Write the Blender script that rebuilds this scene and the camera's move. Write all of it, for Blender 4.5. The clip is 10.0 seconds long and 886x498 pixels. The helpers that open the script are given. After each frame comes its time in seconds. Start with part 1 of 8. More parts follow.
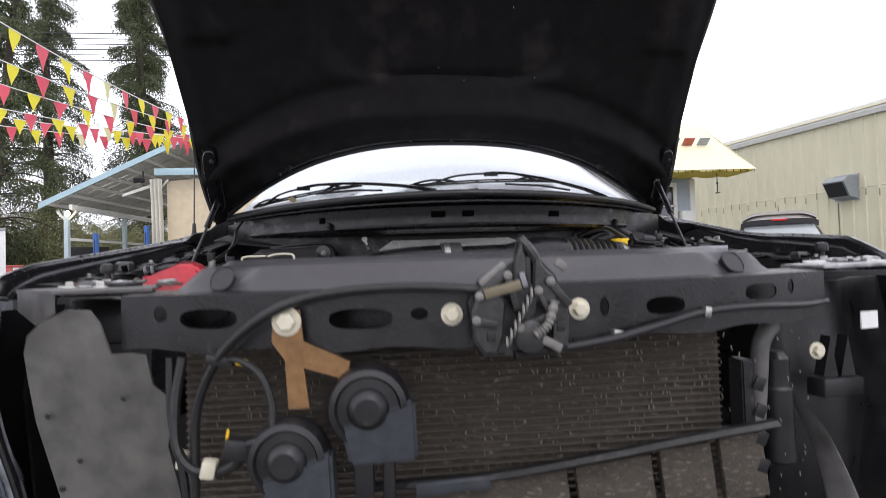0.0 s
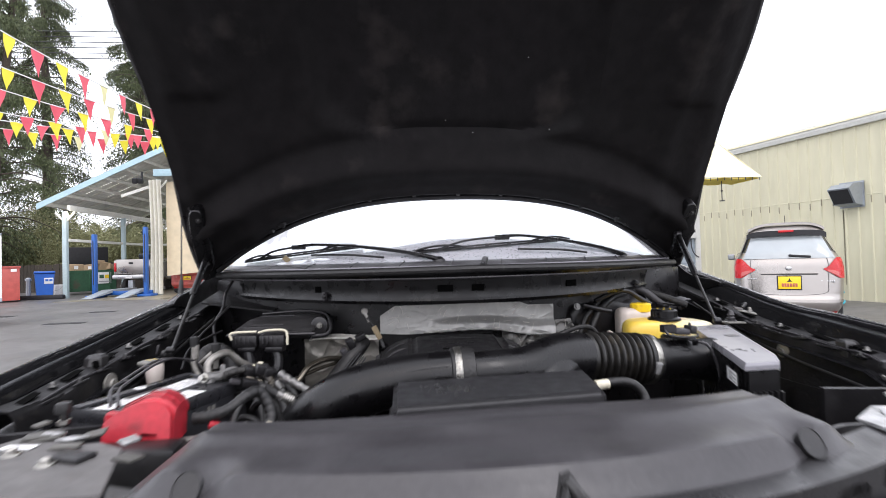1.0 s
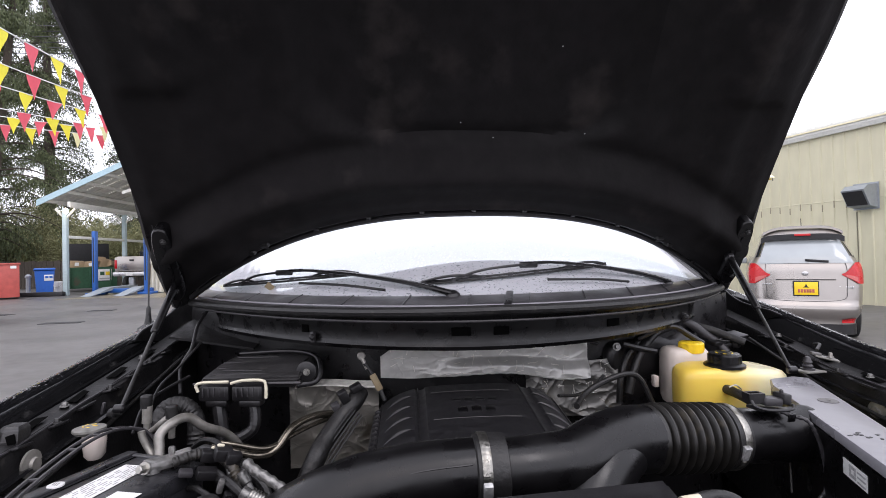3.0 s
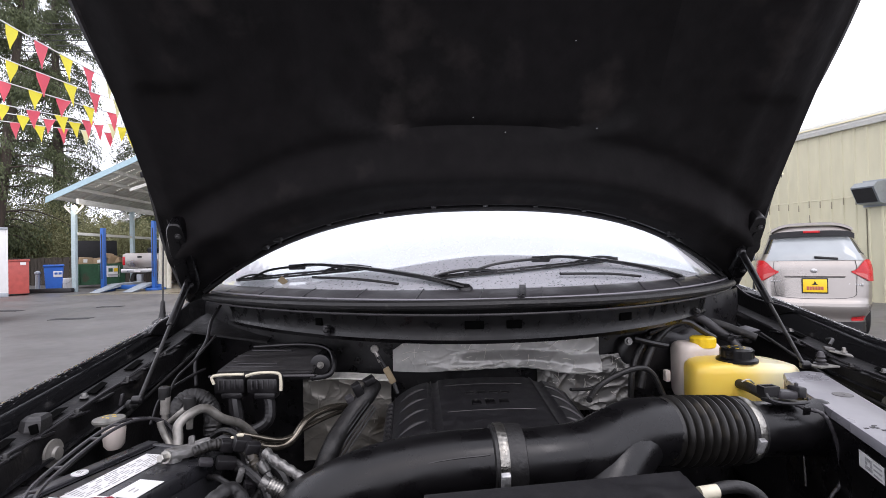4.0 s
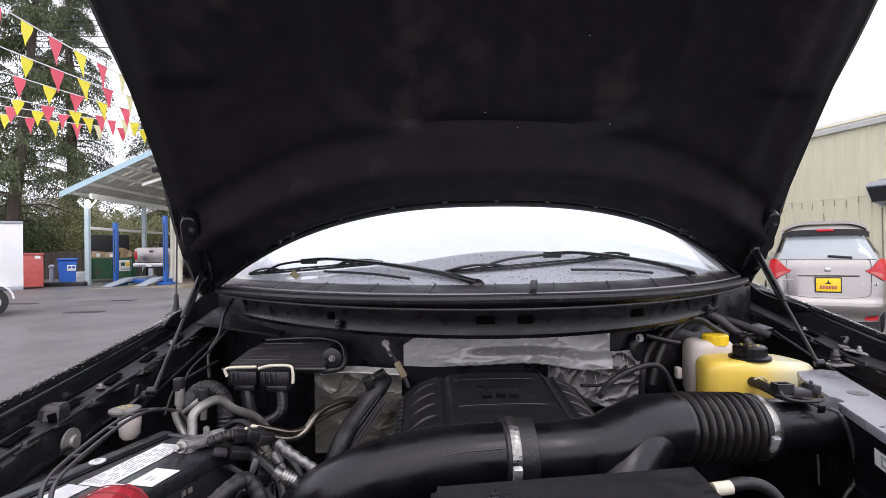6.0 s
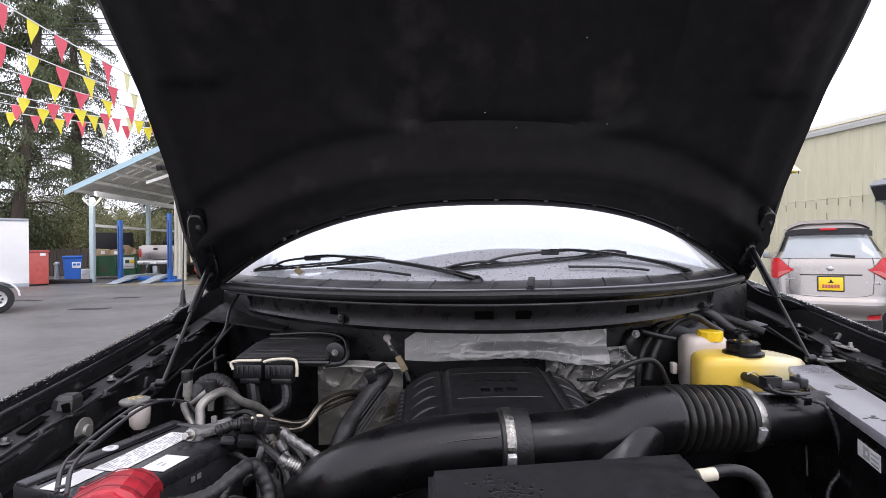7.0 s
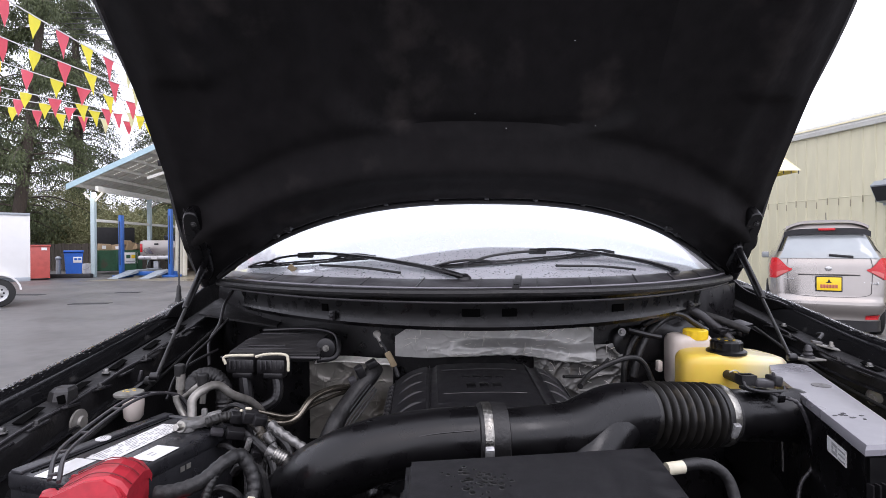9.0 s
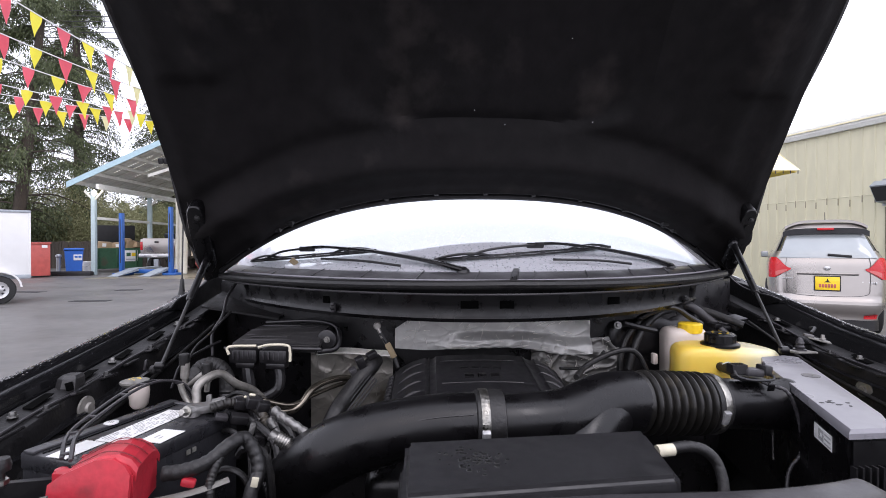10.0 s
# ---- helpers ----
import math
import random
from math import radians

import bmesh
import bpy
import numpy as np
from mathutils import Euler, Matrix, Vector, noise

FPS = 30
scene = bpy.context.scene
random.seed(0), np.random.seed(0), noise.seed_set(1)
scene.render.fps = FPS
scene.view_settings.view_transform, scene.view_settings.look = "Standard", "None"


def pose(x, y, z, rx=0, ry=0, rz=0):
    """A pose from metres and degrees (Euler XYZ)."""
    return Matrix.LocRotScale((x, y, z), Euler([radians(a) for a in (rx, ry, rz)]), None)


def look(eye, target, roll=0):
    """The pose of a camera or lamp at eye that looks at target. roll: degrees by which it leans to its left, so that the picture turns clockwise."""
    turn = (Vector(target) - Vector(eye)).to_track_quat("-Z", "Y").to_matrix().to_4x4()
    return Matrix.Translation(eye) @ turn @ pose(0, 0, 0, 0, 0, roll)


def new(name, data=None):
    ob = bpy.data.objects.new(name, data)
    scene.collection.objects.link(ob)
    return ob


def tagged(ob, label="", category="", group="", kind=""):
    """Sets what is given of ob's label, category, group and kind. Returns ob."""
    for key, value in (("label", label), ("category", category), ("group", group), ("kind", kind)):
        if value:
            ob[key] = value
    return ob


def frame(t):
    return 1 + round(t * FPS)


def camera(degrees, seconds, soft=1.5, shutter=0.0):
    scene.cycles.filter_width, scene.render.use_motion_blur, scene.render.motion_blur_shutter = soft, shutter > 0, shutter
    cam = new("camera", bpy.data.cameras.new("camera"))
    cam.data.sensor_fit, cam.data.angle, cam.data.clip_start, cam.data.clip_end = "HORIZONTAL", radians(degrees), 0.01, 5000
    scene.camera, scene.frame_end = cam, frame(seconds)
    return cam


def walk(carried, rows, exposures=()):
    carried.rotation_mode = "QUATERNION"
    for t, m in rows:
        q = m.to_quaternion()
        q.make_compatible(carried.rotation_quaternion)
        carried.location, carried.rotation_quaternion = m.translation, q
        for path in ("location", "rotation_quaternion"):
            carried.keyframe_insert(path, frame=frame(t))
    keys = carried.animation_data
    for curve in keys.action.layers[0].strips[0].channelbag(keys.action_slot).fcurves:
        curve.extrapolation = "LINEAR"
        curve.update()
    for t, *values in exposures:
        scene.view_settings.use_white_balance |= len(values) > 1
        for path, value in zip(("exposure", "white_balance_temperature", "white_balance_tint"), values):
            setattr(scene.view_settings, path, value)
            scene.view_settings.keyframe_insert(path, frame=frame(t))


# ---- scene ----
cam = camera(82.0, 10.0, soft=0.6, shutter=0.5)
METRES, EYE, TILT, LEAN, TURN = 0.75, 1.1, 1.5, 0.0, 0.0
PATH = [
    (0, (-0.166, -0.617, 1.105), (-0.028, 1.378, 1.156), -1.8),
    (0.5, (-0.186, -0.641, 1.225), (-0.046, 1.354, 1.271), -1.7),
    (1, (-0.171, -0.489, 1.321), (-0.033, 1.506, 1.363), -1.6),
    (1.5, (-0.129, -0.278, 1.346), (0.006, 1.717, 1.386), -1.5),
    (2, (-0.131, -0.218, 1.369), (0.002, 1.777, 1.405), -1.4),
    (2.5, (-0.155, -0.223, 1.408), (-0.022, 1.772, 1.443), -1.3),
    (4, (-0.197, -0.234, 1.399), (-0.09, 1.763, 1.42), -1.2),
    (4.5, (-0.192, -0.233, 1.4), (-0.098, 1.765, 1.418), -1.1),
    (5, (-0.195, -0.223, 1.398), (-0.109, 1.775, 1.412), -1.0),
    (5.5, (-0.204, -0.225, 1.397), (-0.124, 1.774, 1.408), -0.9),
    (7, (-0.198, -0.266, 1.393), (-0.137, 1.733, 1.394), -0.7),
    (7.5, (-0.182, -0.275, 1.393), (-0.123, 1.724, 1.391), -0.6),
    (8, (-0.169, -0.279, 1.394), (-0.111, 1.72, 1.39), -0.5),
    (8.5, (-0.165, -0.287, 1.395), (-0.108, 1.712, 1.387), -0.4),
    (9, (-0.17, -0.291, 1.396), (-0.113, 1.708, 1.386), -0.3),
    (9.5, (-0.172, -0.292, 1.395), (-0.114, 1.707, 1.384), -0.2),
    (10, (-0.169, -0.315, 1.382), (-0.112, 1.684, 1.369), -0.1),
]
EXPOSURES = [(0, 0.0, 6350, 16), (0.5, 0.3, 6350, 15), (1.0, 0.45, 6350, 15), (1.5, 0.25, 6350, 16), (2.0, 0.20, 6350, 17), (5.5, 0.19, 6300, 18.5), (10, 0.20, 6200, 19.5)]
walk(cam, [(t, look(eye, target, roll)) for t, eye, target, roll in PATH], EXPOSURES)

# ---- world and light ----
world = bpy.data.worlds.new("overcast_sky")
scene.world = world
world.use_nodes = True
wn, wl = world.node_tree.nodes, world.node_tree.links
bg = wn["Background"]
sky = wn.new("ShaderNodeTexSky")
sky.sky_type = 'NISHITA'
sky.sun_disc = False
sky.sun_elevation, sky.sun_rotation = radians(48), radians(200)
sky.air_density, sky.dust_density = 1.0, 6.0
sky_gain = wn.new("ShaderNodeVectorMath")
sky_gain.operation = 'SCALE'
sky_gain.inputs["Scale"].default_value = 0.12
cloud = wn.new("ShaderNodeMix")
cloud.data_type = 'RGBA'
cloud.inputs[0].default_value = 0.88
cloud.inputs[7].default_value = (1.75, 1.80, 1.88, 1)
wl.new(sky.outputs[0], sky_gain.inputs[0])
wl.new(sky_gain.outputs[0], cloud.inputs[6])
wl.new(cloud.outputs[2], bg.inputs[0])
bg.inputs[1].default_value = 1.0
sun = new("sun", bpy.data.lights.new("sun", 'SUN'))
sun.data.energy, sun.data.angle, sun.data.color = 0.6, radians(25), (1.0, 0.97, 0.93)
sun.matrix_world = look((4, -6, 12), (0, 0.6, 1))

# ---- materials ----
def mat(name, base, rough=0.5, metal=0.0, vary=0.25, grain=60.0, bump=0.1, spots=0.0, spot_col=None, coat=0.0, stretch=None, emit=None, ior=1.5):
    """A surface with colour varied at two scales, uneven gloss and a fine relief."""
    m = bpy.data.materials.new(name)
    m.use_nodes = True
    n, l = m.node_tree.nodes, m.node_tree.links
    b = n["Principled BSDF"]
    b.inputs["Metallic"].default_value = metal
    b.inputs["IOR"].default_value = ior
    b.inputs["Coat Weight"].default_value = coat
    b.inputs["Coat Roughness"].default_value = 0.08
    co = n.new("ShaderNodeTexCoord")
    src = co.outputs["Object"]
    if stretch:
        mp = n.new("ShaderNodeMapping")
        mp.inputs["Scale"].default_value = stretch
        l.new(src, mp.inputs[0])
        src = mp.outputs[0]
    big, fine = n.new("ShaderNodeTexNoise"), n.new("ShaderNodeTexNoise")
    big.inputs["Scale"].default_value, fine.inputs["Scale"].default_value = grain / 9, grain
    big.inputs["Detail"].default_value, fine.inputs["Detail"].default_value = 4, 3
    l.new(src, big.inputs[0])
    l.new(src, fine.inputs[0])
    add = n.new("ShaderNodeMath")
    add.operation = 'ADD'
    l.new(big.outputs[0], add.inputs[0])
    l.new(fine.outputs[0], add.inputs[1])
    ramp = n.new("ShaderNodeMapRange")
    ramp.inputs[1].default_value, ramp.inputs[2].default_value = 0.65, 1.35
    ramp.inputs[3].default_value, ramp.inputs[4].default_value = 1 - vary, 1 + vary
    l.new(add.outputs[0], ramp.inputs[0])
    mul = n.new("ShaderNodeVectorMath")
    mul.operation = 'SCALE'
    mul.inputs[0].default_value = base[:3]
    l.new(ramp.outputs[0], mul.inputs["Scale"])
    col = mul.outputs[0]
    if spots:
        s = n.new("ShaderNodeTexNoise")
        s.inputs["Scale"].default_value, s.inputs["Detail"].default_value = grain / 4, 6
        l.new(src, s.inputs[0])
        sr = n.new("ShaderNodeMapRange")
        sr.inputs[1].default_value, sr.inputs[2].default_value = 0.66 - 0.3 * spots, 0.78 - 0.2 * spots
        l.new(s.outputs[0], sr.inputs[0])
        mx = n.new("ShaderNodeMix")
        mx.data_type = 'RGBA'
        l.new(sr.outputs[0], mx.inputs[0])
        l.new(col, mx.inputs[6])
        mx.inputs[7].default_value = (*(spot_col or (0.2, 0.19, 0.17)), 1)
        col = mx.outputs[2]
    l.new(col, b.inputs["Base Color"])
    rr = n.new("ShaderNodeMapRange")
    rr.inputs[1].default_value, rr.inputs[2].default_value = 0.3, 0.7
    rr.inputs[3].default_value, rr.inputs[4].default_value = max(0.02, rough - 0.12), min(1, rough + 0.12)
    l.new(big.outputs[0], rr.inputs[0])
    l.new(rr.outputs[0], b.inputs["Roughness"])
    if bump:
        bp = n.new("ShaderNodeBump")
        bp.inputs["Strength"].default_value, bp.inputs["Distance"].default_value = bump, 0.01
        l.new(fine.outputs[0], bp.inputs["Height"])
        l.new(bp.outputs[0], b.inputs["Normal"])
    if emit:
        b.inputs["Emission Color"].default_value = (*emit[:3], 1)
        b.inputs["Emission Strength"].default_value = emit[3]
    return m


def glass(name, tint=(0.9, 0.95, 0.93), rough=0.0, spec=0.5):
    m = bpy.data.materials.new(name)
    m.use_nodes = True
    b = m.node_tree.nodes["Principled BSDF"]
    b.inputs["Base Color"].default_value = (*tint, 1)
    b.inputs["Roughness"].default_value = rough
    b.inputs["Transmission Weight"].default_value = 1.0
    b.inputs["IOR"].default_value = 1.5
    b.inputs["Specular IOR Level"].default_value = spec
    return m


def stained_tank(name, a, b):
    m = mat(name, a, 0.34, vary=0.08, grain=14, bump=0.02)
    n, l = m.node_tree.nodes, m.node_tree.links
    p = n["Principled BSDF"]
    co, mp, ns, rg, mx = n.new("ShaderNodeTexCoord"), n.new("ShaderNodeSeparateXYZ"), n.new("ShaderNodeTexNoise"), n.new("ShaderNodeMapRange"), n.new("ShaderNodeMix")
    mx.data_type = 'RGBA'
    ns.inputs["Scale"].default_value = 9
    ad = n.new("ShaderNodeMath")
    ad.operation = 'MULTIPLY_ADD'
    ad.inputs[1].default_value = 0.14
    l.new(co.outputs["Object"], mp.inputs[0])
    l.new(co.outputs["Object"], ns.inputs[0])
    l.new(ns.outputs[0], ad.inputs[0])
    l.new(mp.outputs[0], ad.inputs[2])
    rg.inputs[1].default_value, rg.inputs[2].default_value = 0.60, 0.74
    l.new(ad.outputs[0], rg.inputs[0])
    mx.inputs[6].default_value, mx.inputs[7].default_value = (*a, 1), (*b, 1)
    l.new(rg.outputs[0], mx.inputs[0])
    l.new(mx.outputs[2], p.inputs["Base Color"])
    p.inputs["Subsurface Weight"].default_value = 0.25
    p.inputs["Subsurface Radius"].default_value = (0.03, 0.02, 0.008)
    p.inputs["Subsurface Scale"].default_value = 0.5
    return m


def foil_mat(name, base, rough, metal, scale, depth, stain):
    """Thin foil with sharp creases between small facets."""
    m = mat(name, base, rough, metal=metal, vary=0.14, grain=50, bump=0.05, spots=stain, spot_col=(base[0] * 0.5, base[1] * 0.46, base[2] * 0.4))
    n, l = m.node_tree.nodes, m.node_tree.links
    p = n["Principled BSDF"]
    co, ns, vm, vo, nz, bp, b2 = n.new("ShaderNodeTexCoord"), n.new("ShaderNodeTexNoise"), n.new("ShaderNodeVectorMath"), n.new("ShaderNodeTexVoronoi"), n.new("ShaderNodeTexNoise"), n.new("ShaderNodeBump"), n.new("ShaderNodeBump")
    ns.inputs["Scale"].default_value, ns.inputs["Detail"].default_value = scale * 0.6, 3
    nz.inputs["Scale"].default_value, nz.inputs["Detail"].default_value = scale * 0.35, 5
    vm.operation = 'MULTIPLY_ADD'
    vm.inputs[1].default_value = (0.12, 0.12, 0.12)
    l.new(co.outputs["Object"], ns.inputs[0])
    l.new(co.outputs["Object"], nz.inputs[0])
    l.new(ns.outputs[1], vm.inputs[0])
    l.new(co.outputs["Object"], vm.inputs[2])
    vo.feature = 'DISTANCE_TO_EDGE'
    vo.inputs["Scale"].default_value = scale
    l.new(vm.outputs[0], vo.inputs[0])
    rg = n.new("ShaderNodeMapRange")
    rg.inputs[1].default_value, rg.inputs[2].default_value, rg.inputs[3].default_value, rg.inputs[4].default_value = 0.0, 0.06, 1.0, 0.0
    l.new(vo.outputs["Distance"], rg.inputs[0])
    bp.inputs["Strength"].default_value, bp.inputs["Distance"].default_value = depth, 0.004
    b2.inputs["Strength"].default_value, b2.inputs["Distance"].default_value = depth, 0.02
    l.new(rg.outputs[0], bp.inputs["Height"])
    l.new(nz.outputs[0], b2.inputs["Height"])
    l.new(b2.outputs[0], bp.inputs["Normal"])
    l.new(bp.outputs[0], p.inputs["Normal"])
    return m


M = {
    "paint_black": mat("black_car_paint", (0.008, 0.008, 0.009), 0.16, vary=0.2, grain=900, bump=0.03, coat=0.6),
    "edpaint": mat("black_primer_metal", (0.0095, 0.0088, 0.0098), 0.34, vary=0.45, grain=240, bump=0.07, spots=0.16, spot_col=(0.035, 0.032, 0.03)),
    "plastic": mat("black_moulded_plastic", (0.0105, 0.0098, 0.0108), 0.38, vary=0.4, grain=260, bump=0.05, spots=0.10, spot_col=(0.030, 0.028, 0.027)),
    "plastic_smooth": mat("satin_black_plastic", (0.0040, 0.0037, 0.0042), 0.30, vary=0.12, grain=240, bump=0.01, ior=1.42),
    "plastic_satin": mat("satin_textured_plastic", (0.011, 0.0105, 0.0118), 0.42, vary=0.15, grain=400, bump=0.04),
    "plastic_grey": mat("dusty_grey_plastic", (0.105, 0.10, 0.098), 0.55, vary=0.35, grain=40, bump=0.12, spots=0.18, spot_col=(0.04, 0.038, 0.036)),
    "horn_grey": mat("dusty_blue_grey_plastic", (0.030, 0.035, 0.042), 0.5, vary=0.4, grain=60, bump=0.1, spots=0.2, spot_col=(0.06, 0.058, 0.052)),
    "shield_grey": mat("mud_stained_grey_plastic", (0.085, 0.082, 0.074), 0.6, vary=0.55, grain=26, bump=0.2, spots=0.28, spot_col=(0.030, 0.027, 0.022)),
    "plastic_dusty": mat("dust_streaked_plastic", (0.024, 0.023, 0.0235), 0.40, vary=0.5, grain=200, bump=0.08, spots=0.25, spot_col=(0.055, 0.052, 0.048), stretch=(0.4, 2.0, 2.0)),
    # pale and non-metal: the glint of folded foil is put into the colour
    "foil_edge": mat("foil_fold_glint", (0.80, 0.77, 0.71), 0.45, metal=0.0, vary=0.3, grain=60, bump=0.1),
    "plastic_dull": mat("charcoal_plastic", (0.036, 0.034, 0.037), 0.42, vary=0.2, grain=120, bump=0.05),
    "rubber": mat("black_rubber", (0.0095, 0.009, 0.0092), 0.5, vary=0.4, grain=150, bump=0.15, spots=0.16, spot_col=(0.034, 0.031, 0.028)),
    "bellows": mat("dusty_rubber_folds", (0.013, 0.0118, 0.0105), 0.42, vary=0.5, grain=60, bump=0.05, spots=0.22, spot_col=(0.055, 0.045, 0.030)),
    "clamp": mat("worn_clamp_steel", (0.30, 0.29, 0.265), 0.34, metal=1.0, vary=0.45, grain=160, bump=0.15, spots=0.2, spot_col=(0.10, 0.085, 0.06)),
    "liner": mat("black_hood_felt", (0.0070, 0.0060, 0.0064), 0.85, vary=0.55, grain=22, bump=0.25, spots=0.30, spot_col=(0.024, 0.020, 0.019), ior=1.30),
    "steel": mat("zinc_plated_steel", (0.44, 0.43, 0.40), 0.36, metal=1.0, vary=0.2, grain=120, bump=0.05),
    "alu": mat("dull_aluminium_pipe", (0.275, 0.262, 0.24), 0.42, metal=0.5, vary=0.3, grain=80, bump=0.1, spots=0.2, spot_col=(0.15, 0.14, 0.12)),
    "foil": foil_mat("crinkled_heat_shield_foil", (0.50, 0.49, 0.468), 0.40, 0.45, 12, 0.09, 0.06),
    "foil_dirty": foil_mat("sooty_heat_shield_foil", (0.17, 0.165, 0.155), 0.32, 0.75, 15, 0.13, 0.25),
    "rust": mat("brown_zinc_bracket", (0.23, 0.125, 0.052), 0.45, metal=0.4, vary=0.3, grain=120, bump=0.05),
    "fins": mat("dusty_radiator_fins", (0.075, 0.062, 0.048), 0.6, metal=0.3, vary=0.5, grain=300, bump=0.5, spots=0.3, spot_col=(0.22, 0.2, 0.16), stretch=(1, 1, 4)),
    "tubes": mat("grey_condenser_tubes", (0.085, 0.073, 0.060), 0.55, metal=0.3, vary=0.3, grain=200, bump=0.1),
    "red": mat("red_plastic_cover", (0.42, 0.022, 0.035), 0.4, vary=0.2, grain=90, bump=0.06, spots=0.12, spot_col=(0.2, 0.02, 0.025)),
    "cap_grey": mat("worn_grey_cap", (0.17, 0.165, 0.15), 0.5, vary=0.25, grain=120, spots=0.2, spot_col=(0.05, 0.05, 0.045)),
    "tag": mat("tan_paper_tag", (0.22, 0.17, 0.10), 0.7, vary=0.2),
    "latch": mat("oily_latch_steel", (0.045, 0.044, 0.044), 0.42, metal=0.4, vary=0.4, grain=120, bump=0.1, spots=0.25, spot_col=(0.015, 0.014, 0.013)),
    "lever_tan": mat("tan_zinc_lever", (0.17, 0.145, 0.095), 0.45, metal=0.3, vary=0.2),
    "lamp_chrome": mat("silvered_lamp_inside", (0.55, 0.58, 0.62), 0.22, metal=0.35, vary=0.55, grain=30, bump=0.3, coat=1.0, spots=0.25, spot_col=(0.05, 0.055, 0.06)),
    "tint_dark": mat("dark_lamp_bowl", (0.16, 0.18, 0.22), 0.1, vary=0.5, grain=40, bump=0.1, coat=1.0),
    # lighter than the core: colour of the painted fin glints
    "fin_bright": mat("bent_fin_glint", (0.26, 0.235, 0.19), 0.45, metal=0.4, vary=0.4),
    "apron": mat("dull_black_apron_paint", (0.0075, 0.007, 0.0075), 0.48, vary=0.5, grain=170, bump=0.15, spots=0.16, spot_col=(0.03, 0.027, 0.025), ior=1.35),
    "void": mat("deep_black_opening", (0.0025, 0.0025, 0.0025), 0.9, vary=0.2, bump=0, ior=1.1),
    "galv_rough": mat("wet_galvanised_steel", (0.40, 0.40, 0.40), 0.35, metal=0.5, vary=0.6, grain=50, bump=0.6, spots=0.35, spot_col=(0.12, 0.12, 0.12)),
    "foil_dull": foil_mat("dull_stained_foil", (0.24, 0.225, 0.20), 0.40, 0.6, 16, 0.16, 0.22),
    "lead": mat("dull_oxidised_lead", (0.21, 0.207, 0.20), 0.42, metal=0.6, vary=0.5, grain=90, bump=0.25, spots=0.25, spot_col=(0.04, 0.037, 0.03)),
    "pipe_brown": mat("tarnished_steel_pipe", (0.20, 0.178, 0.145), 0.30, metal=0.85, vary=0.5, grain=40, bump=0.1, spots=0.2, spot_col=(0.07, 0.055, 0.035)),
    "red_dark": mat("grimy_red_seam", (0.16, 0.012, 0.016), 0.6, vary=0.3),
    "battery": mat("black_battery_case", (0.021, 0.021, 0.024), 0.32, vary=0.3, grain=180, bump=0.05),
    "label": mat("white_printed_label", (0.75, 0.75, 0.74), 0.4, vary=0.06, grain=100, bump=0.02),
    "ink": mat("grey_label_print", (0.36, 0.36, 0.36), 0.5, vary=0.1, bump=0),
    "yellow_cap": mat("yellow_plastic_cap", (0.85, 0.58, 0.02), 0.35, vary=0.1, grain=100, bump=0.03),
    "tank": stained_tank("translucent_amber_plastic", (0.80, 0.565, 0.092), (0.80, 0.74, 0.48)),
    "tank_white": mat("milky_white_plastic", (0.62, 0.55, 0.50), 0.4, vary=0.12, grain=25, bump=0.03),
    "plastic_lid": mat("pale_grey_plastic", (0.21, 0.205, 0.225), 0.36, vary=0.10, grain=60, bump=0.02),
    "dash": mat("light_grey_dash_vinyl", (0.55, 0.545, 0.56), 0.6, vary=0.12, grain=200, bump=0.2),
    "cream": mat("cream_plastic_clip", (0.62, 0.58, 0.45), 0.5, vary=0.15, bump=0.03),
    "asphalt": mat("wet_asphalt", (0.115, 0.110, 0.106), 0.5, vary=0.28, grain=5.0, bump=0.25, spots=0.2, spot_col=(0.05, 0.05, 0.053)),
    "drop": mat("rain_bead", (0.06, 0.062, 0.065), 0.05, vary=0.3, grain=200, bump=0, coat=1.0),
}

# ---- mesh helpers ----
def thing(name, at, label, category, group="", kind=""):
    ob = new(name)
    ob.empty_display_size = 0.2
    ob.location = at
    return tagged(ob, label, category, group, kind)


def base_of(ob):
    while ob.parent:
        ob = ob.parent
    return ob


def part(name, bm, material, parent=None, label="", smooth=35):
    """Links bm, built in world places, as one mesh object under its thing or part."""
    bmesh.ops.recalc_face_normals(bm, faces=bm.faces)
    me = bpy.data.meshes.new(name)
    if parent:
        bmesh.ops.translate(bm, vec=-base_of(parent).location, verts=bm.verts)
    if smooth:
        for e in bm.edges:
            e.smooth = len(e.link_faces) == 2 and e.calc_face_angle(0) < radians(smooth)
        for f in bm.faces:
            f.smooth = True
    bm.to_mesh(me)
    bm.free()
    me.materials.append(M[material] if isinstance(material, str) else material)
    ob = new(name, me)
    ob.parent = parent
    if label:
        ob["label"] = label
    return ob


def solid(name, bm, material, label, category, group="", kind="", smooth=35):
    return tagged(part(name, bm, material, None, "", smooth), label, category, group, kind)


def B():
    return bmesh.new()


def box(bm, c, s, rot=(0, 0, 0), bevel=0.0, seg=2):
    m = pose(*c, *rot) @ Matrix.Diagonal((*s, 1))
    g = bmesh.ops.create_cube(bm, size=1, matrix=m)
    if bevel:
        es = list({e for v in g["verts"] for e in v.link_edges})
        bmesh.ops.bevel(bm, geom=es, offset=bevel, segments=seg, affect='EDGES', profile=0.5)
    return bm


def frame_of(d):
    d = Vector(d).normalized()
    a = Vector((0, 0, 1)) if abs(d.z) < 0.9 else Vector((1, 0, 0))
    u = d.cross(a).normalized()
    return u, d.cross(u).normalized()


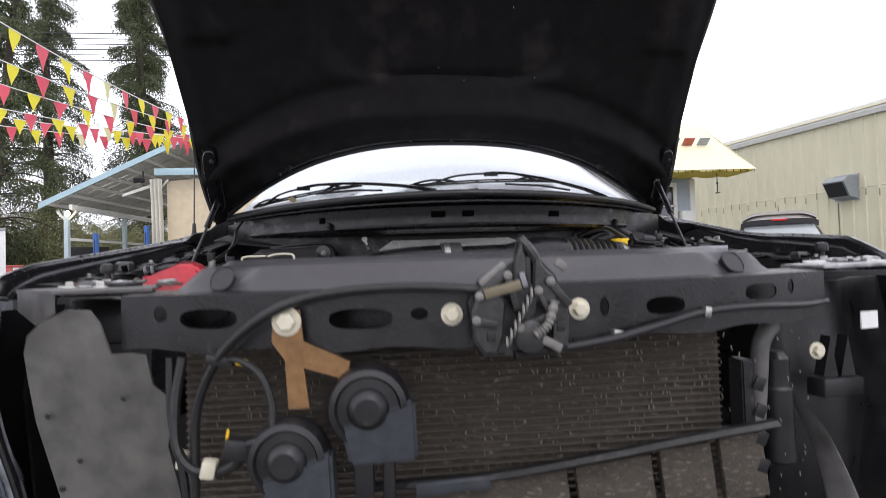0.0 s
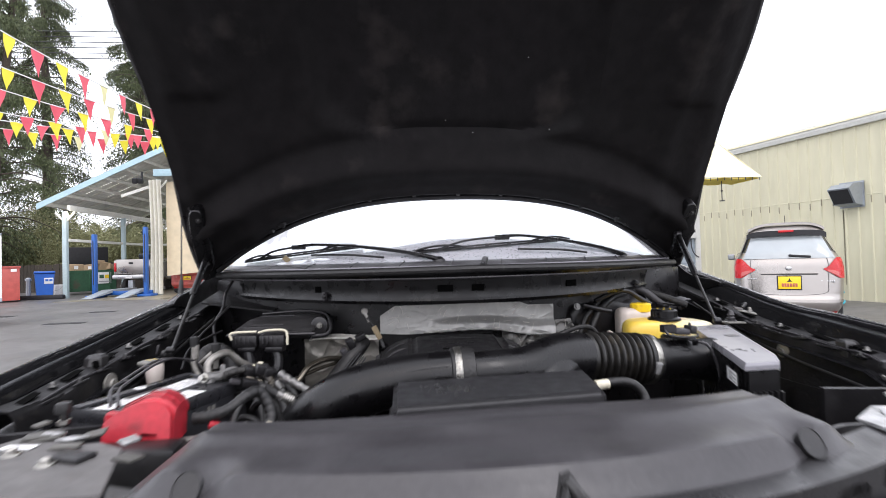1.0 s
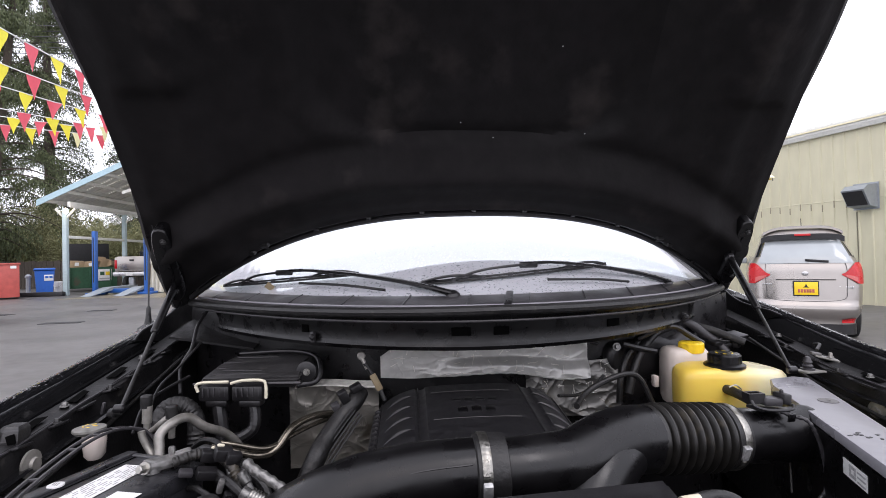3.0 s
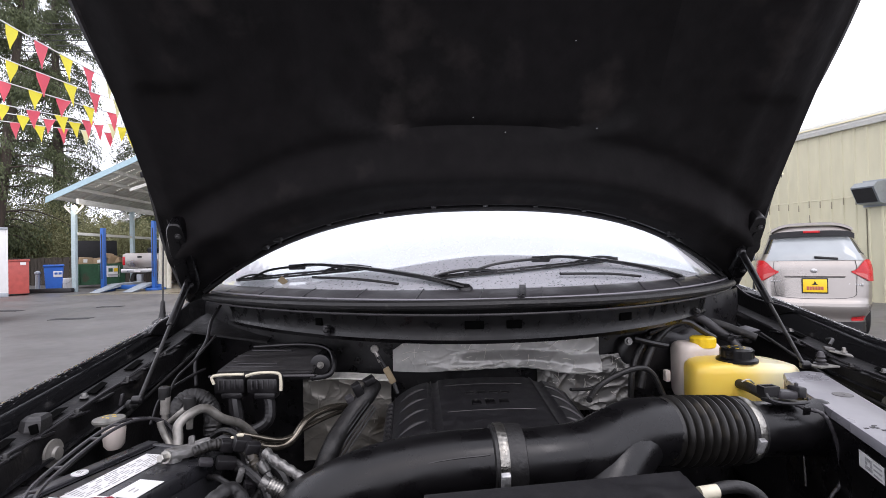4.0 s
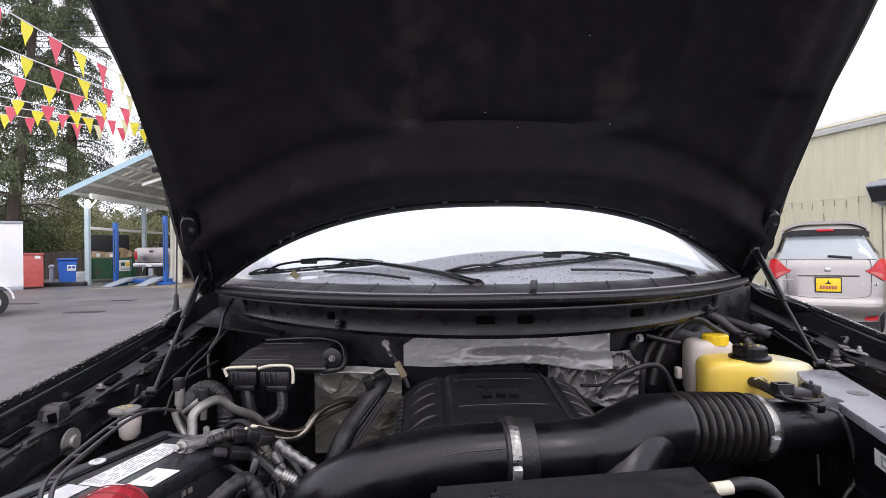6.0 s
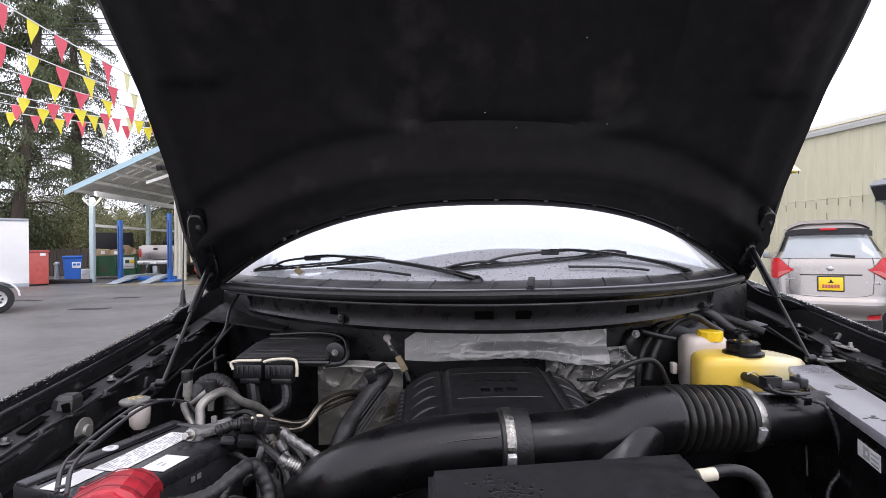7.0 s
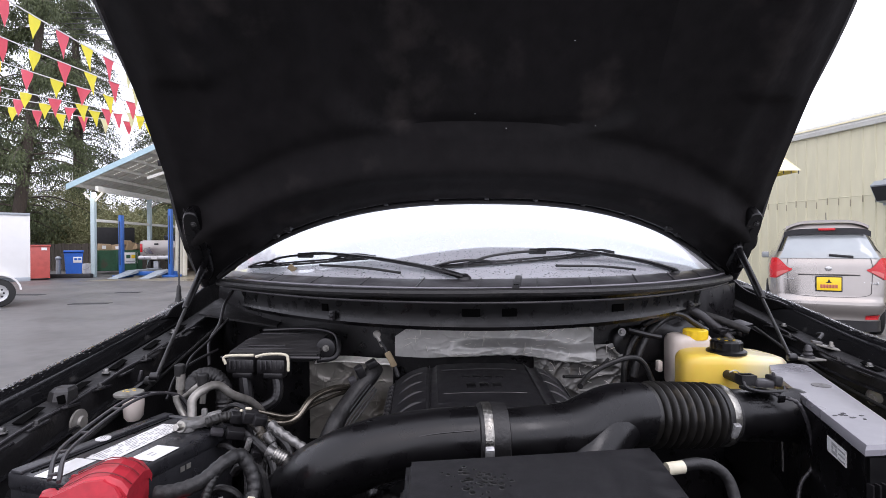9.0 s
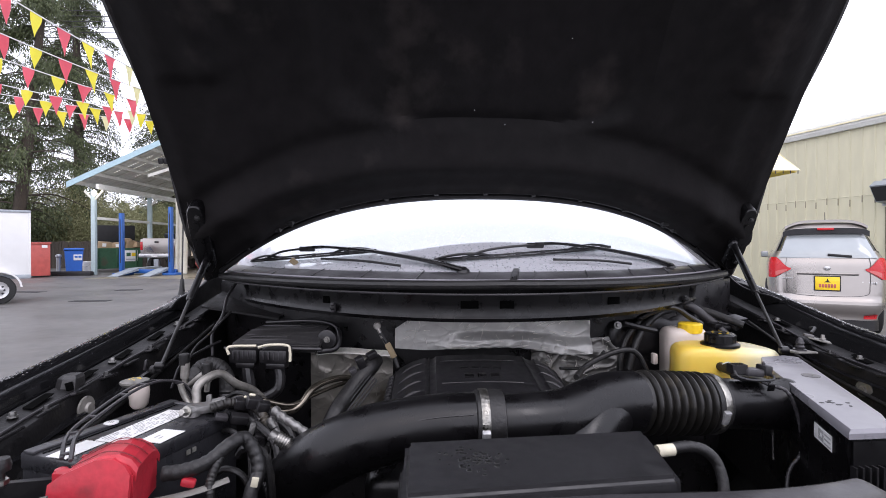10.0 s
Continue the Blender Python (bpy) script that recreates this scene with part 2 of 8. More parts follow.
def rings(bm, loops, cap=True, close=True):
    vs = [[bm.verts.new(p) for p in lp] for lp in loops]
    n = len(vs[0])
    for a, b in zip(vs, vs[1:]):
        for i in range(n if close else n - 1):
            bm.faces.new((a[i], a[(i + 1) % n], b[(i + 1) % n], b[i]))
    if cap and close:
        bm.faces.new(vs[0][::-1])
        bm.faces.new(vs[-1])
    return bm


def lathe(bm, a, d, prof, seg=20):
    """prof: (distance along d from a, radius)."""
    a, d = Vector(a), Vector(d).normalized()
    u, w = frame_of(d)
    return rings(bm, [[a + d * t + (u * math.cos(k * 2 * math.pi / seg) + w * math.sin(k * 2 * math.pi / seg)) * max(r, 1e-4) for k in range(seg)] for t, r in prof])


def cyl(bm, a, b, r, r2=None, seg=14):
    d = Vector(b) - Vector(a)
    return lathe(bm, a, d, [(0, r), (d.length, r if r2 is None else r2)], seg)


def spline(pts, n=6):
    p = [Vector(q) for q in pts]
    if len(p) < 3:
        return p
    p = [2 * p[0] - p[1]] + p + [2 * p[-1] - p[-2]]
    out = []
    for i in range(1, len(p) - 2):
        for k in range(n):
            t = k / n
            out.append(0.5 * (2 * p[i] + (p[i + 1] - p[i - 1]) * t + (2 * p[i - 1] - 5 * p[i] + 4 * p[i + 1] - p[i + 2]) * t * t + (3 * p[i] - p[i - 1] - 3 * p[i + 1] + p[i + 2]) * t ** 3))
    return out + [p[-2]]


def tube(bm, pts, r, seg=10, n=6, squash=1.0, wave=0.0, pitch=0.012):
    """A swept pipe through pts; r a radius or a function of 0..1; wave: corrugation."""
    q = spline(pts, n)
    dist = 0.0
    up = None
    loops = []
    for i, c in enumerate(q):
        d = (q[min(i + 1, len(q) - 1)] - q[max(i - 1, 0)]).normalized()
        if up is None:
            up, _ = frame_of(d)
        up = (up - d * up.dot(d)).normalized()
        w = d.cross(up)
        if i:
            dist += (c - q[i - 1]).length
        rad = r(i / (len(q) - 1)) if callable(r) else r
        rad *= 1 + wave * math.sin(dist / pitch * 2 * math.pi)
        loops.append([c + (up * math.cos(k * 2 * math.pi / seg) + w * math.sin(k * 2 * math.pi / seg) * squash) * rad for k in range(seg)])
    return rings(bm, loops)


def sheet(bm, f, nu, nv, thick=None):
    """A surface f(u, v), 0..1; thick: an offset vector (or function) that gives it depth."""
    g = [[Vector(f(i / nu, j / nv)) for j in range(nv + 1)] for i in range(nu + 1)]
    top = [[bm.verts.new(p) for p in row] for row in g]
    for i in range(nu):
        for j in range(nv):
            bm.faces.new((top[i][j], top[i + 1][j], top[i + 1][j + 1], top[i][j + 1]))
    if thick is not None:
        off = thick if callable(thick) else (lambda u, v: Vector(thick))
        low = [[bm.verts.new(g[i][j] + Vector(off(i / nu, j / nv))) for j in range(nv + 1)] for i in range(nu + 1)]
        for i in range(nu):
            for j in range(nv):
                bm.faces.new((low[i][j], low[i][j + 1], low[i + 1][j + 1], low[i + 1][j]))
        edge = [(i, 0) for i in range(nu + 1)] + [(nu, j) for j in range(1, nv + 1)] + [(i, nv) for i in range(nu - 1, -1, -1)] + [(0, j) for j in range(nv - 1, 0, -1)]
        for (a, b), (c, d) in zip(edge, edge[1:] + edge[:1]):
            bm.faces.new((top[a][b], low[a][b], low[c][d], top[c][d]))
    return bm


def plate(bm, outline, holes, to, depth):
    """A flat plate with holes, in (u, v), laid into space by to(u, v, w), w from 0 to depth."""
    def loop(pts):
        vs = [bm.verts.new((u, v, 0)) for u, v in pts]
        return [bm.edges.new((vs[i], vs[(i + 1) % len(vs)])) for i in range(len(vs))]
    es = loop(outline)
    for h in holes:
        es += loop(h)
    g = bmesh.ops.triangle_fill(bm, edges=es, use_beauty=True)
    fs = [x for x in g["geom"] if isinstance(x, bmesh.types.BMFace)]
    ex = bmesh.ops.extrude_face_region(bm, geom=fs)
    moved = {x for x in ex["geom"] if isinstance(x, bmesh.types.BMVert)}
    for v in moved:
        v.co.z = depth
    for v in {v for f in bm.faces for v in f.verts}:
        v.co = Vector(to(v.co.x, v.co.y, v.co.z))
    return bm


def oval(cx, cy, a, b, n=20, p=2.0):
    out = []
    for k in range(n):
        c, s = math.cos(k * 2 * math.pi / n), math.sin(k * 2 * math.pi / n)
        out.append((cx + a * math.copysign(abs(c) ** (2 / p), c), cy + b * math.copysign(abs(s) ** (2 / p), s)))
    return out


def prism(bm, outline, axis, lo, hi, bevel=0.0):
    """outline in the two other axes, drawn out along axis from lo to hi."""
    def at(p, h):
        return {"x": (h, p[0], p[1]), "y": (p[0], h, p[1]), "z": (p[0], p[1], h)}[axis]
    before = set(bm.edges)
    rings(bm, [[at(p, lo) for p in outline], [at(p, hi) for p in outline]])
    if bevel:
        bmesh.ops.bevel(bm, geom=[e for e in bm.edges if e not in before], offset=bevel, segments=2, affect='EDGES')
    return bm


def bolt(bm, c, d, r, h=0.006):
    d = Vector(d).normalized()
    lathe(bm, c, d, [(0, r * 1.5), (0.002, r * 1.5), (0.0025, r * 1.45)], 16)
    lathe(bm, Vector(c) + d * 0.002, d, [(0, r), (h, r * 0.96), (h + 0.0012, r * 0.8)], 6)
    return bm


def lerp_table(tab, k):
    """Straight lines through (k, value) pairs, eased."""
    if k <= tab[0][0]:
        return tab[0][1]
    for (a, p), (b, q) in zip(tab, tab[1:]):
        if k <= b:
            return p + (q - p) * (k - a) / (b - a)
    return tab[-1][1]

# ---- ground ----
bm = B()
sheet(bm, lambda u, v: ((u - 0.5) * 800, (v - 0.5) * 800, 0.0), 8, 8)
solid("ground", bm, "asphalt", "wet dark grey asphalt car lot with patches", "ground", kind="structure", smooth=0)

# ---- the pickup truck ----
truck = thing("pickup_truck", (0, 1.2, 0), "black pickup truck, hood raised on gas struts, grille taken off", "truck")


def cowl_y(x):
    return 0.80 + 0.80 * x * x + 0.03 * x


def support_y(x):
    return -0.03 + 0.45 * x * x + 0.09 * x


# outer fenders: crest line from front to cab, left and right
CREST_L = [(0.28, 0.96), (0.33, 1.05), (0.38, 1.098), (0.46, 1.122), (0.60, 1.14), (0.73, 1.154), (0.92, 1.177), (1.18, 1.212), (1.47, 1.262), (1.75, 1.30)]
CREST_R = [(0.33, 0.96), (0.40, 1.04), (0.47, 1.088), (0.57, 1.135), (0.76, 1.152), (0.87, 1.158), (0.98, 1.172), (1.18, 1.211), (1.50, 1.272), (1.75, 1.30)]


def fender(side, crest):
    def f(u, v):
        y = 0.28 + u * 1.47
        z = lerp_table(crest, y)
        prof = [(0.83, -0.085), (0.890, -0.078), (0.903, -0.058), (0.914, -0.006), (0.922, 0.004), (0.931, 0.003), (0.938, -0.022), (0.950, -0.10), (1.0, -0.28), (1.0, -0.6)]
        k = v * (len(prof) - 1)
        i = min(int(k), len(prof) - 2)
        a, b = prof[i], prof[i + 1]
        return (side * (a[0] + (b[0] - a[0]) * (k - i)), y, z + a[1] + (b[1] - a[1]) * (k - i))
    bm = sheet(B(), f, 40, 24, (-0.004 * side, 0, -0.004))
    return part("fender", bm, "paint_black", truck, "glossy wet black fender")


FENDER_L, FENDER_R = fender(-1, CREST_L), fender(1, CREST_R)

# rain drops along the fender crests
for side, crest, fen in ((-1, CREST_L, FENDER_L), (1, CREST_R, FENDER_R)):
    rd = random.Random(11 + side)
    bm = B()
    for _ in range(420):
        y = rd.uniform(0.6, 1.45)
        w = 0.0026 * rd.uniform(0.4, 1.0)
        off = rd.gauss(0.0, 0.006)
        lathe(bm, (side * (0.926 + off), y, lerp_table(crest, y) + 0.0035 - 14 * off * off), (0.3 * side, 0, 1), [(0, w), (w * 0.4, w * 0.8), (w * 0.6, w * 0.3)], 6)
    tagged(part("wet_film", bm, "drop", fen, "beaded rain water"), kind="stuff")

# inner aprons with their top rails
def apron(side, crest):
    def f(u, v):
        y = 0.43 + u * 1.02
        z = lerp_table(crest, max(y, 0.5)) - (0.040 if side < 0 else 0.052)
        prof = [(0.890, 0.0), (0.852, -0.004), (0.845, -0.014), (0.838, -0.05), (0.815, -0.16), (0.76, -0.45)]
        k = v * (len(prof) - 1)
        i = min(int(k), len(prof) - 2)
        a, b = prof[i], prof[i + 1]
        wob = 0.004 * math.sin(y * 31) + 0.006 * math.sin(y * 11 + side)
        return (side * (a[0] + (b[0] - a[0]) * (k - i) + (wob if 0.3 < v < 0.9 else 0)), y, z + a[1] + (b[1] - a[1]) * (k - i))
    return part("inner_fender", sheet(B(), f, 48, 20, (side * 0.003, 0, -0.003)), "apron", truck, "black painted inner fender apron")


APRON_L, APRON_R = apron(-1, CREST_L), apron(1, CREST_R)

for s in (-1, 1):
    part("wheel_liner", sheet(B(), lambda u, v: (s * (0.775 + 0.05 * v + 0.012 * math.sin(u * 9)), 0.30 + 1.12 * u, 0.42 + 0.56 * v), 20, 8, (s * 0.006, 0, 0)), "rubber", truck, "black ribbed wheel arch liner")
    part("liner_foot", sheet(B(), lambda u, v: (s * (0.60 + 0.20 * v), 0.05 + 1.35 * u, 0.60 - 0.02 * v), 12, 4, (0, 0, -0.01)), "rubber", truck)

# upright panels that rise to the hood hinges
for s, edge in ((1, [(1.20, 1.213), (1.25, 1.222), (1.317, 1.227), (1.39, 1.238), (1.45, 1.260), (1.485, 1.286), (1.505, 1.33)]), (-1, [(1.15, 1.205), (1.196, 1.226), (1.271, 1.237), (1.33, 1.249), (1.384, 1.266), (1.426, 1.288), (1.45, 1.33)])):
    rim = [(p.x, p.y) for p in spline([(y, z, 0) for y, z in edge], 5)]
    part("hinge_panel", plate(B(), rim + [(1.60, 1.33), (1.60, 1.10), (1.48, 1.10), (1.36, 1.17)], [], lambda u, v, w: (s * (0.899 + w), u, v), 0.008), "apron", truck, "black upright panel below the hood hinge", 0)
    part("panel_bead", tube(B(), [(s * 0.902, y, z) for y, z in rim], 0.0032, seg=6, n=1), "plastic", truck)

# firewall and cowl
bm = sheet(B(), lambda u, v: (-0.85 + 1.7 * u, 1.13 + 0.25 * (2 * u - 1) ** 4, 0.55 + 0.72 * v), 24, 6, (0, 0.01, 0))
part("firewall", bm, "edpaint", truck, "black painted firewall")
def cowl_wall(u, v):
    x = -0.81 + 1.62 * u
    prof = [(0.0, 1.284), (0.010, 1.274), (0.046, 1.268), (0.052, 1.222), (0.048, 1.212), (0.054, 1.203), (0.17, 1.198)]
    k = v * 6
    i = min(int(k), 5)
    a, b = prof[i], prof[i + 1]
    return (x, cowl_y(x) + 0.012 + a[0] + (b[0] - a[0]) * (k - i), a[1] + (b[1] - a[1]) * (k - i) + 0.01 * (x / 0.8) ** 2)
COWL = part("cowl_panel", sheet(B(), cowl_wall, 48, 12, (0, 0.004, 0.003)), "plastic_smooth", truck, "black plastic cowl panel")
bm = B()
tube(bm, [(-0.82 + 1.64 * k / 24, cowl_y(-0.82 + 1.64 * k / 24) - 0.004, 1.288 + 0.008 * (1 - abs(k / 12 - 1))) for k in range(25)], 0.011, seg=10, n=3)
part("hood_seal", bm, "rubber", COWL, "black rubber hood seal")
def cowl_top(u, v):
    x = -0.83 + 1.66 * u
    return (x, cowl_y(x) + 0.004 + 0.125 * v, 1.292 + 0.026 * v + 0.006 * math.sin(v * math.pi))
# greyer plastic stands in for sky sheen that the hood blocks
part("cowl_grille", sheet(B(), cowl_top, 48, 8, (0, 0, -0.006)), "plastic_dull", COWL, "wet black cowl grille, its sky sheen painted grey")


def screen_point(x, s):
    """A place on the windscreen, s metres up from its base."""
    return Vector((x * (1 - 0.10 * s), cowl_y(x) + 0.12 + s * 0.91 - 0.10 * s * (x / 0.8) ** 2, 1.318 + s * 0.41))


M["screen"] = bpy.data.materials.new("windscreen_glass")
M["screen"].use_nodes = True
n_, l_ = M["screen"].node_tree.nodes, M["screen"].node_tree.links
gl_, tp_, mx_ = n_.new("ShaderNodeBsdfGlossy"), n_.new("ShaderNodeBsdfTransparent"), n_.new("ShaderNodeMixShader")
gl_.inputs["Color"].default_value, gl_.inputs["Roughness"].default_value = (0.86, 0.91, 0.92, 1), 0.03
tp_.inputs["Color"].default_value = (0.85, 0.92, 0.9, 1)
mx_.inputs[0].default_value = 0.50
# rain drops and dust scatter a little light
df_, m2_, dn_ = n_.new("ShaderNodeBsdfDiffuse"), n_.new("ShaderNodeMixShader"), n_.new("ShaderNodeTexNoise")
dr_ = n_.new("ShaderNodeMapRange")
dn_.inputs["Scale"].default_value, dn_.inputs["Detail"].default_value = 160, 2
dr_.inputs[1].default_value, dr_.inputs[2].default_value, dr_.inputs[3].default_value, dr_.inputs[4].default_value = 0.60, 0.70, 0.36, 0.10
df_.inputs["Color"].default_value = (0.86, 0.84, 0.90, 1)
co_ = n_.new("ShaderNodeTexCoord")
l_.new(co_.outputs["Object"], dn_.inputs[0])
l_.new(dn_.outputs[0], dr_.inputs[0])
l_.new(dr_.outputs[0], m2_.inputs[0])
l_.new(mx_.outputs[0], m2_.inputs[1])
l_.new(df_.outputs[0], m2_.inputs[2])
l_.new(tp_.outputs[0], mx_.inputs[1])
l_.new(gl_.outputs[0], mx_.inputs[2])
l_.new(m2_.outputs[0], n_["Material Output"].inputs[0])
WS = part("windshield", sheet(B(), lambda u, v: screen_point(-0.82 + 1.64 * u, 1.28 * v), 40, 16, (0, 0.003, -0.004)), "screen", truck, "wet windshield glass")
WS.visible_shadow = False

# cab shell behind the glass
bm = B()
rings(bm, [[(-0.86, 1.50, 1.30), (-0.82, 1.42, 1.30), (-0.78, 1.47, 1.33)], [(-0.72, 2.50, 1.86), (-0.68, 2.46, 1.86), (-0.66, 2.51, 1.86)]])
part("pillar", bm, "paint_black", truck)
bm = B()
rings(bm, [[(0.86, 1.50, 1.30), (0.82, 1.42, 1.30), (0.78, 1.47, 1.33)], [(0.72, 2.50, 1.86), (0.68, 2.46, 1.86), (0.66, 2.51, 1.86)]])
part("pillar", bm, "paint_black", truck)
part("roof", sheet(B(), lambda u, v: (-0.72 + 1.44 * u, 2.06 + 0.45 * (2 * u - 1) ** 2 * (1 - v) + 1.8 * v, 1.835 + 0.07 * math.sin(u * math.pi) * math.sin(0.3 + v * 2.5)), 16, 12, (0, 0, -0.03)), "paint_black", truck)
def dash(u, v):
    x = -0.78 + 1.56 * u
    a = screen_point(x, 0.008) + Vector((0, 0.012, -0.014))
    return (x, a.y + (1.78 - a.y) * v, a.z + (1.334 - a.z) * v)
part("dashboard", sheet(B(), dash, 32, 10, (0, 0, -0.02)), "dash", truck, "grey dashboard top behind the glass")
part("firewall_liner", sheet(B(), lambda u, v: (-0.80 + 1.6 * u, 1.78, 0.6 + 0.725 * v), 4, 4, (0, 0.02, 0)), "plastic", truck)
for s in (-1, 1):
    part("body_side", box(B(), (s * 0.97, 2.9, 0.9), (0.06, 2.2, 0.85), (0, 0, 0), 0.02), "paint_black", truck)

# ---- hood ----
HA = radians(50)
HD, HN = Vector((0, -math.cos(HA), math.sin(HA))), Vector((0, -math.sin(HA), -math.cos(HA)))
HO = Vector((0, 1.41, 1.285))
HSKEW = 0.06


def hood_point(x, s, drop=0.0):
    """s: metres from the hinge line; drop: metres below the plane, towards the engine."""
    crown = 0.05 * (1 - (x / 0.86) ** 2) + 0.02 * math.sin(min(max(s, 0), 1.3) / 1.3 * math.pi)
    bow = max(0.0, 1 - (x / 0.84) ** 2) * max(0.0, 1 - max(0.0, s - 0.29) / 0.55) ** 2 * min(1.0, max(0.0, s) / 0.29)
    return HO + Vector((0, -0.070, -0.011)) * bow + Vector((x, HSKEW * x / 0.85, 0)) + Vector(((-0.020 + 0.020 * s) * (0.5 - 0.5 * x / 0.85) + (0.034 - 0.073 * s) * (0.5 + 0.5 * x / 0.85) ** 2, 0, 0)) + HD * s + HN * (drop - crown + 0.03)


def hood_rear(x):
    return 0.292 * (1 - min(1, abs(x) / 0.84) ** 2.6)


def hood_front(x):
    return 1.24 - 0.16 * (abs(x) / 0.86) ** 2.5


def hood_skin(u, v):
    x = -0.86 + 1.72 * u
    a, b = hood_rear(x) - 0.01, hood_front(x)
    return hood_point(x, a + (b - a) * v, -0.022)


HOOD = part("hood", sheet(B(), hood_skin, 48, 32, HN * 0.004), "paint_black", truck, "raised glossy black hood")


def bulge(t):
    return t * t * (3 - 2 * t)


def liner_f(u, v):
    x = -0.842 + 1.684 * u
    a, b = hood_rear(x) + 0.035, hood_front(x) - 0.05
    s = a + (b - a) * v
    e = min(u, 1 - u) * 1.684
    rim = bulge(min(1, min(e, (s - a), (b - s)) / 0.05))
    d = -0.002 + 0.020 * rim
    # raised frame ribs and the wide pressed panel in the middle
    c = ((x / 0.42) ** 4 + ((s - 0.80) / 0.27) ** 4)
    d += 0.026 * bulge(min(1, max(0, c - 0.7) / 0.35))
    d += 0.030 * math.exp(-((s - hood_rear(x) - 0.15 - 0.05 * (x / 0.8) ** 2) / 0.045) ** 2)
    d -= 0.012 * math.exp(-((s - hood_rear(x) - 0.25 - 0.03 * (x / 0.8) ** 2) / 0.03) ** 2)
    # pressed step where the side channel meets the front panel
    d += 0.016 * bulge(min(1, max(0, abs(x) - 0.62) / 0.05)) * bulge(min(1, max(0, s - 0.66) / 0.03)) * bulge(min(1, max(0, e - 0.03) / 0.06))
    d += 0.018 * math.exp(-((abs(x) - 0.64 - 0.05 * s) / 0.04) ** 2)
    d -= 0.010 * math.exp(-((abs(x) - 0.50) / 0.03) ** 2 - ((s - 0.62) / 0.16) ** 2)
    return hood_point(x, s, d)


part("hood_liner", sheet(B(), liner_f, 96, 72), "liner", HOOD, "black felt liner with pressed panels")
bm = B()
tube(bm, [hood_point(x, hood_rear(x) + 0.012, 0.006) for x in [-0.80 + 1.6 * k / 20 for k in range(21)]], 0.009, n=3, seg=8)
part("rear_lip", bm, "plastic", HOOD, "black moulded lip along the rear edge")
# seam between lip and liner, coloured lighter to paint its highlight
bm = B()
tube(bm, [hood_point(x, hood_rear(x) + 0.032, 0.01) for x in [-0.78 + 1.56 * k / 20 for k in range(21)]], 0.006, n=3, seg=8)
part("liner_seam_highlight", bm, "plastic_dull", HOOD)
for s in (-1, 1):
    bm = B()
    tube(bm, [hood_point(s * (0.845 + 0.01 * math.sin(k)), 0.02 + 1.08 * k / 10, 0.0) for k in range(11)], 0.014, n=3, seg=8)
    part("side_rail", bm, "edpaint", HOOD, "black painted hood side rail")

    # thin paler tube painted as the highlight on the frame edge
    bm = B()
    tube(bm, [hood_point(s * (0.826 - 0.004 * math.sin(k * 0.9)), 0.30 + 0.075 * k, 0.020) for k in range(11)], 0.0022, n=4, seg=6)
    part("edge_highlight", bm, "plastic_dull", HOOD, "paler line painted as the hood frame's edge highlight")

# gas struts
def strut(side, top, bot, plate_s):
    top, bot = Vector(top), Vector(bot)
    d = bot - top
    bm = lathe(B(), top, d, [(0, 0.004), (0.004, 0.0095), (d.length * 0.52, 0.0095), (d.length * 0.53, 0.007)], 14)
    st = part("gas_strut", bm, "plastic_smooth", truck, "black hood gas strut")
    part("rod", cyl(B(), top + d * 0.5, bot, 0.0042), "latch", st, "thin dark steel rod")
    bm = lathe(B(), top + Vector((-side * 0.014, 0.0, 0)), (side, 0, 0), [(0, 0.006), (0.004, 0.013), (0.02, 0.013), (0.024, 0.006)], 14)
    part("ball_socket", bm, "plastic", st)
    bm = lathe(B(), bot + Vector((-side * 0.008, 0.0, 0)), (side, 0, 0), [(0, 0.005), (0.003, 0.009), (0.02, 0.009), (0.023, 0.004)], 14)
    part("ball_socket", bm, "plastic", st)
    # hinge plate on the hood, with its bolts
    pts = oval(0, 0, 0.027, 0.122, 28, 3.2)
    c = hood_point(side * 0.800, plate_s + 0.020, 0.050)
    lean = -side * 0.10
    def lay(p, w):
        return c + Vector((p[0] + lean * p[1], 0, 0)) + HD * p[1] + HN * w
    hp = part("hinge_plate", rings(B(), [[lay(p, -0.02) for p in pts], [lay(p, 0.012) for p in pts], [lay((p[0] * 0.9, p[1] * 0.975), 0.016) for p in pts]]), "plastic_smooth", HOOD, "black stamped hinge plate")
    part("plate_rib", rings(B(), [[lay((p[0] * 0.35, p[1] * 0.62 - 0.01), w) for p in pts] for w in (0.0155, 0.0185)]), "plastic_smooth", hp)
    for q in (-0.085, 0.085):
        part("bolt", bolt(B(), lay((0.006, q), 0.016), HN, 0.0055, 0.004), "latch", hp)


strut(-1, (-0.825, 1.255, 1.383), (-0.777, 0.86, 1.110), 0.19)
strut(1, (0.790, 1.262, 1.386), (0.692, 0.900, 1.127), 0.19)

# ---- front end ----
def arc_plate(outline, holes, depth, push=0.0):
    return plate(B(), outline, holes, lambda u, v, w: (u, support_y(u) + push + w, v), depth)


out = [(-0.525 + 0.975 * k / 40, 1.008 + 0.003 * math.sin(k)) for k in range(41)] + [(0.45 - 0.975 * k / 40, 1.074) for k in range(41)]
holes = [oval(-0.405, 1.046, 0.037, 0.012, 18, 2.6), oval(-0.222, 1.043, 0.037, 0.012, 18, 2.6), oval(0.150, 1.043, 0.028, 0.011, 18, 2.6), oval(0.308, 1.052, 0.030, 0.011, 18, 2.6)]
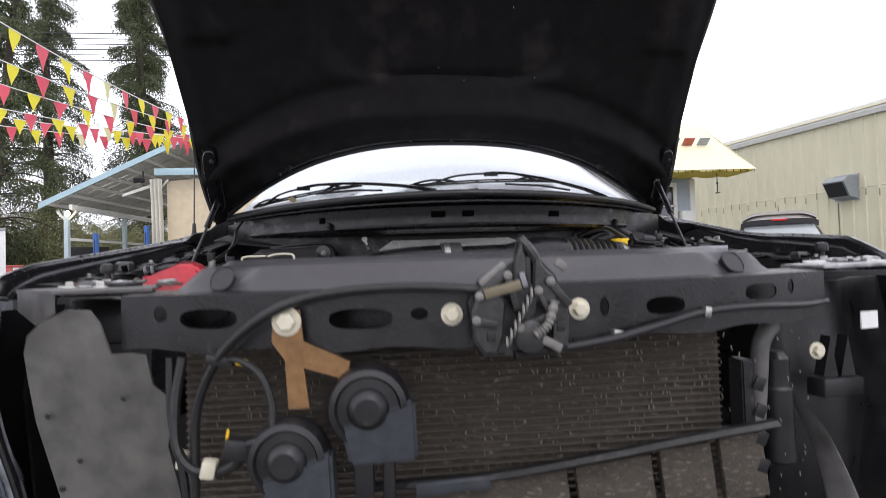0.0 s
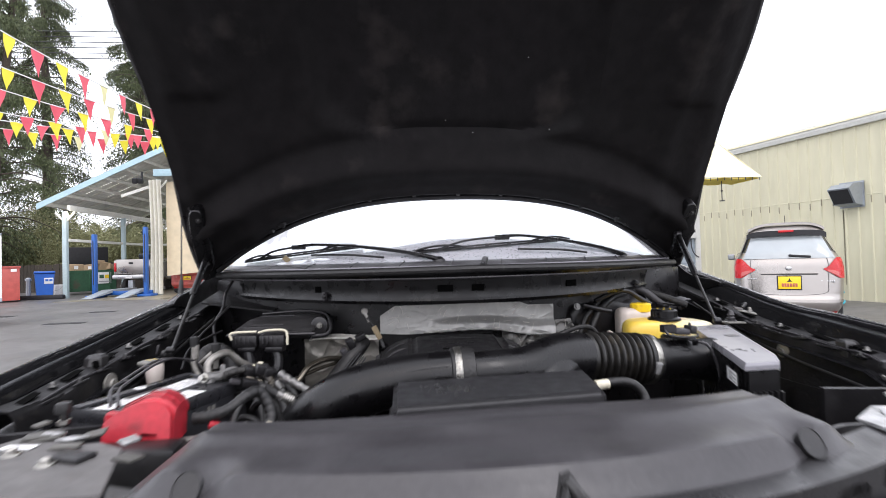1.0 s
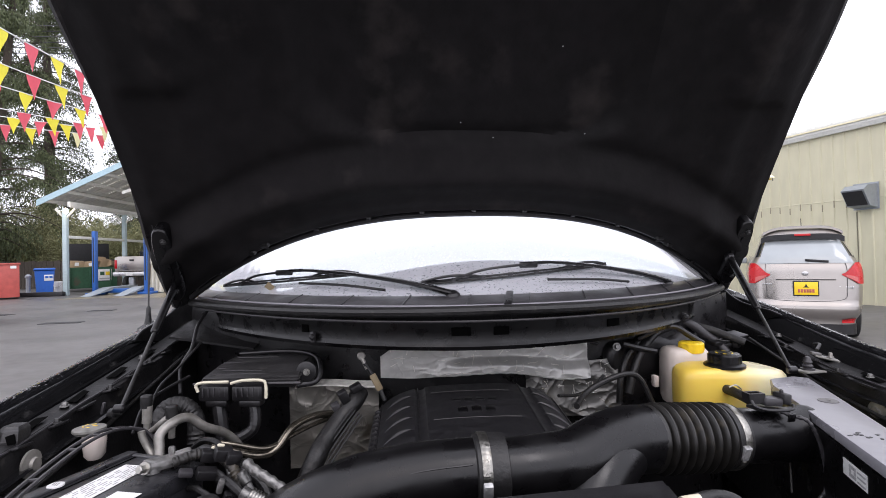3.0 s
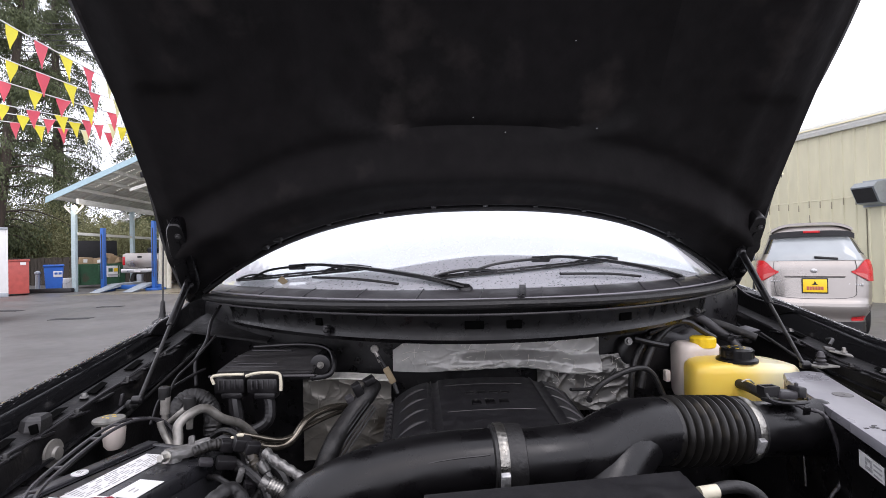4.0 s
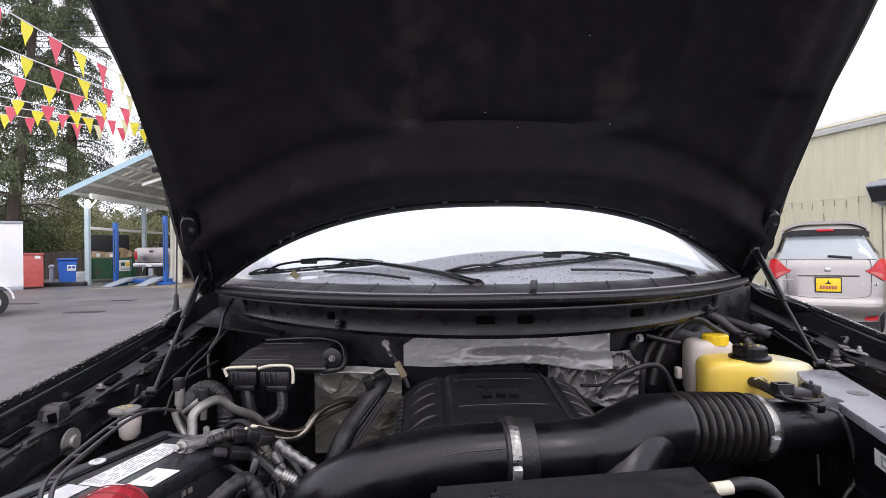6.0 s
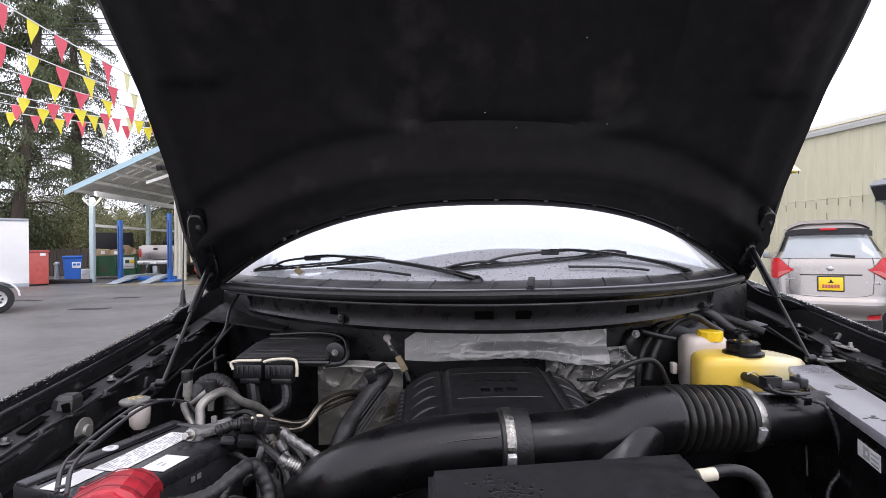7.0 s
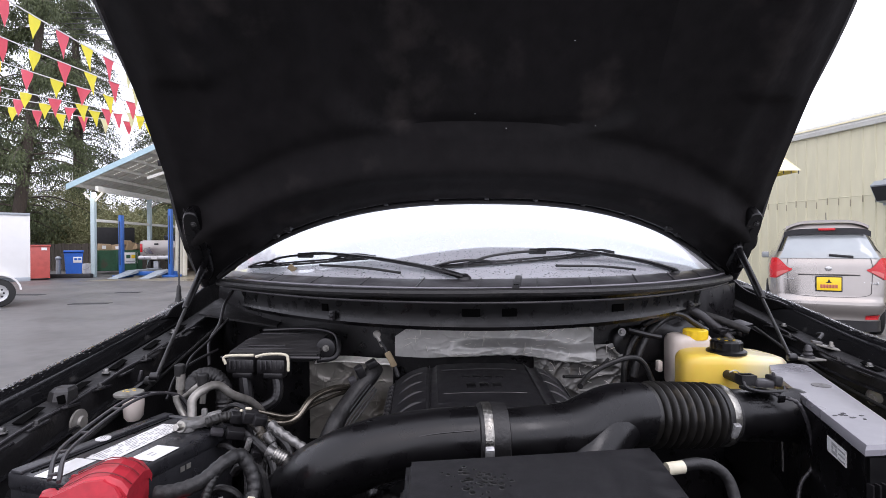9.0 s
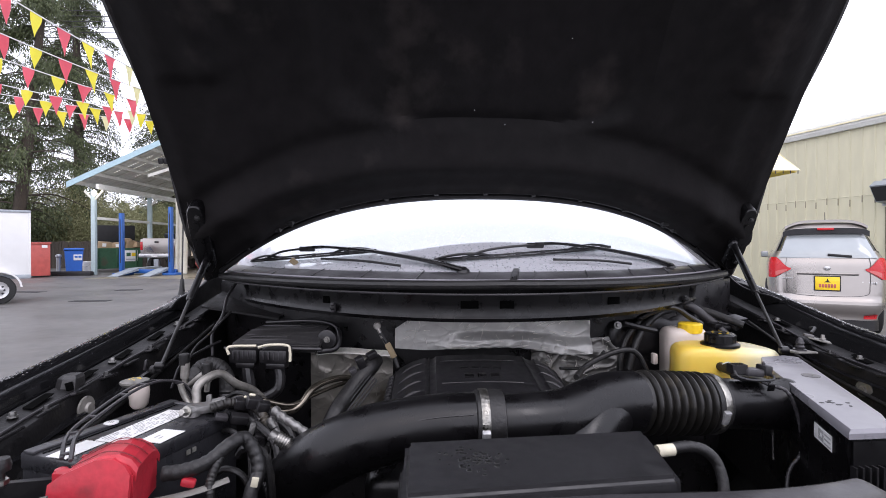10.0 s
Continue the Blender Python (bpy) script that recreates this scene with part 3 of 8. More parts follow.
holes += [oval(-0.468, 1.052, 0.009, 0.010), oval(-0.155, 1.047, 0.010, 0.007), oval(0.066, 1.046, 0.006, 0.011), oval(0.368, 1.056, 0.007, 0.010)]
SUPPORT = part("radiator_support", arc_plate(out, holes, 0.003), "edpaint", truck, "black steel radiator support beam with slots")
bm = sheet(B(), lambda u, v: (-0.525 + 0.975 * u, support_y(-0.525 + 0.975 * u) + 0.07 * v, 1.072 + 0.003 * v), 30, 2, (0, 0, 0.003))
part("top_flange", bm, "edpaint", SUPPORT)
bm = sheet(B(), lambda u, v: (-0.525 + 0.975 * u, support_y(-0.525 + 0.975 * u) + 0.06, 1.0 + 0.072 * v), 30, 2, (0, 0.003, 0))
part("rear_wall", bm, "edpaint", SUPPORT)
for x in (-0.118, 0.033):
    part("bolt", bolt(B(), (x, support_y(x), 1.045), (0, -1, 0), 0.0085, 0.007), "cream", SUPPORT, "pale zinc bolt")
# plastic sight shield on top of the support
def shield(u, v):
    x = -0.485 + 0.875 * u
    w = 0.235 - 0.03 * math.cos(u * 6.28)
    y = support_y(x) + 0.035 + w * v
    e = bulge(min(1, min(u, 1 - u) * 15)) * bulge(min(1, min(v * 8, (1 - v) * 8)))
    dip = 0.022 * (math.exp(-(((x + 0.385) / 0.020) ** 2) - ((v - 0.12) / 0.12) ** 2) + math.exp(-(((x - 0.285) / 0.020) ** 2) - ((v - 0.12) / 0.12) ** 2))
    return (x, y, 1.075 + 0.034 * e + 0.008 * math.exp(-((v - 0.55) / 0.1) ** 2) * e - dip)
part("radiator_cover", sheet(B(), shield, 80, 28, (0, 0, -0.004)), "plastic_dull", truck, "charcoal plastic radiator cover")

for x in (-0.405, 0.300):
    y = support_y(x) + 0.048
    nrm = Vector((0.10 * (-1 if x < 0 else 1), -1.0, 0.75)).normalized()
    a_ = nrm.cross(Vector((0, 0, 1))).normalized()
    b_ = a_.cross(nrm)
    def pk(p, d, c=Vector((x, y, 1.093))):
        return c + a_ * p[0] + b_ * p[1] + nrm * d
    ov = oval(0, 0, 0.015, 0.019, 24, 2.3)
    part("cover_pocket", rings(B(), [[pk(p, -0.001) for p in ov], [pk((p[0] * 0.94, p[1] * 0.94), 0.0) for p in ov], [pk((p[0] * 0.85, p[1] * 0.85), -0.014) for p in ov]]), "plastic", truck, "dark oval pocket in the radiator cover")

# condenser and radiator
def core_y(x):
    return 0.055 + 0.02 * x
bm = sheet(B(), lambda u, v: (-0.45 + 0.71 * u, core_y(-0.45 + 0.71 * u) + 0.008, 0.50 + 0.50 * v), 2, 2, (0, 0.03, 0))
RAD = part("condenser", bm, "fins", truck, "dusty condenser core with bent fins", 0)
tube_me = None
for k in range(46):
    z = 0.565 + k * 0.0094
    bm = B()
    box(bm, (-0.095, core_y(0) + 0.0035, z), (0.71, 0.007, 0.0022), (0, 0, 1.15), 0.0006, 1)
    if tube_me is None:
        ob = part("core_tube", bm, "tubes", RAD, smooth=0)
        tube_me = ob.data
        z0 = z
    else:
        bm.free()
        ob = new("core_tube", tube_me)
        ob.parent = RAD
        ob.location = (0, 0, z - z0)

# small pale bars scattered over the core as glints of bent fins
rd = random.Random(5)
bm = B()
for _ in range(900):
    x, z = rd.uniform(-0.43, 0.25), rd.choice([0.565 + 0.0094 * j for j in range(46)]) + 0.0047
    if rd.random() < 0.35:
        x = abs(x) * 0.9
    box(bm, (x, core_y(x) + 0.0022, z), (rd.uniform(0.0006, 0.0012), 0.002, rd.uniform(0.002, 0.0065)), (0, rd.gauss(0, 14), 0))
part("bent_fin", bm, "fin_bright", RAD, "pale flecks painted as glints on bent fins", 0)["kind"] = "stuff"
# latch: back plate with lobes, two cheeks, levers, pivot and spring
def latch_y(x):
    return support_y(x) - 0.006
lat = [(-0.100, 1.060), (-0.096, 1.015), (-0.082, 0.996), (-0.066, 1.001), (-0.053, 0.997), (-0.042, 1.004), (-0.022, 0.995), (-0.007, 1.003), (0.010, 1.001), (0.015, 1.045), (0.010, 1.062), (0.002, 1.086), (-0.010, 1.098), (-0.033, 1.130), (-0.042, 1.128), (-0.046, 1.104), (-0.066, 1.094), (-0.088, 1.084)]
LATCH = part("hood_latch", rings(B(), [[(x, latch_y(x) - w, z) for x, z in lat] for w in (0.0, 0.007)]), "latch", truck, "greasy dark hood latch", 20)
for o in ([(-0.098, 1.050), (-0.096, 1.016), (-0.085, 1.000), (-0.072, 1.000), (-0.064, 1.020), (-0.060, 1.060), (-0.072, 1.078), (-0.088, 1.074)], [(-0.006, 1.050), (-0.010, 1.012), (-0.002, 1.003), (0.009, 1.005), (0.013, 1.030), (0.010, 1.054)], [(-0.048, 1.100), (-0.052, 1.050), (-0.042, 1.046), (-0.036, 1.060), (-0.036, 1.110), (-0.040, 1.124)], [(-0.026, 1.112), (-0.030, 1.060), (-0.010, 1.050), (0.002, 1.062), (-0.004, 1.086), (-0.014, 1.094)]):
    part("latch_cheek", rings(B(), [[(x, latch_y(x) - w, z) for x, z in o] for w in (0.010, 0.020)] + [[(sum(p[0] for p in o) / len(o) + (x - sum(p[0] for p in o) / len(o)) * 0.86, latch_y(x) - 0.023, sum(p[1] for p in o) / len(o) + (z - sum(p[1] for p in o) / len(o)) * 0.86) for x, z in o]]), "latch", LATCH, "", 25)
part("latch_slot", box(B(), (-0.033, latch_y(-0.033) - 0.012, 1.080), (0.006, 0.014, 0.055), (0, 0, 0), 0.001), "rubber", LATCH)
part("latch_lever", box(B(), (-0.064, latch_y(-0.064) - 0.026, 1.073), (0.042, 0.004, 0.011), (0, -14, 0), 0.001), "lever_tan", LATCH, "tan latch lever")
part("lever_tip", box(B(), (-0.041, latch_y(-0.041) - 0.027, 1.083), (0.006, 0.006, 0.016), (0, -14, 0), 0.001), "plastic_lid", LATCH, "pale lever tip")
part("lever_arm", box(B(), (-0.074, latch_y(-0.074) - 0.020, 1.090), (0.036, 0.006, 0.008), (0, -38, 0), 0.002), "cap_grey", LATCH)
part("catch_tip", box(B(), (0.005, latch_y(0.005) - 0.018, 1.098), (0.014, 0.006, 0.009), (0, 35, 0), 0.001), "cap_grey", LATCH, "bright catch tip")
part("rivet", lathe(B(), (-0.034, latch_y(-0.034) - 0.020, 1.020), (0, -1, 0), [(0, 0.018), (0.006, 0.018), (0.009, 0.013), (0.010, 0.006)], 20), "latch", LATCH, "round pivot boss")
part("latch_spring", tube(B(), [(-0.030, latch_y(-0.03) - 0.03, 1.022), (-0.016, latch_y(-0.016) - 0.032, 1.034), (-0.006, latch_y(-0.006) - 0.028, 1.058)], 0.005, seg=8, wave=0.2, pitch=0.004, n=10), "cap_grey", LATCH)
part("latch_bar", box(B(), (-0.012, latch_y(-0.012) - 0.028, 1.012), (0.026, 0.005, 0.010), (0, 30, 0), 0.002), "cap_grey", LATCH)
for x, z in ((-0.078, 1.022), (0.001, 1.030)):
    part("latch_hole", box(B(), (x, latch_y(x) - 0.023, z), (0.009, 0.003, 0.011), (0, 0, 0), 0.001), "rubber", LATCH)

def on_latch(x, z, out):
    return Vector((x, latch_y(x) - out, z))
part("coil_spring", tube(B(), [on_latch(-0.062 + 0.0012 * k, 1.012 + 0.0022 * k + 0.006 * math.sin(k * 1.57), 0.026 + 0.006 * math.cos(k * 1.57)) for k in range(26)], 0.0016, seg=5, n=2), "cap_grey", LATCH, "small coil spring")
for a, b, w in (((-0.090, 1.066), (-0.060, 1.092), 0.010), ((-0.058, 1.088), (-0.048, 1.050), 0.008), ((-0.010, 1.080), (0.012, 1.052), 0.009), ((-0.046, 1.030), (-0.012, 1.042), 0.008), ((-0.094, 1.040), (-0.070, 1.034), 0.009), ((-0.024, 1.070), (-0.006, 1.034), 0.006)):
    A_, C_ = on_latch(*a, 0.024), on_latch(*b, 0.024)
    part("latch_link", box(B(), (A_ + C_) / 2, ((C_ - A_).length, 0.004, w), (0, -math.degrees(math.atan2(b[1] - a[1], b[0] - a[0])), 0), 0.0015), "latch", LATCH)
    part("link_pin", lathe(B(), A_, (0, -1, 0), [(0, 0.005), (0.004, 0.005), (0.006, 0.003)], 10), "cap_grey", LATCH)
part("latch_hook", tube(B(), [on_latch(-0.040, 1.128, 0.012), on_latch(-0.030, 1.116, 0.016), on_latch(-0.022, 1.100, 0.016), on_latch(-0.024, 1.082, 0.014)], 0.006, seg=8, n=4), "latch", LATCH)
part("grease_smear", rings(B(), [[on_latch(x, z, w) for x, z in oval(-0.036, 1.060, 0.010, 0.022, 14)] for w in (0.021, 0.0235)]), "rubber", LATCH)

# horns and bracket
bm = plate(B(), [(-0.320, 1.055), (-0.290, 1.055), (-0.287, 1.02), (-0.235, 0.995), (-0.240, 0.975), (-0.287, 0.99), (-0.282, 0.945), (-0.305, 0.945), (-0.308, 1.0), (-0.322, 1.02)], [], lambda u, v, w: (u, support_y(-0.3) - 0.012 + w, v), 0.004)
BRK = part("horn_bracket", bm, "rust", truck, "brown zinc horn bracket")
part("bolt", bolt(B(), (-0.305, support_y(-0.305) - 0.012, 1.043), (0, -1, 0), 0.011, 0.007), "cream", BRK, "pale zinc bolt")
for c, r in (((-0.215, -0.045, 0.945), 0.047), ((-0.305, -0.045, 0.892), 0.045)):
    bm = lathe(B(), (c[0], c[1] + 0.03, c[2]), (0, -1, 0), [(0, r * 0.6), (0.006, r), (0.022, r), (0.03, r * 0.92), (0.033, r * 0.78), (0.029, r * 0.72), (0.03, r * 0.5), (0.038, r * 0.42), (0.042, r * 0.3), (0.042, r * 0.1)], 28)
    hn = part("horn", bm, "plastic", truck, "black disc horn")
    bm = B()
    prism(bm, [(c[0] - r * 0.65, c[2] - r * 0.4), (c[0] + r * 1.1, c[2] + r * 0.2), (c[0] + r * 1.15, c[2] - r * 1.25), (c[0] - r * 0.45, c[2] - r * 1.3)], "y", c[1] - 0.004, c[1] + 0.028, 0.004)
    part("horn_trumpet", bm, "horn_grey", hn, "dusty grey-blue horn mouth")

# dusty splash shield beside the radiator
edge = [(-0.58, 0.55), (-0.604, 0.83), (-0.633, 0.921), (-0.642, 0.97), (-0.647, 1.007), (-0.641, 1.029), (-0.619, 1.046), (-0.584, 1.061), (-0.556, 1.059), (-0.545, 1.043), (-0.533, 1.004), (-0.511, 1.005), (-0.493, 1.002), (-0.487, 0.963), (-0.468, 0.944), (-0.468, 0.912), (-0.473, 0.885), (-0.461, 0.822), (-0.455, 0.55)]
bm = plate(B(), edge, [], lambda u, v, w: (u, 0.035 + 1.6 * (u + 0.54) ** 2 + 0.05 * (1.05 - v) + w, v), 0.004)
SPL = part("splash_shield", bm, "shield_grey", truck, "dusty grey plastic splash shield")
for x, z in ((-0.615, 0.93), (-0.575, 0.875), (-0.60, 0.84), (-0.52, 0.95), (-0.555, 0.80)):
    part("mud_spot", lathe(B(), (x, 0.034 + 1.6 * (x + 0.54) ** 2 + 0.05 * (1.05 - z), z), (0, -1, 0), [(0, 0.004), (0.001, 0.003)], 7), "rubber", SPL)

# galvanised ledge brackets that tie the support to the fenders
for s, pts in ((-1, [(-0.50, 0.075), (-0.555, 0.22), (-0.60, 0.25), (-0.64, 0.24), (-0.70, 0.33), (-0.725, 0.29), (-0.757, 0.23), (-0.755, 0.19), (-0.71, 0.17), (-0.69, 0.13), (-0.66, 0.12), (-0.62, 0.07)]), (1, [(0.45, 0.10), (0.45, 0.19), (0.52, 0.24), (0.56, 0.23), (0.60, 0.30), (0.70, 0.35), (0.76, 0.34), (0.775, 0.27), (0.72, 0.22), (0.66, 0.20), (0.60, 0.14), (0.53, 0.12)])):
    bm = B()
    prism(bm, pts, "z", 1.078, 1.083, 0.0015)
    LG = part("tie_bracket", bm, "plastic_grey" if s < 0 else "galv_rough", truck, "bare grey steel tie bracket")
    for k in (0.35, 0.7):
        x = s * (0.55 + 0.2 * k)
        part("bolt", bolt(B(), (x + (0 if s < 0 else -0.02), 0.13 + 0.12 * k + (0 if s < 0 else 0.05), 1.083), (0, 0, 1), 0.007), "steel", LG)
    # flange that hangs down in front
    bm = sheet(B(), lambda u, v: (s * (0.655 + 0.10 * u), 0.125 + 0.07 * u + (0.05 if s > 0 else 0), 1.081 - (0.05 - 0.02 * abs(2 * u - 1)) * v), 6, 2, (0, 0.004, 0))
    part("flange", bm, "plastic_grey" if s < 0 else "edpaint", LG)
    rw = random.Random(60 + s)
    for k in range(9):
        x = s * rw.uniform(0.50, 0.74)
        part("bracket_fold", box(B(), (x, 0.14 + 0.55 * (abs(x) - 0.50) + rw.uniform(0.0, 0.07) + (0.02 if s > 0 else 0), 1.0845 + rw.uniform(0, 0.004)), (rw.uniform(0.02, 0.05), rw.uniform(0.008, 0.025), 0.004), (rw.uniform(-12, 12), rw.uniform(-12, 12), rw.uniform(-40, 40)), 0.001), "galv_rough" if s > 0 else ("shield_grey" if k % 3 else "galv_rough"), LG)
    part("bracket_pad", box(B(), (s * 0.70 - (0.02 if s > 0 else 0), 0.24 + (0.03 if s > 0 else 0), 1.0845), (0.045, 0.016, 0.0016), (0, 0, s * 8), 0.0005), "label", LG, "white paint patch")
    part("bracket_step", box(B(), (s * 0.60, 0.19 + (0.03 if s > 0 else 0), 1.086), (0.05, 0.03, 0.008), (0, 0, s * 20), 0.003), "plastic", LG)
    # rubber hood stop on a threaded pin
    c = (s * 0.70 - (0.03 if s > 0 else 0), 0.33 if s < 0 else 0.36, 1.083)
    st = part("hood_stop", lathe(B(), c, (0, 0, 1), [(0, 0.005), (0.02, 0.005), (0.021, 0.011), (0.028, 0.012), (0.036, 0.010), (0.038, 0.004)], 14), "rubber", truck, "black rubber hood stop on a threaded pin")
    part("locknut", lathe(B(), (c[0], c[1], c[2] + 0.004), (0, 0, 1), [(0, 0.009), (0.006, 0.009)], 6), "steel", st)

# headlamp pockets: dark inner walls behind the missing lamps, and the lamp edge on the near side
for s in (-1, 1):
    bm = sheet(B(), lambda u, v: (s * (0.60 + 0.30 * u), 0.42 - 0.06 * u, 0.50 + 0.56 * v), 6, 6, (0, 0.01, 0))
    part("lamp_pocket", bm, "plastic", truck, "black plastic headlamp pocket")
    bm = sheet(B(), lambda u, v: (s * (0.80 + 0.03 * math.sin(v * 3)), 0.10 + 0.34 * u, 0.50 + 0.55 * v), 6, 8, (s * 0.006, 0, 0))
    part("pocket_wall", bm, "plastic", truck)
M["lens"] = glass("clear_lamp_lens", (0.9, 0.93, 0.95), 0.04)
def lamp_f(u, v):
    top = 1.058 + 0.01 * math.sin(u * 3)
    z = 0.66 + (top - 0.66) * v
    return (-0.722 - 0.030 * v - 0.13 * u + 0.012 * math.sin(v * 7), 0.135 + 0.20 * u * u + 0.02 * (1 - v), z)
HL_ = part("headlamp", sheet(B(), lamp_f, 14, 24, (-0.004, 0.02, 0)), "lamp_chrome", truck, "scuffed clear headlamp with a silvered inside")
part("lens_rim", tube(B(), [Vector(lamp_f(0, k / 12)) + Vector((0.004, -0.003, 0)) for k in range(13)] + [Vector(lamp_f(k / 5, 1)) + Vector((0, -0.003, 0.003)) for k in range(1, 6)], 0.005, seg=8, n=3), "edpaint", HL_)
part("lens_divider", tube(B(), [Vector(lamp_f(k / 6, 0.62 - 0.10 * k / 6)) + Vector((0, -0.004, 0)) for k in range(7)], 0.004, seg=6, n=3), "label", HL_)
part("lens_shade", sheet(B(), lambda u, v: Vector(lamp_f(0.15 + 0.35 * u, 0.05 + 0.40 * v)) + Vector((0.002, -0.005, 0)), 8, 8, (0, 0.003, 0)), "tint_dark", HL_)

# lower condenser section and brackets
for k, (x0, x1) in enumerate(((-0.16, 0.03), (0.035, 0.14), (0.145, 0.22), (0.225, 0.29))):
    bm = box(B(), ((x0 + x1) / 2, 0.018 + 0.02 * x0, 0.845 + 0.012 * k - 0.05), (x1 - x0 - 0.006, 0.012, 0.085), (0, -6, 0), 0.003)
    part("cooler_panel", bm, "fins", RAD, "pale bent cooler fins")
bm = B()
tube(bm, [(-0.23, 0.005, 0.838), (-0.08, 0.003, 0.843), (0.06, 0.005, 0.858), (0.18, 0.01, 0.872), (0.30, 0.015, 0.884)], 0.011, seg=6, n=4, squash=0.5)
part("cross_bar", bm, "rubber", RAD, "black foam strip across the core")
part("oil_smear", box(B(), (-0.12, -0.004, 0.838), (0.09, 0.006, 0.016), (0, -3, 0), 0.002), "horn_grey", RAD)
bm = B()
prism(bm, [(0.262, 0.80), (0.278, 0.80), (0.278, 0.965), (0.262, 0.965)], "y", 0.02, 0.05, 0.002)
for k in range(4):
    box(bm, (0.283, 0.018, 0.83 + 0.035 * k), (0.014, 0.004, 0.018), (0, 25, 0), 0.001)
part("side_bracket", bm, "edpaint", RAD, "black side bracket with bent tabs")
bm = B()
tube(bm, [(0.385, 0.13, 0.99), (0.365, 0.115, 0.985), (0.352, 0.11, 0.965), (0.348, 0.11, 0.93), (0.342, 0.11, 0.87), (0.33, 0.10, 0.84)], 0.0125, seg=12)
part("cooler_pipe", bm, "plastic_grey", truck, "grey cooler pipe with a bend at its top")
bm = lathe(B(), (0.384, 0.125, 0.79), (0, 0, 1), [(0, 0.02), (0.004, 0.023), (0.11, 0.023), (0.114, 0.020), (0.155, 0.020), (0.165, 0.012)], 18)
part("receiver_drier", bm, "plastic", truck, "black receiver drier canister")
bm = sheet(B(), lambda u, v: (0.405 + 0.10 * u + 0.05 * v + 0.03 * math.sin(v * 3), 0.13 + 0.05 * math.sin(u * 3.1) * -1 + 0.05 * u, 0.90 - 0.30 * v - 0.16 * u), 10, 12, (0, 0.004, 0))
part("air_duct", bm, "plastic_grey", truck, "dusty grey plastic air duct")
part("flange_bolt", bolt(B(), (0.452, 0.125, 0.952), (0, -1, 0), 0.0085), "cream", truck, "pale flange bolt")
part("sticker", box(B(), (0.545, 0.13, 0.995), (0.035, 0.002, 0.026), (0, 0, 12), 0), "label", truck, "white paper sticker")
bm = sheet(B(), lambda u, v: (0.42 + 0.34 * u, 0.20 + 0.12 * u + 0.02 * math.sin(u * 9) + 0.01 * math.sin(v * 8), 0.50 + 0.55 * v), 14, 10, (0, 0.008, 0))
part("closing_panel", bm, "plastic", truck, "black plastic closing panel")
for k in range(2):
    bm = B()
    prism(bm, [(0.50 + 0.03 * k, 0.90), (0.525 + 0.03 * k, 0.90), (0.515 + 0.03 * k, 0.965)], "y", 0.17, 0.19)
    part("rib", bm, "plastic", truck)
part("lower_rail", box(B(), (0.52, 0.17, 0.885), (0.10, 0.03, 0.03), (0, 4, 18), 0.004), "plastic", truck)
# release cable and small wiring on the near side of the core
for nm, pts, r, m_ in (("latch_cable", [(-0.04, -0.055, 1.068), (-0.16, -0.045, 1.078), (-0.26, -0.035, 1.073), (-0.32, -0.035, 1.055), (-0.37, -0.02, 1.02), (-0.40, -0.01, 0.98), (-0.418, 0.0, 0.93), (-0.42, 0.0, 0.85), (-0.425, 0.0, 0.75)], 0.0055, "rubber"),
                       ("horn_wire", [(-0.385, -0.01, 1.0), (-0.36, -0.02, 1.0), (-0.335, -0.03, 0.985), (-0.322, -0.035, 0.955), (-0.32, -0.04, 0.93)], 0.004, "rubber"),
                       ("bumper_wire", [(-0.44, 0.02, 1.0), (-0.445, 0.01, 0.95), (-0.44, 0.0, 0.90), (-0.42, -0.005, 0.875), (-0.39, -0.01, 0.873), (-0.365, -0.02, 0.885), (-0.355, -0.03, 0.905), (-0.335, -0.04, 0.915)], 0.006, "rubber"),
                       ("drop_wire", [(-0.455, 0.02, 1.0), (-0.452, 0.015, 0.93), (-0.438, 0.01, 0.87), (-0.43, 0.01, 0.80)], 0.005, "plastic"),
                       ("coolant_pipe", [(-0.05, -0.05, 0.998), (0.06, -0.035, 1.008), (0.13, -0.02, 1.02), (0.20, 0.0, 1.032), (0.28, 0.02, 1.035), (0.38, 0.06, 1.03), (0.45, 0.10, 1.03)], 0.005, "plastic")):
    part(nm, tube(B(), pts, r, seg=8), m_, truck)
for c, sz, m_ in (((-0.385, -0.012, 1.0), (0.03, 0.014, 0.012), "plastic"), ((-0.36, -0.016, 0.998), (0.012, 0.008, 0.008), "yellow_cap"), ((-0.40, -0.01, 0.877), (0.016, 0.016, 0.02), "cream"), ((-0.36, -0.03, 0.905), (0.03, 0.02, 0.022), "plastic"), ((-0.372, -0.034, 0.915), (0.003, 0.003, 0.026), "yellow_cap"), ((0.083, -0.022, 1.012), (0.02, 0.010, 0.010), "steel"), ((0.205, 0.0, 1.032), (0.010, 0.010, 0.014), "steel"), ((-0.44, 0.015, 0.88), (0.012, 0.012, 0.02), "cream")):
    part("wire_clip", box(B(), c, sz, (0, 12, 8), 0.002), m_, truck)
part("horn_plug", box(B(), (-0.222, -0.03, 0.87), (0.022, 0.018, 0.05), (0, 0, 0), 0.003), "plastic", truck, "black horn plug")
part("horn_plug", box(B(), (-0.195, -0.02, 0.86), (0.014, 0.014, 0.05), (0, 0, 0), 0.003), "rubber", truck)

# ---- engine bay ----
part("bay_floor", sheet(B(), lambda u, v: (-0.78 + 1.56 * u, 0.05 + 1.15 * v, 0.62 + 0.03 * math.sin(9 * u) * math.sin(7 * v)), 12, 10, (0, 0, -0.01)), "rubber", truck)
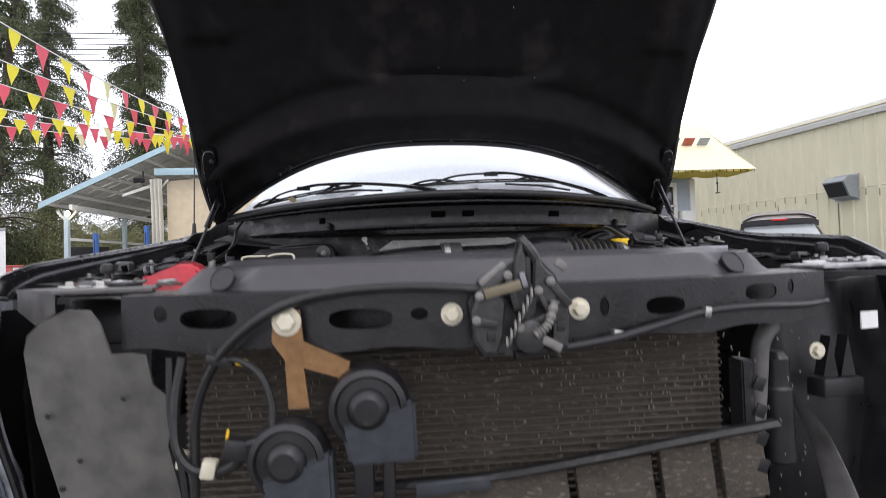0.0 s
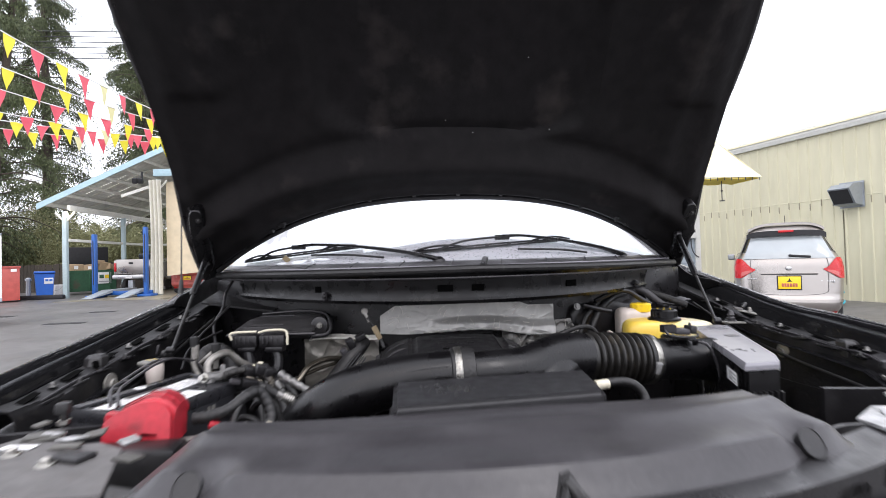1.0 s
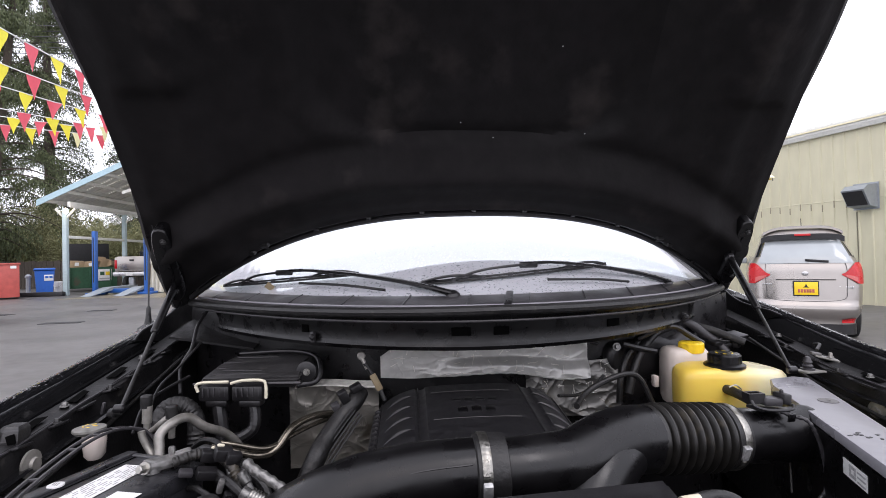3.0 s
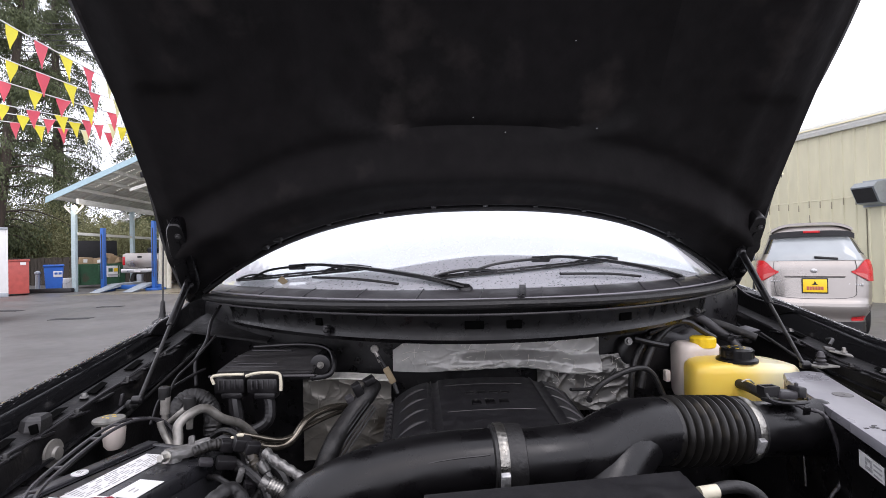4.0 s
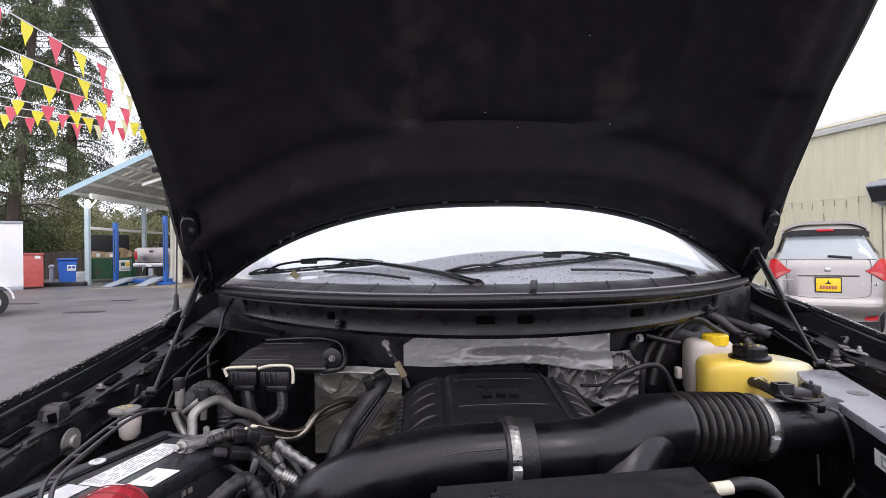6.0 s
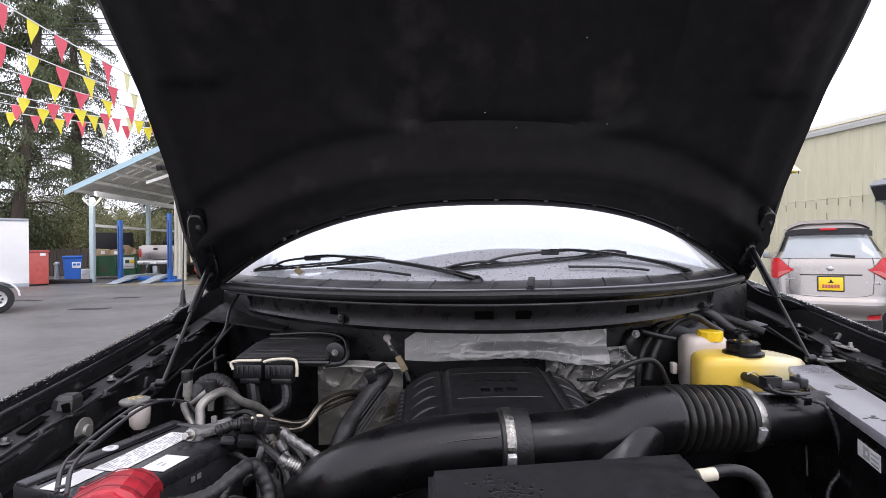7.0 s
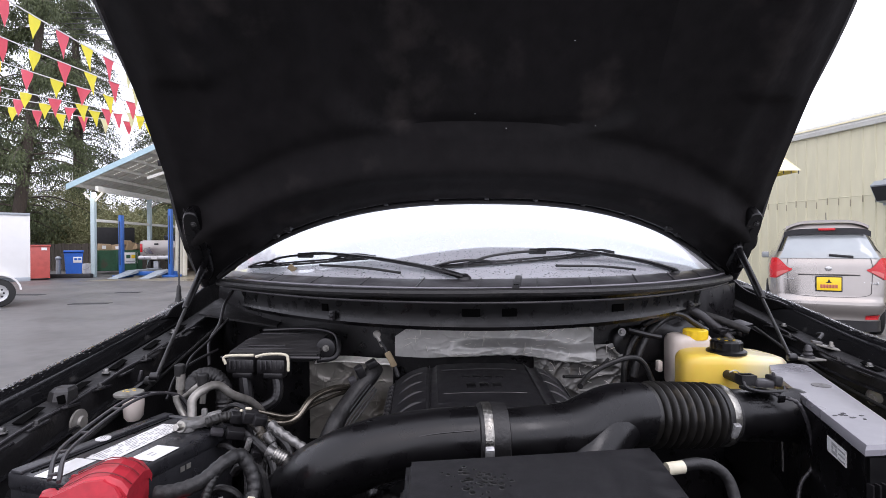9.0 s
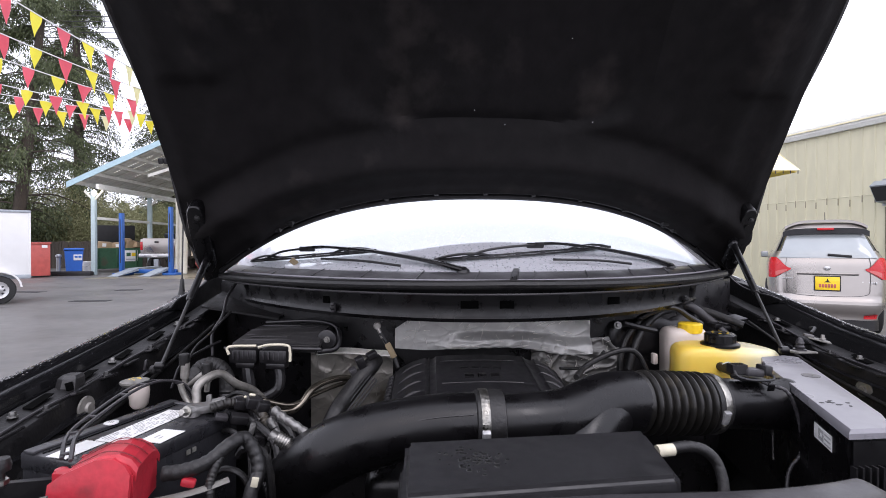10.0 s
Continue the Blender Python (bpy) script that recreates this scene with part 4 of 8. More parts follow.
# engine block below the cover
bm = box(B(), (-0.05, 0.78, 0.83), (0.46, 0.50, 0.34), (0, 0, 0), 0.03, 3)
part("engine_block", bm, "edpaint", truck, "grimy dark engine block")
# fan shroud behind the radiator cover
bm = sheet(B(), lambda u, v: (-0.46 + 0.82 * u, 0.25 + 0.06 * v, 1.04 - 0.35 * v), 16, 6, (0, 0.006, 0))
part("fan_shroud", bm, "plastic", truck, "black plastic fan shroud")

# battery
BR = -20
def bat(x, y, z):
    return pose(-0.641, 0.534, 0, 0, 0, BR) @ Vector((x, y, z))
def bat_box(c, s, bev, extra=0.0):
    p = bat(*c)
    return box(B(), p, s, (0, 0, BR + extra), bev)
BAT = part("battery", bat_box((0, 0, 0.972), (0.165, 0.255, 0.18), 0.004), "battery", truck, "black car battery with white printed labels")
part("battery_lid", bat_box((0, 0, 1.070), (0.169, 0.259, 0.026), 0.005), "battery", BAT)
part("lid_ridge", bat_box((-0.065, 0.0, 1.084), (0.022, 0.26, 0.006), 0.002), "battery", BAT)
def print_rows(cx_, cy_, wx, ly, rows, turn_, seed):
    """Small dark bars of print, broken into words."""
    rd = random.Random(seed)
    for r in range(rows):
        a, end = -ly / 2 + 0.004, ly / 2 - 0.004
        x = cx_ - wx / 2 + wx * (r + 0.5) / rows
        while a < end - 0.004:
            ln = min(rd.uniform(0.004, 0.016), end - a)
            part("print_bar", bat_box((x, cy_ + a + ln / 2, 1.0849), (wx / rows * 0.30, ln, 0.0003), 0, turn_), "ink", BAT)
            a += ln + rd.choice((0.003, 0.003, 0.012))
part("label", bat_box((-0.002, 0.012, 1.0842), (0.046, 0.150, 0.0008), 0, 5), "label", BAT, "white printed battery label")
print_rows(-0.002, 0.012, 0.042, 0.147, 7, 5, 3)
part("label", bat_box((0.064, -0.018, 1.0842), (0.040, 0.052, 0.0008), 0, 5), "label", BAT, "small white sticker with grey print")
print_rows(0.064, -0.018, 0.018, 0.030, 2, 5, 5)
part("label", bat_box((-0.012, -0.098, 1.0842), (0.036, 0.062, 0.0008), 0, 4), "label", BAT, "white sticker beside the red cover")
for k in range(5):
    part("print_bar", bat_box((0.042, -0.082 + 0.008 * k, 1.0848), (0.034 - 0.006 * (k % 2), 0.0035, 0.0003), 0, 5), "label", BAT)
part("vent_cap", lathe(B(), bat(-0.060, -0.005, 1.0862), (0, 0, 1), [(0, 0.011), (0.002, 0.011), (0.0026, 0.009)], 20), "label", BAT, "white round vent cap")
for k in range(3):
    part("vent_mark", bat_box((-0.060 + 0.004 * (k - 1), -0.005, 1.0889), (0.0018, 0.009, 0.0003), 0, 30), "ink", BAT)
part("lid_groove", bat_box((-0.045, 0.0, 1.0832), (0.003, 0.245, 0.0012), 0), "void", BAT)
part("lid_groove", bat_box((0.030, 0.095, 1.0832), (0.060, 0.003, 0.0012), 0), "void", BAT)
part("lid_end", bat_box((0.0, 0.122, 1.080), (0.120, 0.014, 0.012), 0.004), "battery", BAT)
for k in range(2):
    part("date_mark", bat_box((0.0856, 0.012 + 0.012 * k, 1.050), (0.0008, 0.008, 0.008), 0), "cap_grey", BAT)
# negative terminal with its clamp
tc = bat(0.036, 0.072, 1.084)
part("battery_terminal", lathe(B(), tc, (0, 0, 1), [(0, 0.012), (0.012, 0.011), (0.016, 0.009)], 14), "lead", BAT)
part("terminal_clamp", box(B(), tc + Vector((0.008, 0.010, 0.010)), (0.050, 0.030, 0.016), (0, 0, 35), 0.006), "lead", BAT, "grey lead terminal clamp")
part("clamp_ear", box(B(), tc + Vector((0.030, 0.028, 0.012)), (0.034, 0.016, 0.020), (0, -8, 30), 0.005), "lead", BAT)
part("clamp_bolt", bolt(B(), tc + Vector((-0.004, -0.014, 0.012)), (-0.2, -1, 0.2), 0.0065, 0.012), "steel", BAT)
part("clamp_bolt", bolt(B(), tc + Vector((0.020, 0.020, 0.016)), (0, 0, 1), 0.005, 0.012), "lead", BAT)
part("lead_end", tube(B(), [tc + Vector((0.03, 0.03, 0.012)), tc + Vector((0.055, 0.034, 0.014)), tc + Vector((0.085, 0.028, 0.006))], 0.0065, seg=10, wave=0.08, pitch=0.006, n=8), "bellows", BAT, "grimy brown lead")
# red positive cover: hooded roof with two legs, an open mouth and a tongue inside
def red_ring(y, dz, k):
    top = [(-0.646, 1.094), (-0.634, 1.104), (-0.612, 1.113), (-0.592, 1.122), (-0.568, 1.123), (-0.552, 1.115), (-0.543, 1.103)]
    sh = 0.16 * (y - 0.37)
    return [(x - sh, y + 0.10 * (x + 0.59), z + dz) for x, z in top] + [(x * 0.98 - 0.012 - sh, y + 0.10 * (x + 0.59), z + dz - 0.012 * k) for x, z in top[::-1]]
RED = part("terminal_cover", rings(B(), [red_ring(0.340, -0.004, 1), red_ring(0.346, 0.002, 1), red_ring(0.365, 0.003, 1), red_ring(0.400, 0.004, 1), red_ring(0.425, -0.004, 1), red_ring(0.434, -0.014, 1)]), "red", truck, "red plastic battery terminal cover", 25)
part("front_skirt", plate(B(), [(-0.648, 1.050), (-0.648, 1.094), (-0.634, 1.104), (-0.612, 1.113), (-0.592, 1.121), (-0.568, 1.122), (-0.552, 1.113), (-0.543, 1.100), (-0.541, 1.046), (-0.560, 1.046), (-0.563, 1.070), (-0.588, 1.074), (-0.592, 1.048), (-0.623, 1.050)], [], lambda u, v, w: (u, 0.334 + w - 0.25 * (1.11 - v) + 0.10 * (u + 0.59), v), 0.006), "red", RED, "", 0)
part("left_leg", rings(B(), [[(-0.650, 0.337, z), (-0.622, 0.334, z), (-0.624, 0.352, z), (-0.648, 0.356, z)] for z in (1.045, 1.096, 1.104)]), "red", RED)
part("lug", lathe(B(), (-0.652, 0.358, 1.05), (0, 0, 1), [(0, 0.011), (0.046, 0.011), (0.052, 0.008), (0.054, 0.003)], 14), "red", RED)
part("right_leg", rings(B(), [[(-0.568, 0.338, z), (-0.541, 0.340, z), (-0.555, 0.43, z), (-0.572, 0.43, z)] for z in (1.042, 1.085, 1.098)]), "red", RED)
part("tongue", rings(B(), [[(-0.615, 0.330, z), (-0.566, 0.332, z), (-0.568, 0.37, z + 0.006), (-0.612, 0.37, z + 0.006)] for z in (1.052, 1.066)]), "red", RED)
part("rear_wall", rings(B(), [[(-0.66, 0.415, z), (-0.555, 0.428, z), (-0.555, 0.432, z), (-0.66, 0.42, z)] for z in (1.06, 1.098)]), "red", RED)
for k in range(3):
    q_ = [Vector(p) for p in red_ring(0.352 + 0.026 * k, 0.0068 - 0.002 * abs(k - 1), 1)[1:7]]
    part("lid_seam", tube(B(), [p + Vector((0, 0.004 * math.sin(j * 1.5), 0.0)) for j, p in enumerate(q_)], 0.0008, seg=5, n=3), "red_dark", RED)
RED.scale = (0.90, 0.88, 0.92)
RED.location = Vector((-0.59 * 0.10 + 0.002, -0.83 * 0.12 - 0.004, 1.06 * 0.08 - 0.004))
part("red_boot", box(B(), (-0.505, 0.405, 1.052), (0.02, 0.014, 0.012), (0, 20, 20), 0.004), "red", truck, "red rubber cable boot")
part("red_boot", lathe(B(), (-0.235, 0.235, 1.06), (0.7, 0.3, 0.3), [(0, 0.006), (0.004, 0.011), (0.03, 0.011), (0.036, 0.007)], 12), "red", truck, "red rubber cap")
part("fuse_tray", box(B(), (-0.615, 0.285, 1.025), (0.21, 0.06, 0.075), (0, 0, 4), 0.008), "plastic", truck, "black plastic tray in front of the battery")
# battery tray and cables
part("battery_tray", bat_box((0, 0, 0.86), (0.21, 0.34, 0.05), 0.01), "plastic", truck, "black plastic battery tray")
def cable(name, pts, r, m_="rubber", label="", **k):
    return part(name, tube(B(), pts, r, **k), m_, truck, label)
strap_pts = [(-0.648, 0.370, 1.100), (-0.674, 0.420, 1.114), (-0.709, 0.520, 1.108), (-0.713, 0.620, 1.118), (-0.709, 0.680, 1.119), (-0.703, 0.730, 1.110), (-0.686, 0.755, 1.099), (-0.665, 0.755, 1.076), (-0.652, 0.750, 1.040)]
sp_ = spline(strap_pts, 8)
for dx_, dy_ in ((-0.008, 0.003), (0.008, -0.003)):
    part("strap_rail", tube(B(), [q + Vector((dx_, dy_, 0)) for q in sp_], 0.0030, seg=6, n=1, squash=0.9), "plastic_dull", truck, "black cable guide rail")
for k in range(2, len(sp_) - 12, 7):
    part("strap_rung", box(B(), sp_[k], (0.016, 0.005, 0.004), (0, 0, math.degrees(math.atan2(sp_[k + 1].y - sp_[k].y, sp_[k + 1].x - sp_[k].x)) - 90), 0.001), "plastic_dull", truck)
part("strap_web", tube(B(), sp_[-14:], 0.009, seg=6, n=1, squash=0.4), "plastic", truck)
cable("battery_cable", [(-0.54, 0.405, 1.064), (-0.512, 0.41, 1.066), (-0.484, 0.42, 1.074), (-0.462, 0.44, 1.090), (-0.447, 0.46, 1.092), (-0.430, 0.46, 1.068), (-0.423, 0.45, 1.044), (-0.428, 0.43, 1.020), (-0.43, 0.42, 0.96), (-0.43, 0.42, 0.85)], 0.0105, "rubber", "thick taped battery cable", wave=0.05, pitch=0.013, n=10, seg=12)
cable("battery_cable", [(-0.466, 0.435, 1.086), (-0.472, 0.42, 1.070), (-0.477, 0.41, 1.050), (-0.473, 0.40, 1.028), (-0.47, 0.39, 0.96), (-0.47, 0.38, 0.88)], 0.0062, "rubber", "black corrugated battery cable", wave=0.08, pitch=0.006, n=12)
cable("harness", [(-0.49, 0.63, 1.090), (-0.470, 0.62, 1.090), (-0.448, 0.60, 1.072), (-0.443, 0.57, 1.046), (-0.446, 0.52, 1.018), (-0.428, 0.50, 1.004), (-0.413, 0.48, 0.980), (-0.41, 0.46, 0.88)], 0.0072, "rubber", "black corrugated wiring loom", wave=0.08, pitch=0.006, n=12)
cable("harness", [(-0.550, 0.585, 1.098), (-0.525, 0.60, 1.103), (-0.50, 0.61, 1.098), (-0.475, 0.60, 1.092), (-0.455, 0.585, 1.075), (-0.44, 0.57, 1.03), (-0.43, 0.55, 0.95)], 0.0080, "bellows", "dusty corrugated wiring loom", wave=0.10, pitch=0.006, n=12)
for k, (x, y) in enumerate(((-0.455, 0.56), (-0.435, 0.54), (-0.42, 0.58), (-0.48, 0.54))):
    cable("harness", [(x - 0.05, y + 0.05, 1.075 - 0.006 * k), (x - 0.02, y + 0.02, 1.077 - 0.004 * k), (x + 0.012, y, 1.045), (x + 0.022, y - 0.03, 0.98), (x + 0.015, y - 0.06, 0.90), (x + 0.01, y - 0.1, 0.8)], 0.0045 + 0.002 * (k % 3), "rubber", "black taped wiring harness", seg=8, wave=0.06, pitch=0.007, n=9)
part("loom_tag", box(B(), (-0.421, 0.428, 1.040), (0.010, 0.004, 0.014), (0, 12, 8), 0.001), "cream", truck, "cream loom tag")
# rounded black cover in front of the battery
part("fuse_cover", lathe(B(), (-0.455, 0.335, 0.93), (0.05, 0.1, 1), [(0, 0.12), (0.06, 0.115), (0.085, 0.095), (0.095, 0.06), (0.098, 0.02)], 28), "plastic", truck, "domed black plastic cover")
part("cover_strip", tube(B(), [(-0.585, 0.355, 1.045), (-0.54, 0.375, 1.040), (-0.49, 0.40, 1.042), (-0.455, 0.42, 1.048)], 0.009, seg=6, n=5, squash=0.35), "cap_grey", truck, "grey metal strap beside the battery")
for c, s_, m_ in (((-0.505, 0.605, 1.100), (0.022, 0.018, 0.018), "plastic"), ((-0.480, 0.60, 1.104), (0.026, 0.022, 0.020), "plastic"), ((-0.462, 0.595, 1.098), (0.022, 0.018, 0.018), "plastic"), ((-0.500, 0.585, 1.080), (0.030, 0.020, 0.016), "plastic"), ((-0.470, 0.56, 1.070), (0.009, 0.010, 0.022), "lead"), ((-0.455, 0.555, 1.055), (0.018, 0.016, 0.016), "plastic"), ((-0.483, 0.60, 1.117), (0.012, 0.006, 0.005), "cream"), ((-0.497, 0.605, 1.112), (0.006, 0.006, 0.005), "cream"), ((-0.527, 0.575, 1.086), (0.020, 0.016, 0.010), "plastic_dull"), ((-0.445, 0.60, 1.07), (0.022, 0.016, 0.022), "plastic_dull"), ((-0.43, 0.63, 1.04), (0.02, 0.02, 0.026), "plastic"), ((-0.425, 0.50, 1.02), (0.012, 0.012, 0.024), "plastic")):
    part("connector", box(B(), c, s_, (10, 15, 30), 0.003), m_, truck)

for pts, r_ in (([(-0.56, 0.68, 1.06), (-0.54, 0.66, 1.09), (-0.51, 0.64, 1.095), (-0.48, 0.63, 1.07), (-0.47, 0.62, 1.0)], 0.006), ([(-0.60, 0.74, 1.05), (-0.56, 0.72, 1.085), (-0.52, 0.69, 1.088), (-0.49, 0.66, 1.06), (-0.48, 0.65, 0.98)], 0.005), ([(-0.47, 0.50, 1.05), (-0.45, 0.48, 1.07), (-0.42, 0.47, 1.06), (-0.41, 0.47, 1.0), (-0.42, 0.48, 0.9)], 0.007), ([(-0.50, 0.46, 1.03), (-0.47, 0.45, 1.05), (-0.44, 0.45, 1.03), (-0.43, 0.46, 0.95)], 0.005), ([(-0.72, 1.12, 1.20), (-0.73, 1.02, 1.16), (-0.74, 0.94, 1.13), (-0.73, 0.88, 1.09), (-0.70, 0.84, 1.05)], 0.0030)):
    cable("small_wire", pts, r_, "rubber", "", seg=7, wave=0.05, pitch=0.006, n=8)
for c, d in (((-0.47, 0.60, 1.09), (0.4, -0.5, -0.7)), ((-0.445, 0.575, 1.085), (0.5, -0.2, -0.8)), ((-0.50, 0.66, 1.085), (0.7, -0.3, -0.3))):
    part("cable_lug", lathe(B(), c, d, [(0, 0.005), (0.002, 0.008), (0.020, 0.008), (0.022, 0.006), (0.034, 0.006)], 12), "lead", truck, "dull silver cable lug")

# power steering reservoir
PS = part("fluid_reservoir", lathe(B(), (-0.782, 0.78, 1.040), (0, 0, 1), [(0, 0.012), (0.008, 0.018), (0.036, 0.0205), (0.048, 0.020), (0.054, 0.017)], 22), "tank_white", truck, "white plastic fluid reservoir")
part("cap", lathe(B(), (-0.791, 0.78, 1.089), (0, 0, 1), [(0, 0.024), (0.005, 0.028), (0.009, 0.0275), (0.012, 0.017), (0.013, 0.005)], 24), "cap_grey", PS, "grey cap with worn yellow print")
for k in range(5):
    part("cap_print", box(B(), (-0.791 + 0.010 * math.cos(k * 1.25), 0.78 + 0.010 * math.sin(k * 1.25), 1.1015), (0.008, 0.0024, 0.001), (0, 0, 40 * k)), "yellow_cap", PS)

# air conditioning pipes and service ports
for nm, pts, r in (("ac_pipe", [(-0.628, 0.70, 1.03), (-0.635, 0.72, 1.073), (-0.638, 0.73, 1.096), (-0.625, 0.75, 1.110), (-0.610, 0.78, 1.110), (-0.590, 0.81, 1.081), (-0.568, 0.86, 1.050), (-0.55, 0.90, 1.00), (-0.54, 0.95, 0.90)], 0.0088),
                   ("ac_pipe", [(-0.690, 0.80, 1.078), (-0.675, 0.785, 1.088), (-0.655, 0.775, 1.104), (-0.640, 0.775, 1.116)], 0.0065),
                   ("ac_pipe", [(-0.676, 0.74, 1.100), (-0.674, 0.74, 1.090), (-0.667, 0.74, 1.073), (-0.655, 0.735, 1.058), (-0.64, 0.72, 1.04)], 0.006),
                   ("heater_pipe", [(-0.58, 0.79, 1.06), (-0.534, 0.80, 1.048), (-0.486, 0.82, 1.030), (-0.464, 0.84, 1.028), (-0.438, 0.88, 1.034), (-0.40, 0.93, 1.040), (-0.362, 0.97, 1.043)], 0.0050),
                   ("heater_pipe", [(-0.58, 0.82, 1.04), (-0.537, 0.82, 1.026), (-0.492, 0.83, 1.013), (-0.462, 0.84, 1.020), (-0.438, 0.88, 1.050), (-0.400, 0.93, 1.058), (-0.355, 0.97, 1.050)], 0.0080)):
    cable(nm, pts, r, "alu" if nm == "ac_pipe" else "pipe_brown", "dull silver pipe" if nm == "ac_pipe" else "tarnished brown heater pipe", seg=12)
for c, h in (((-0.697, 0.80, 1.106), 0.040), ((-0.636, 0.77, 1.106), 0.014)):
    sp = part("service_port", lathe(B(), (c[0], c[1], c[2] - 0.03), (0.05, 0, 1), [(0, 0.006), (0.02, 0.006), (0.021, 0.009), (0.03 + h * 0.6, 0.009)], 12), "alu", truck, "silver service port with a black cap")
    part("cap", lathe(B(), (c[0], c[1], c[2] + h * 0.5), (0.05, 0, 1), [(0, 0.010), (0.012, 0.011), (0.022, 0.011), (0.024, 0.009)], 12), "rubber", sp)
cable("ac_hose", [(-0.715, 0.87, 1.00), (-0.718, 0.88, 1.06), (-0.705, 0.90, 1.095), (-0.675, 0.91, 1.098), (-0.65, 0.91, 1.07), (-0.645, 0.90, 1.02)], 0.018, "rubber", "fat black corrugated hose", wave=0.05, pitch=0.008, n=12)
ft = part("hose_fitting", lathe(B(), (-0.436, 0.55, 1.064), (0.8, -0.05, -0.42), [(0, 0.010), (0.012, 0.010), (0.013, 0.013), (0.035, 0.013), (0.036, 0.010), (0.05, 0.010)], 14), "lead", truck, "silver crimped hose fitting")
for k in range(5):
    part("crimp", lathe(B(), Vector((-0.436, 0.55, 1.064)) + Vector((0.8, -0.05, -0.42)).normalized() * (0.014 + 0.0045 * k), (0.8, -0.05, -0.42), [(0, 0.0140), (0.002, 0.0140)], 14), "clamp", ft)

part("crimped_line", tube(B(), [(-0.435, 0.57, 1.10), (-0.42, 0.56, 1.092), (-0.39, 0.55, 1.076), (-0.36, 0.54, 1.06)], 0.0075, seg=10, wave=0.12, pitch=0.016, n=8), "lead", truck, "grimy crimped line")
# engine computer with its plugs
def pcm_pt(x, y, z):
    return pose(-0.535, 1.03, -0.016, 0, 0, -5) @ Vector((x, y, z))
bm = B()
rings(bm, [[pcm_pt(-0.135, -0.045, 1.125), pcm_pt(0.085, -0.045, 1.128), pcm_pt(0.085, 0.07, 1.128), pcm_pt(-0.135, 0.07, 1.125)], [pcm_pt(-0.135, -0.05, 1.148), pcm_pt(0.10, -0.05, 1.150), pcm_pt(0.10, 0.07, 1.150), pcm_pt(-0.135, 0.07, 1.148)], [pcm_pt(-0.105, 0.0, 1.176), pcm_pt(0.10, -0.01, 1.180), pcm_pt(0.10, 0.075, 1.184), pcm_pt(-0.10, 0.075, 1.180)]])
bmesh.ops.bevel(bm, geom=list(bm.edges), offset=0.004, segments=2, affect='EDGES')
PCM = part("engine_computer", bm, "plastic_dusty", truck, "black engine computer housing")
for k in range(0, 6, 2):
    r_ = random.Random(60 + k)
    part("dust_streak", box(B(), pcm_pt(-0.03 + r_.uniform(-0.03, 0.03), -0.030 + 0.017 * k, 1.1645 + 0.0045 * k), (r_.uniform(0.05, 0.13), 0.0022, 0.0025), (0, 0, -5 + r_.uniform(-2, 2)), 0.0005), "plastic_dull", PCM)
part("front_lip", box(B(), pcm_pt(-0.02, -0.056, 1.140), (0.25, 0.014, 0.006), (-20, 0, -5), 0.002), "plastic_dull", PCM)
for k in range(3):
    part("lid_step", box(B(), pcm_pt(-0.015 + 0.006 * k, -0.035 + 0.02 * k, 1.158 + 0.009 * k), (0.20, 0.004, 0.003), (0, 0, -5), 0.001), "plastic_dull", PCM)
bm = tube(B(), [pcm_pt(-0.09, 0.075, 1.186), pcm_pt(0.04, 0.055, 1.194), pcm_pt(0.11, 0.03, 1.188), pcm_pt(0.135, 0.0, 1.165), pcm_pt(0.13, -0.02, 1.135), pcm_pt(0.09, -0.04, 1.130)], 0.0065, seg=10, squash=0.7)
part("bracket_rim", bm, "plastic", PCM, "rounded black bracket")
part("round_cover", lathe(B(), pcm_pt(0.110, -0.02, 1.160), (-0.1, -1, 0), [(0, 0.024), (0.012, 0.024), (0.014, 0.018)], 20), "plastic", PCM)
part("cover_bolt", bolt(B(), pcm_pt(0.112, -0.036, 1.160), (-0.1, -1, 0), 0.0055), "cap_grey", PCM)
for k, x in enumerate((-0.621, -0.545)):
    y = 0.972 - 0.01 * k
    pl = part("plug", box(B(), (x, y - 0.01, 1.112), (0.070, 0.045, 0.034), (0, 0, -6), 0.005), "plastic", PCM, "black wiring plug")
    lx = [(x - 0.034, y - 0.034, 1.118), (x - 0.034, y - 0.034, 1.137), (x + 0.033, y - 0.036, 1.139)] if k == 0 else [(x - 0.036, y - 0.034, 1.137), (x - 0.01, y - 0.036, 1.143), (x + 0.034, y - 0.038, 1.142), (x + 0.042, y - 0.040, 1.128), (x + 0.042, y - 0.040, 1.103)]
    part("locking_lever", tube(B(), lx, 0.0034, seg=6, n=4), "cream", pl, "cream locking lever")
    drop = [(x, y - 0.01, 1.10), (x + 0.008, y - 0.02, 1.06), (x + 0.02, y - 0.03, 1.0), (x + 0.05, y - 0.05, 0.93), (x + 0.08, y - 0.1, 0.85)] if k == 0 else [(x, y - 0.01, 1.10), (x + 0.012, y - 0.02, 1.065), (x + 0.010, y - 0.03, 1.035), (x - 0.015, y - 0.035, 1.018), (x - 0.045, y - 0.03, 1.012), (x - 0.06, y, 0.98)]
    cable("harness", drop, 0.0155 - 0.003 * k, "plastic", "thick taped wiring loom", wave=0.03, pitch=0.010, n=10)
    part("plug_skirt", box(B(), (x + 0.004, y - 0.014, 1.090), (0.050, 0.034, 0.016), (0, 0, -6), 0.005), "plastic", pl)
